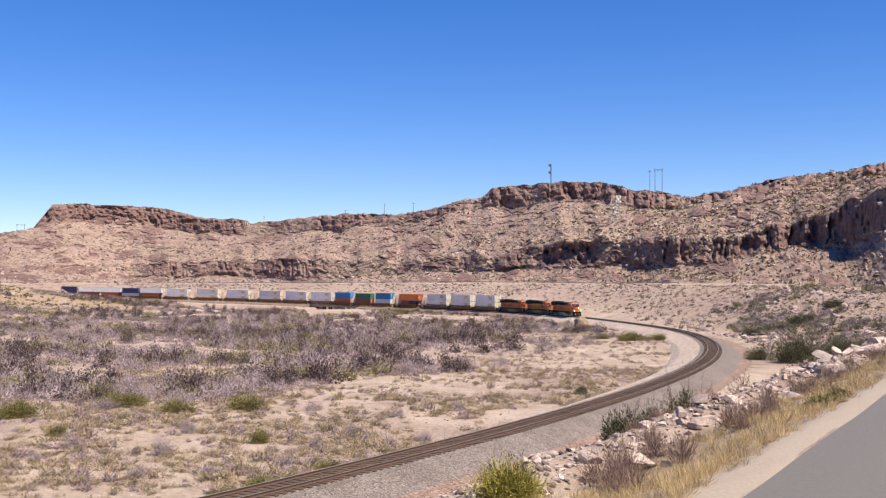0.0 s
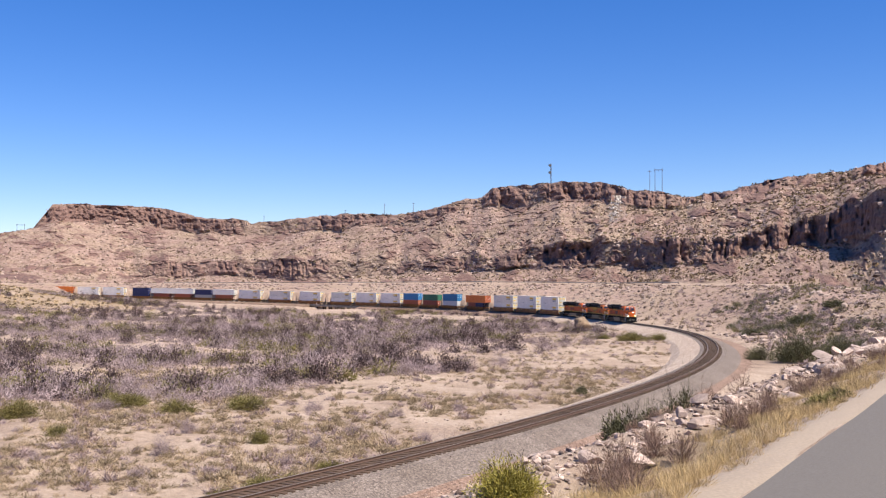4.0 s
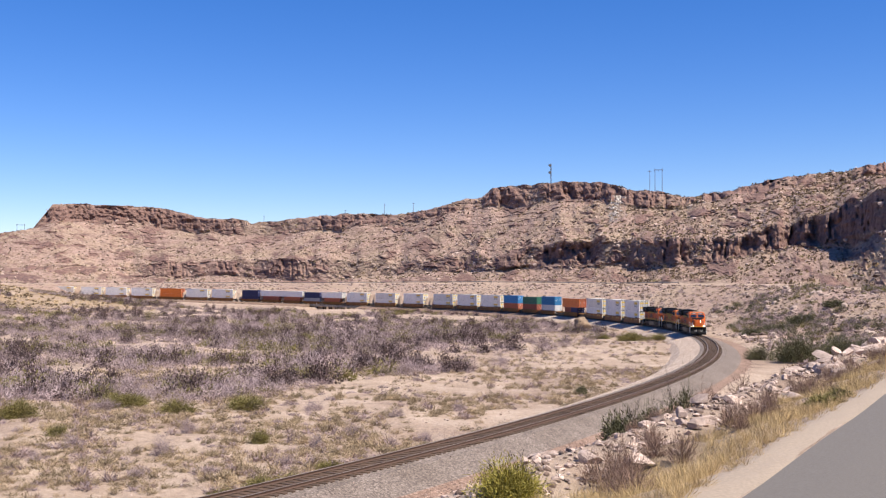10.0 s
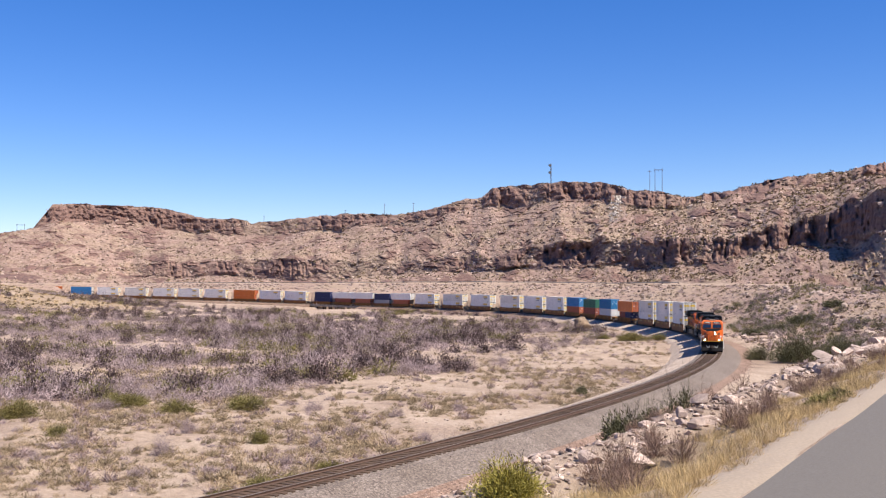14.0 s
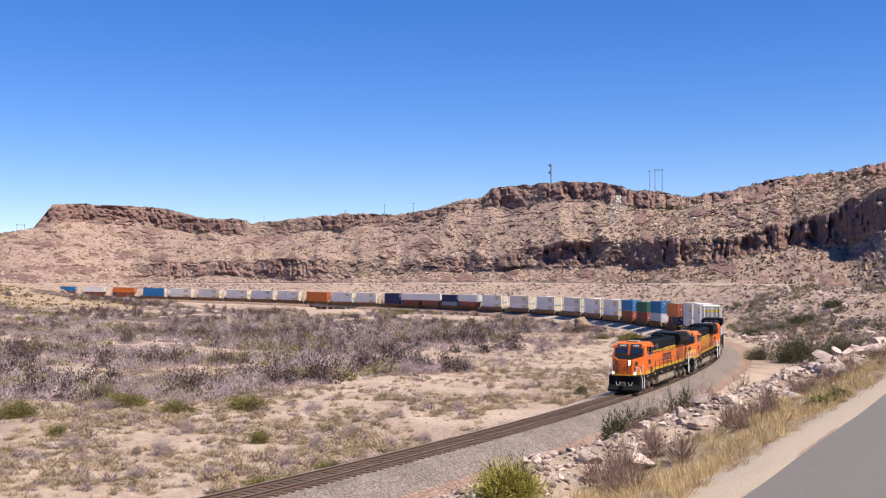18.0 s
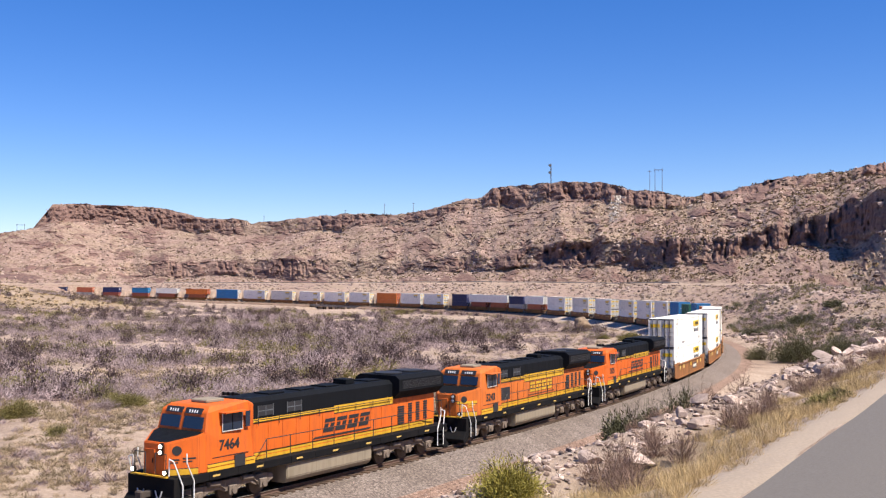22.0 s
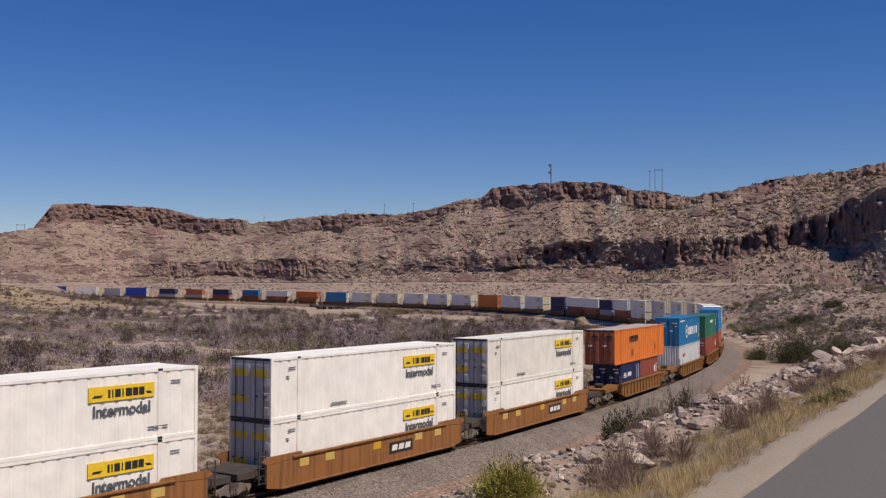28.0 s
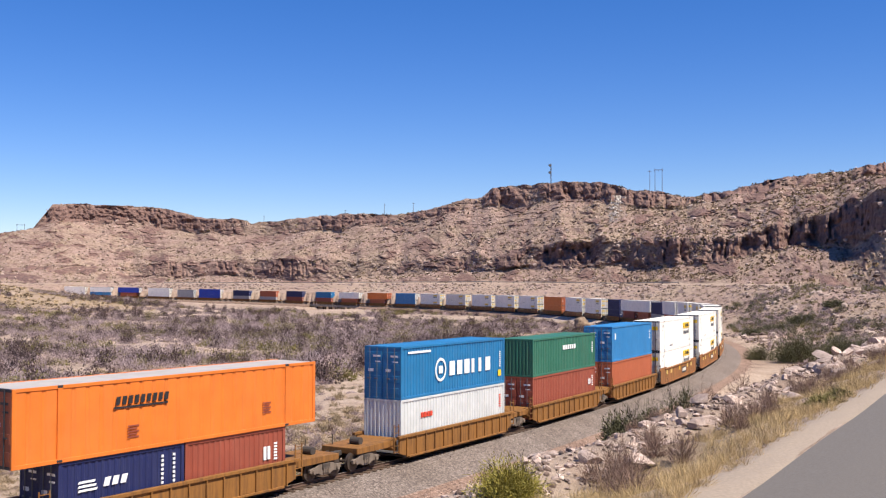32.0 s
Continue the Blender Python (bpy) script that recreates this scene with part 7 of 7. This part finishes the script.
def build_guard_rail():
    gr = tagged(new("guard_rail"), "long steel highway guard rail on posts", "guard rail")
    steel = plain("galvanised", (0.38, 0.37, 0.36), .5, .5)
    az = np.arange(-15, 13.01, .42)
    row = N_NEAR - 1 + 2
    allaz = np.degrees(np.arctan2(GX[row], GY[row]))
    cs = [int(np.argmin(np.abs(allaz - a))) for a in az]
    P = [Vector((GX[row, c], GY[row, c], GZ[row, c])) for c in cs]
    bm = bm_new()
    prev = None
    for p in P:
        cur = [bm.verts.new((p.x, p.y - .03 * k, p.z + .45 + .31 * k / 3)) for k in range(4)]
        if prev:
            for k in range(3):
                bm.faces.new((prev[k], cur[k], cur[k + 1], prev[k + 1]))
        prev = cur
    part("beam", bm, steel, gr, "grey corrugated steel beam")
    post = mesh_of(box(bm_new(), -.08, .08, -.08, .08, -.3, .8), "post", SLEEPER)
    for p in P:
        share("post", post, gr, pose(p.x, p.y + .15, p.z))


def build_masts():
    steel = plain("mast_steel", (0.10, 0.10, 0.105), .6, .4)
    wood = plain("pole_wood", (0.10, 0.08, 0.065), .9)
    # lattice mast with dishes
    x, y, z = rim_at(5.93, 1)
    m = tagged(new("radio_mast"), "thin lattice radio mast with dishes on the mesa", "mast")
    m.matrix_basis = pose(x, y, z - .4, 0, 0, 20)
    H = 13.6
    for k in range(3):
        a = k * 2.0944
        bm = cyl(bm_new(), (.42 * math.cos(a), .42 * math.sin(a), 0), (.30 * math.cos(a), .30 * math.sin(a), H), .075, seg=6)
        part("leg", bm, steel, m)
    for j in range(13):
        bm = bm_new()
        for k in range(3):
            a, b = k * 2.0944, (k + 1) * 2.0944
            cyl(bm, (.38 * math.cos(a), .38 * math.sin(a), j * 1.04), (.38 * math.cos(b), .38 * math.sin(b), j * 1.04 + 1.0), .04, seg=5)
        part("brace", bm, steel, m)
    for zz, yy in ((12.4, -1.0), (8.2, -1.0)):
        bm = bm_new()
        cyl(bm, (-.9, -.4, zz), (-1.1, -1.0, zz), .85, .75, 14)
        cyl(bm, (-.3, -.2, zz), (-.9, -.4, zz), .08, seg=6)
        part("dish", bm, steel, m, "small dark dish antenna")
    # H-frame line poles and single poles
    for az, back, hh, gap in ((11.77, 0, 13.2, 3.6), (-22.1, 0, 6.5, 5.5)):
        x, y, z = rim_at(az, back)
        h = tagged(new("power_pole"), "tall H-frame wooden power pole on the skyline", "power pole", "poles on the skyline")
        h.matrix_basis = pose(x, y, z - .5, 0, 0, -az)
        for sx in (-gap / 2, gap / 2):
            bm = cyl(bm_new(), (sx, 0, 0), (sx, 0, hh), .16, .11, 8)
            part("pole", bm, wood, h)
        bm = box(bm_new(), -gap * .62, gap * .62, -.1, .1, hh - .9, hh - .65)
        part("crossarm", bm, wood, h)
        for sx in (-gap * .55, 0, gap * .55):
            bm = cyl(bm_new(), (sx, 0, hh - 1.5), (sx, 0, hh - .9), .09, seg=6)
            part("insulator", bm, steel, h)
    for az, back, hh in ((-3.24, 1, 8.5), (-1.68, 1, 7.5), (-5.38, 1, 4.5), (-9.8, 0, 6.0), (11.3, 1, 13.0)):
        x, y, z = rim_at(az, back)
        h = tagged(new("power_pole"), "single slender wooden pole on the skyline", "power pole", "poles on the skyline")
        h.matrix_basis = pose(x, y, z - .5)
        part("pole", cyl(bm_new(), (0, 0, 0), (0, 0, hh), .15, .1, 8), wood, h)
        part("crossarm", box(bm_new(), -.9, .9, -.08, .08, hh - .8, hh - .65), wood, h)


build_bridge()
build_guard_rail()
build_masts()


# ======================= all that moves =======================
def motions():
    times = [0.5 * k for k in range(65)]
    for ob, q, length, up, off in ROLLING:
        walk(ob, [(t, placed(q, length, t, up) @ Matrix.Translation((off, 0, 0))) for t in times])
    steps = [k / 30 for k in range(961)]
    for ob, place, radius in TURNING:
        walk(ob, [(t, pose(*place, 0, -math.degrees(run(t) / radius), 0)) for t in steps])


motions()
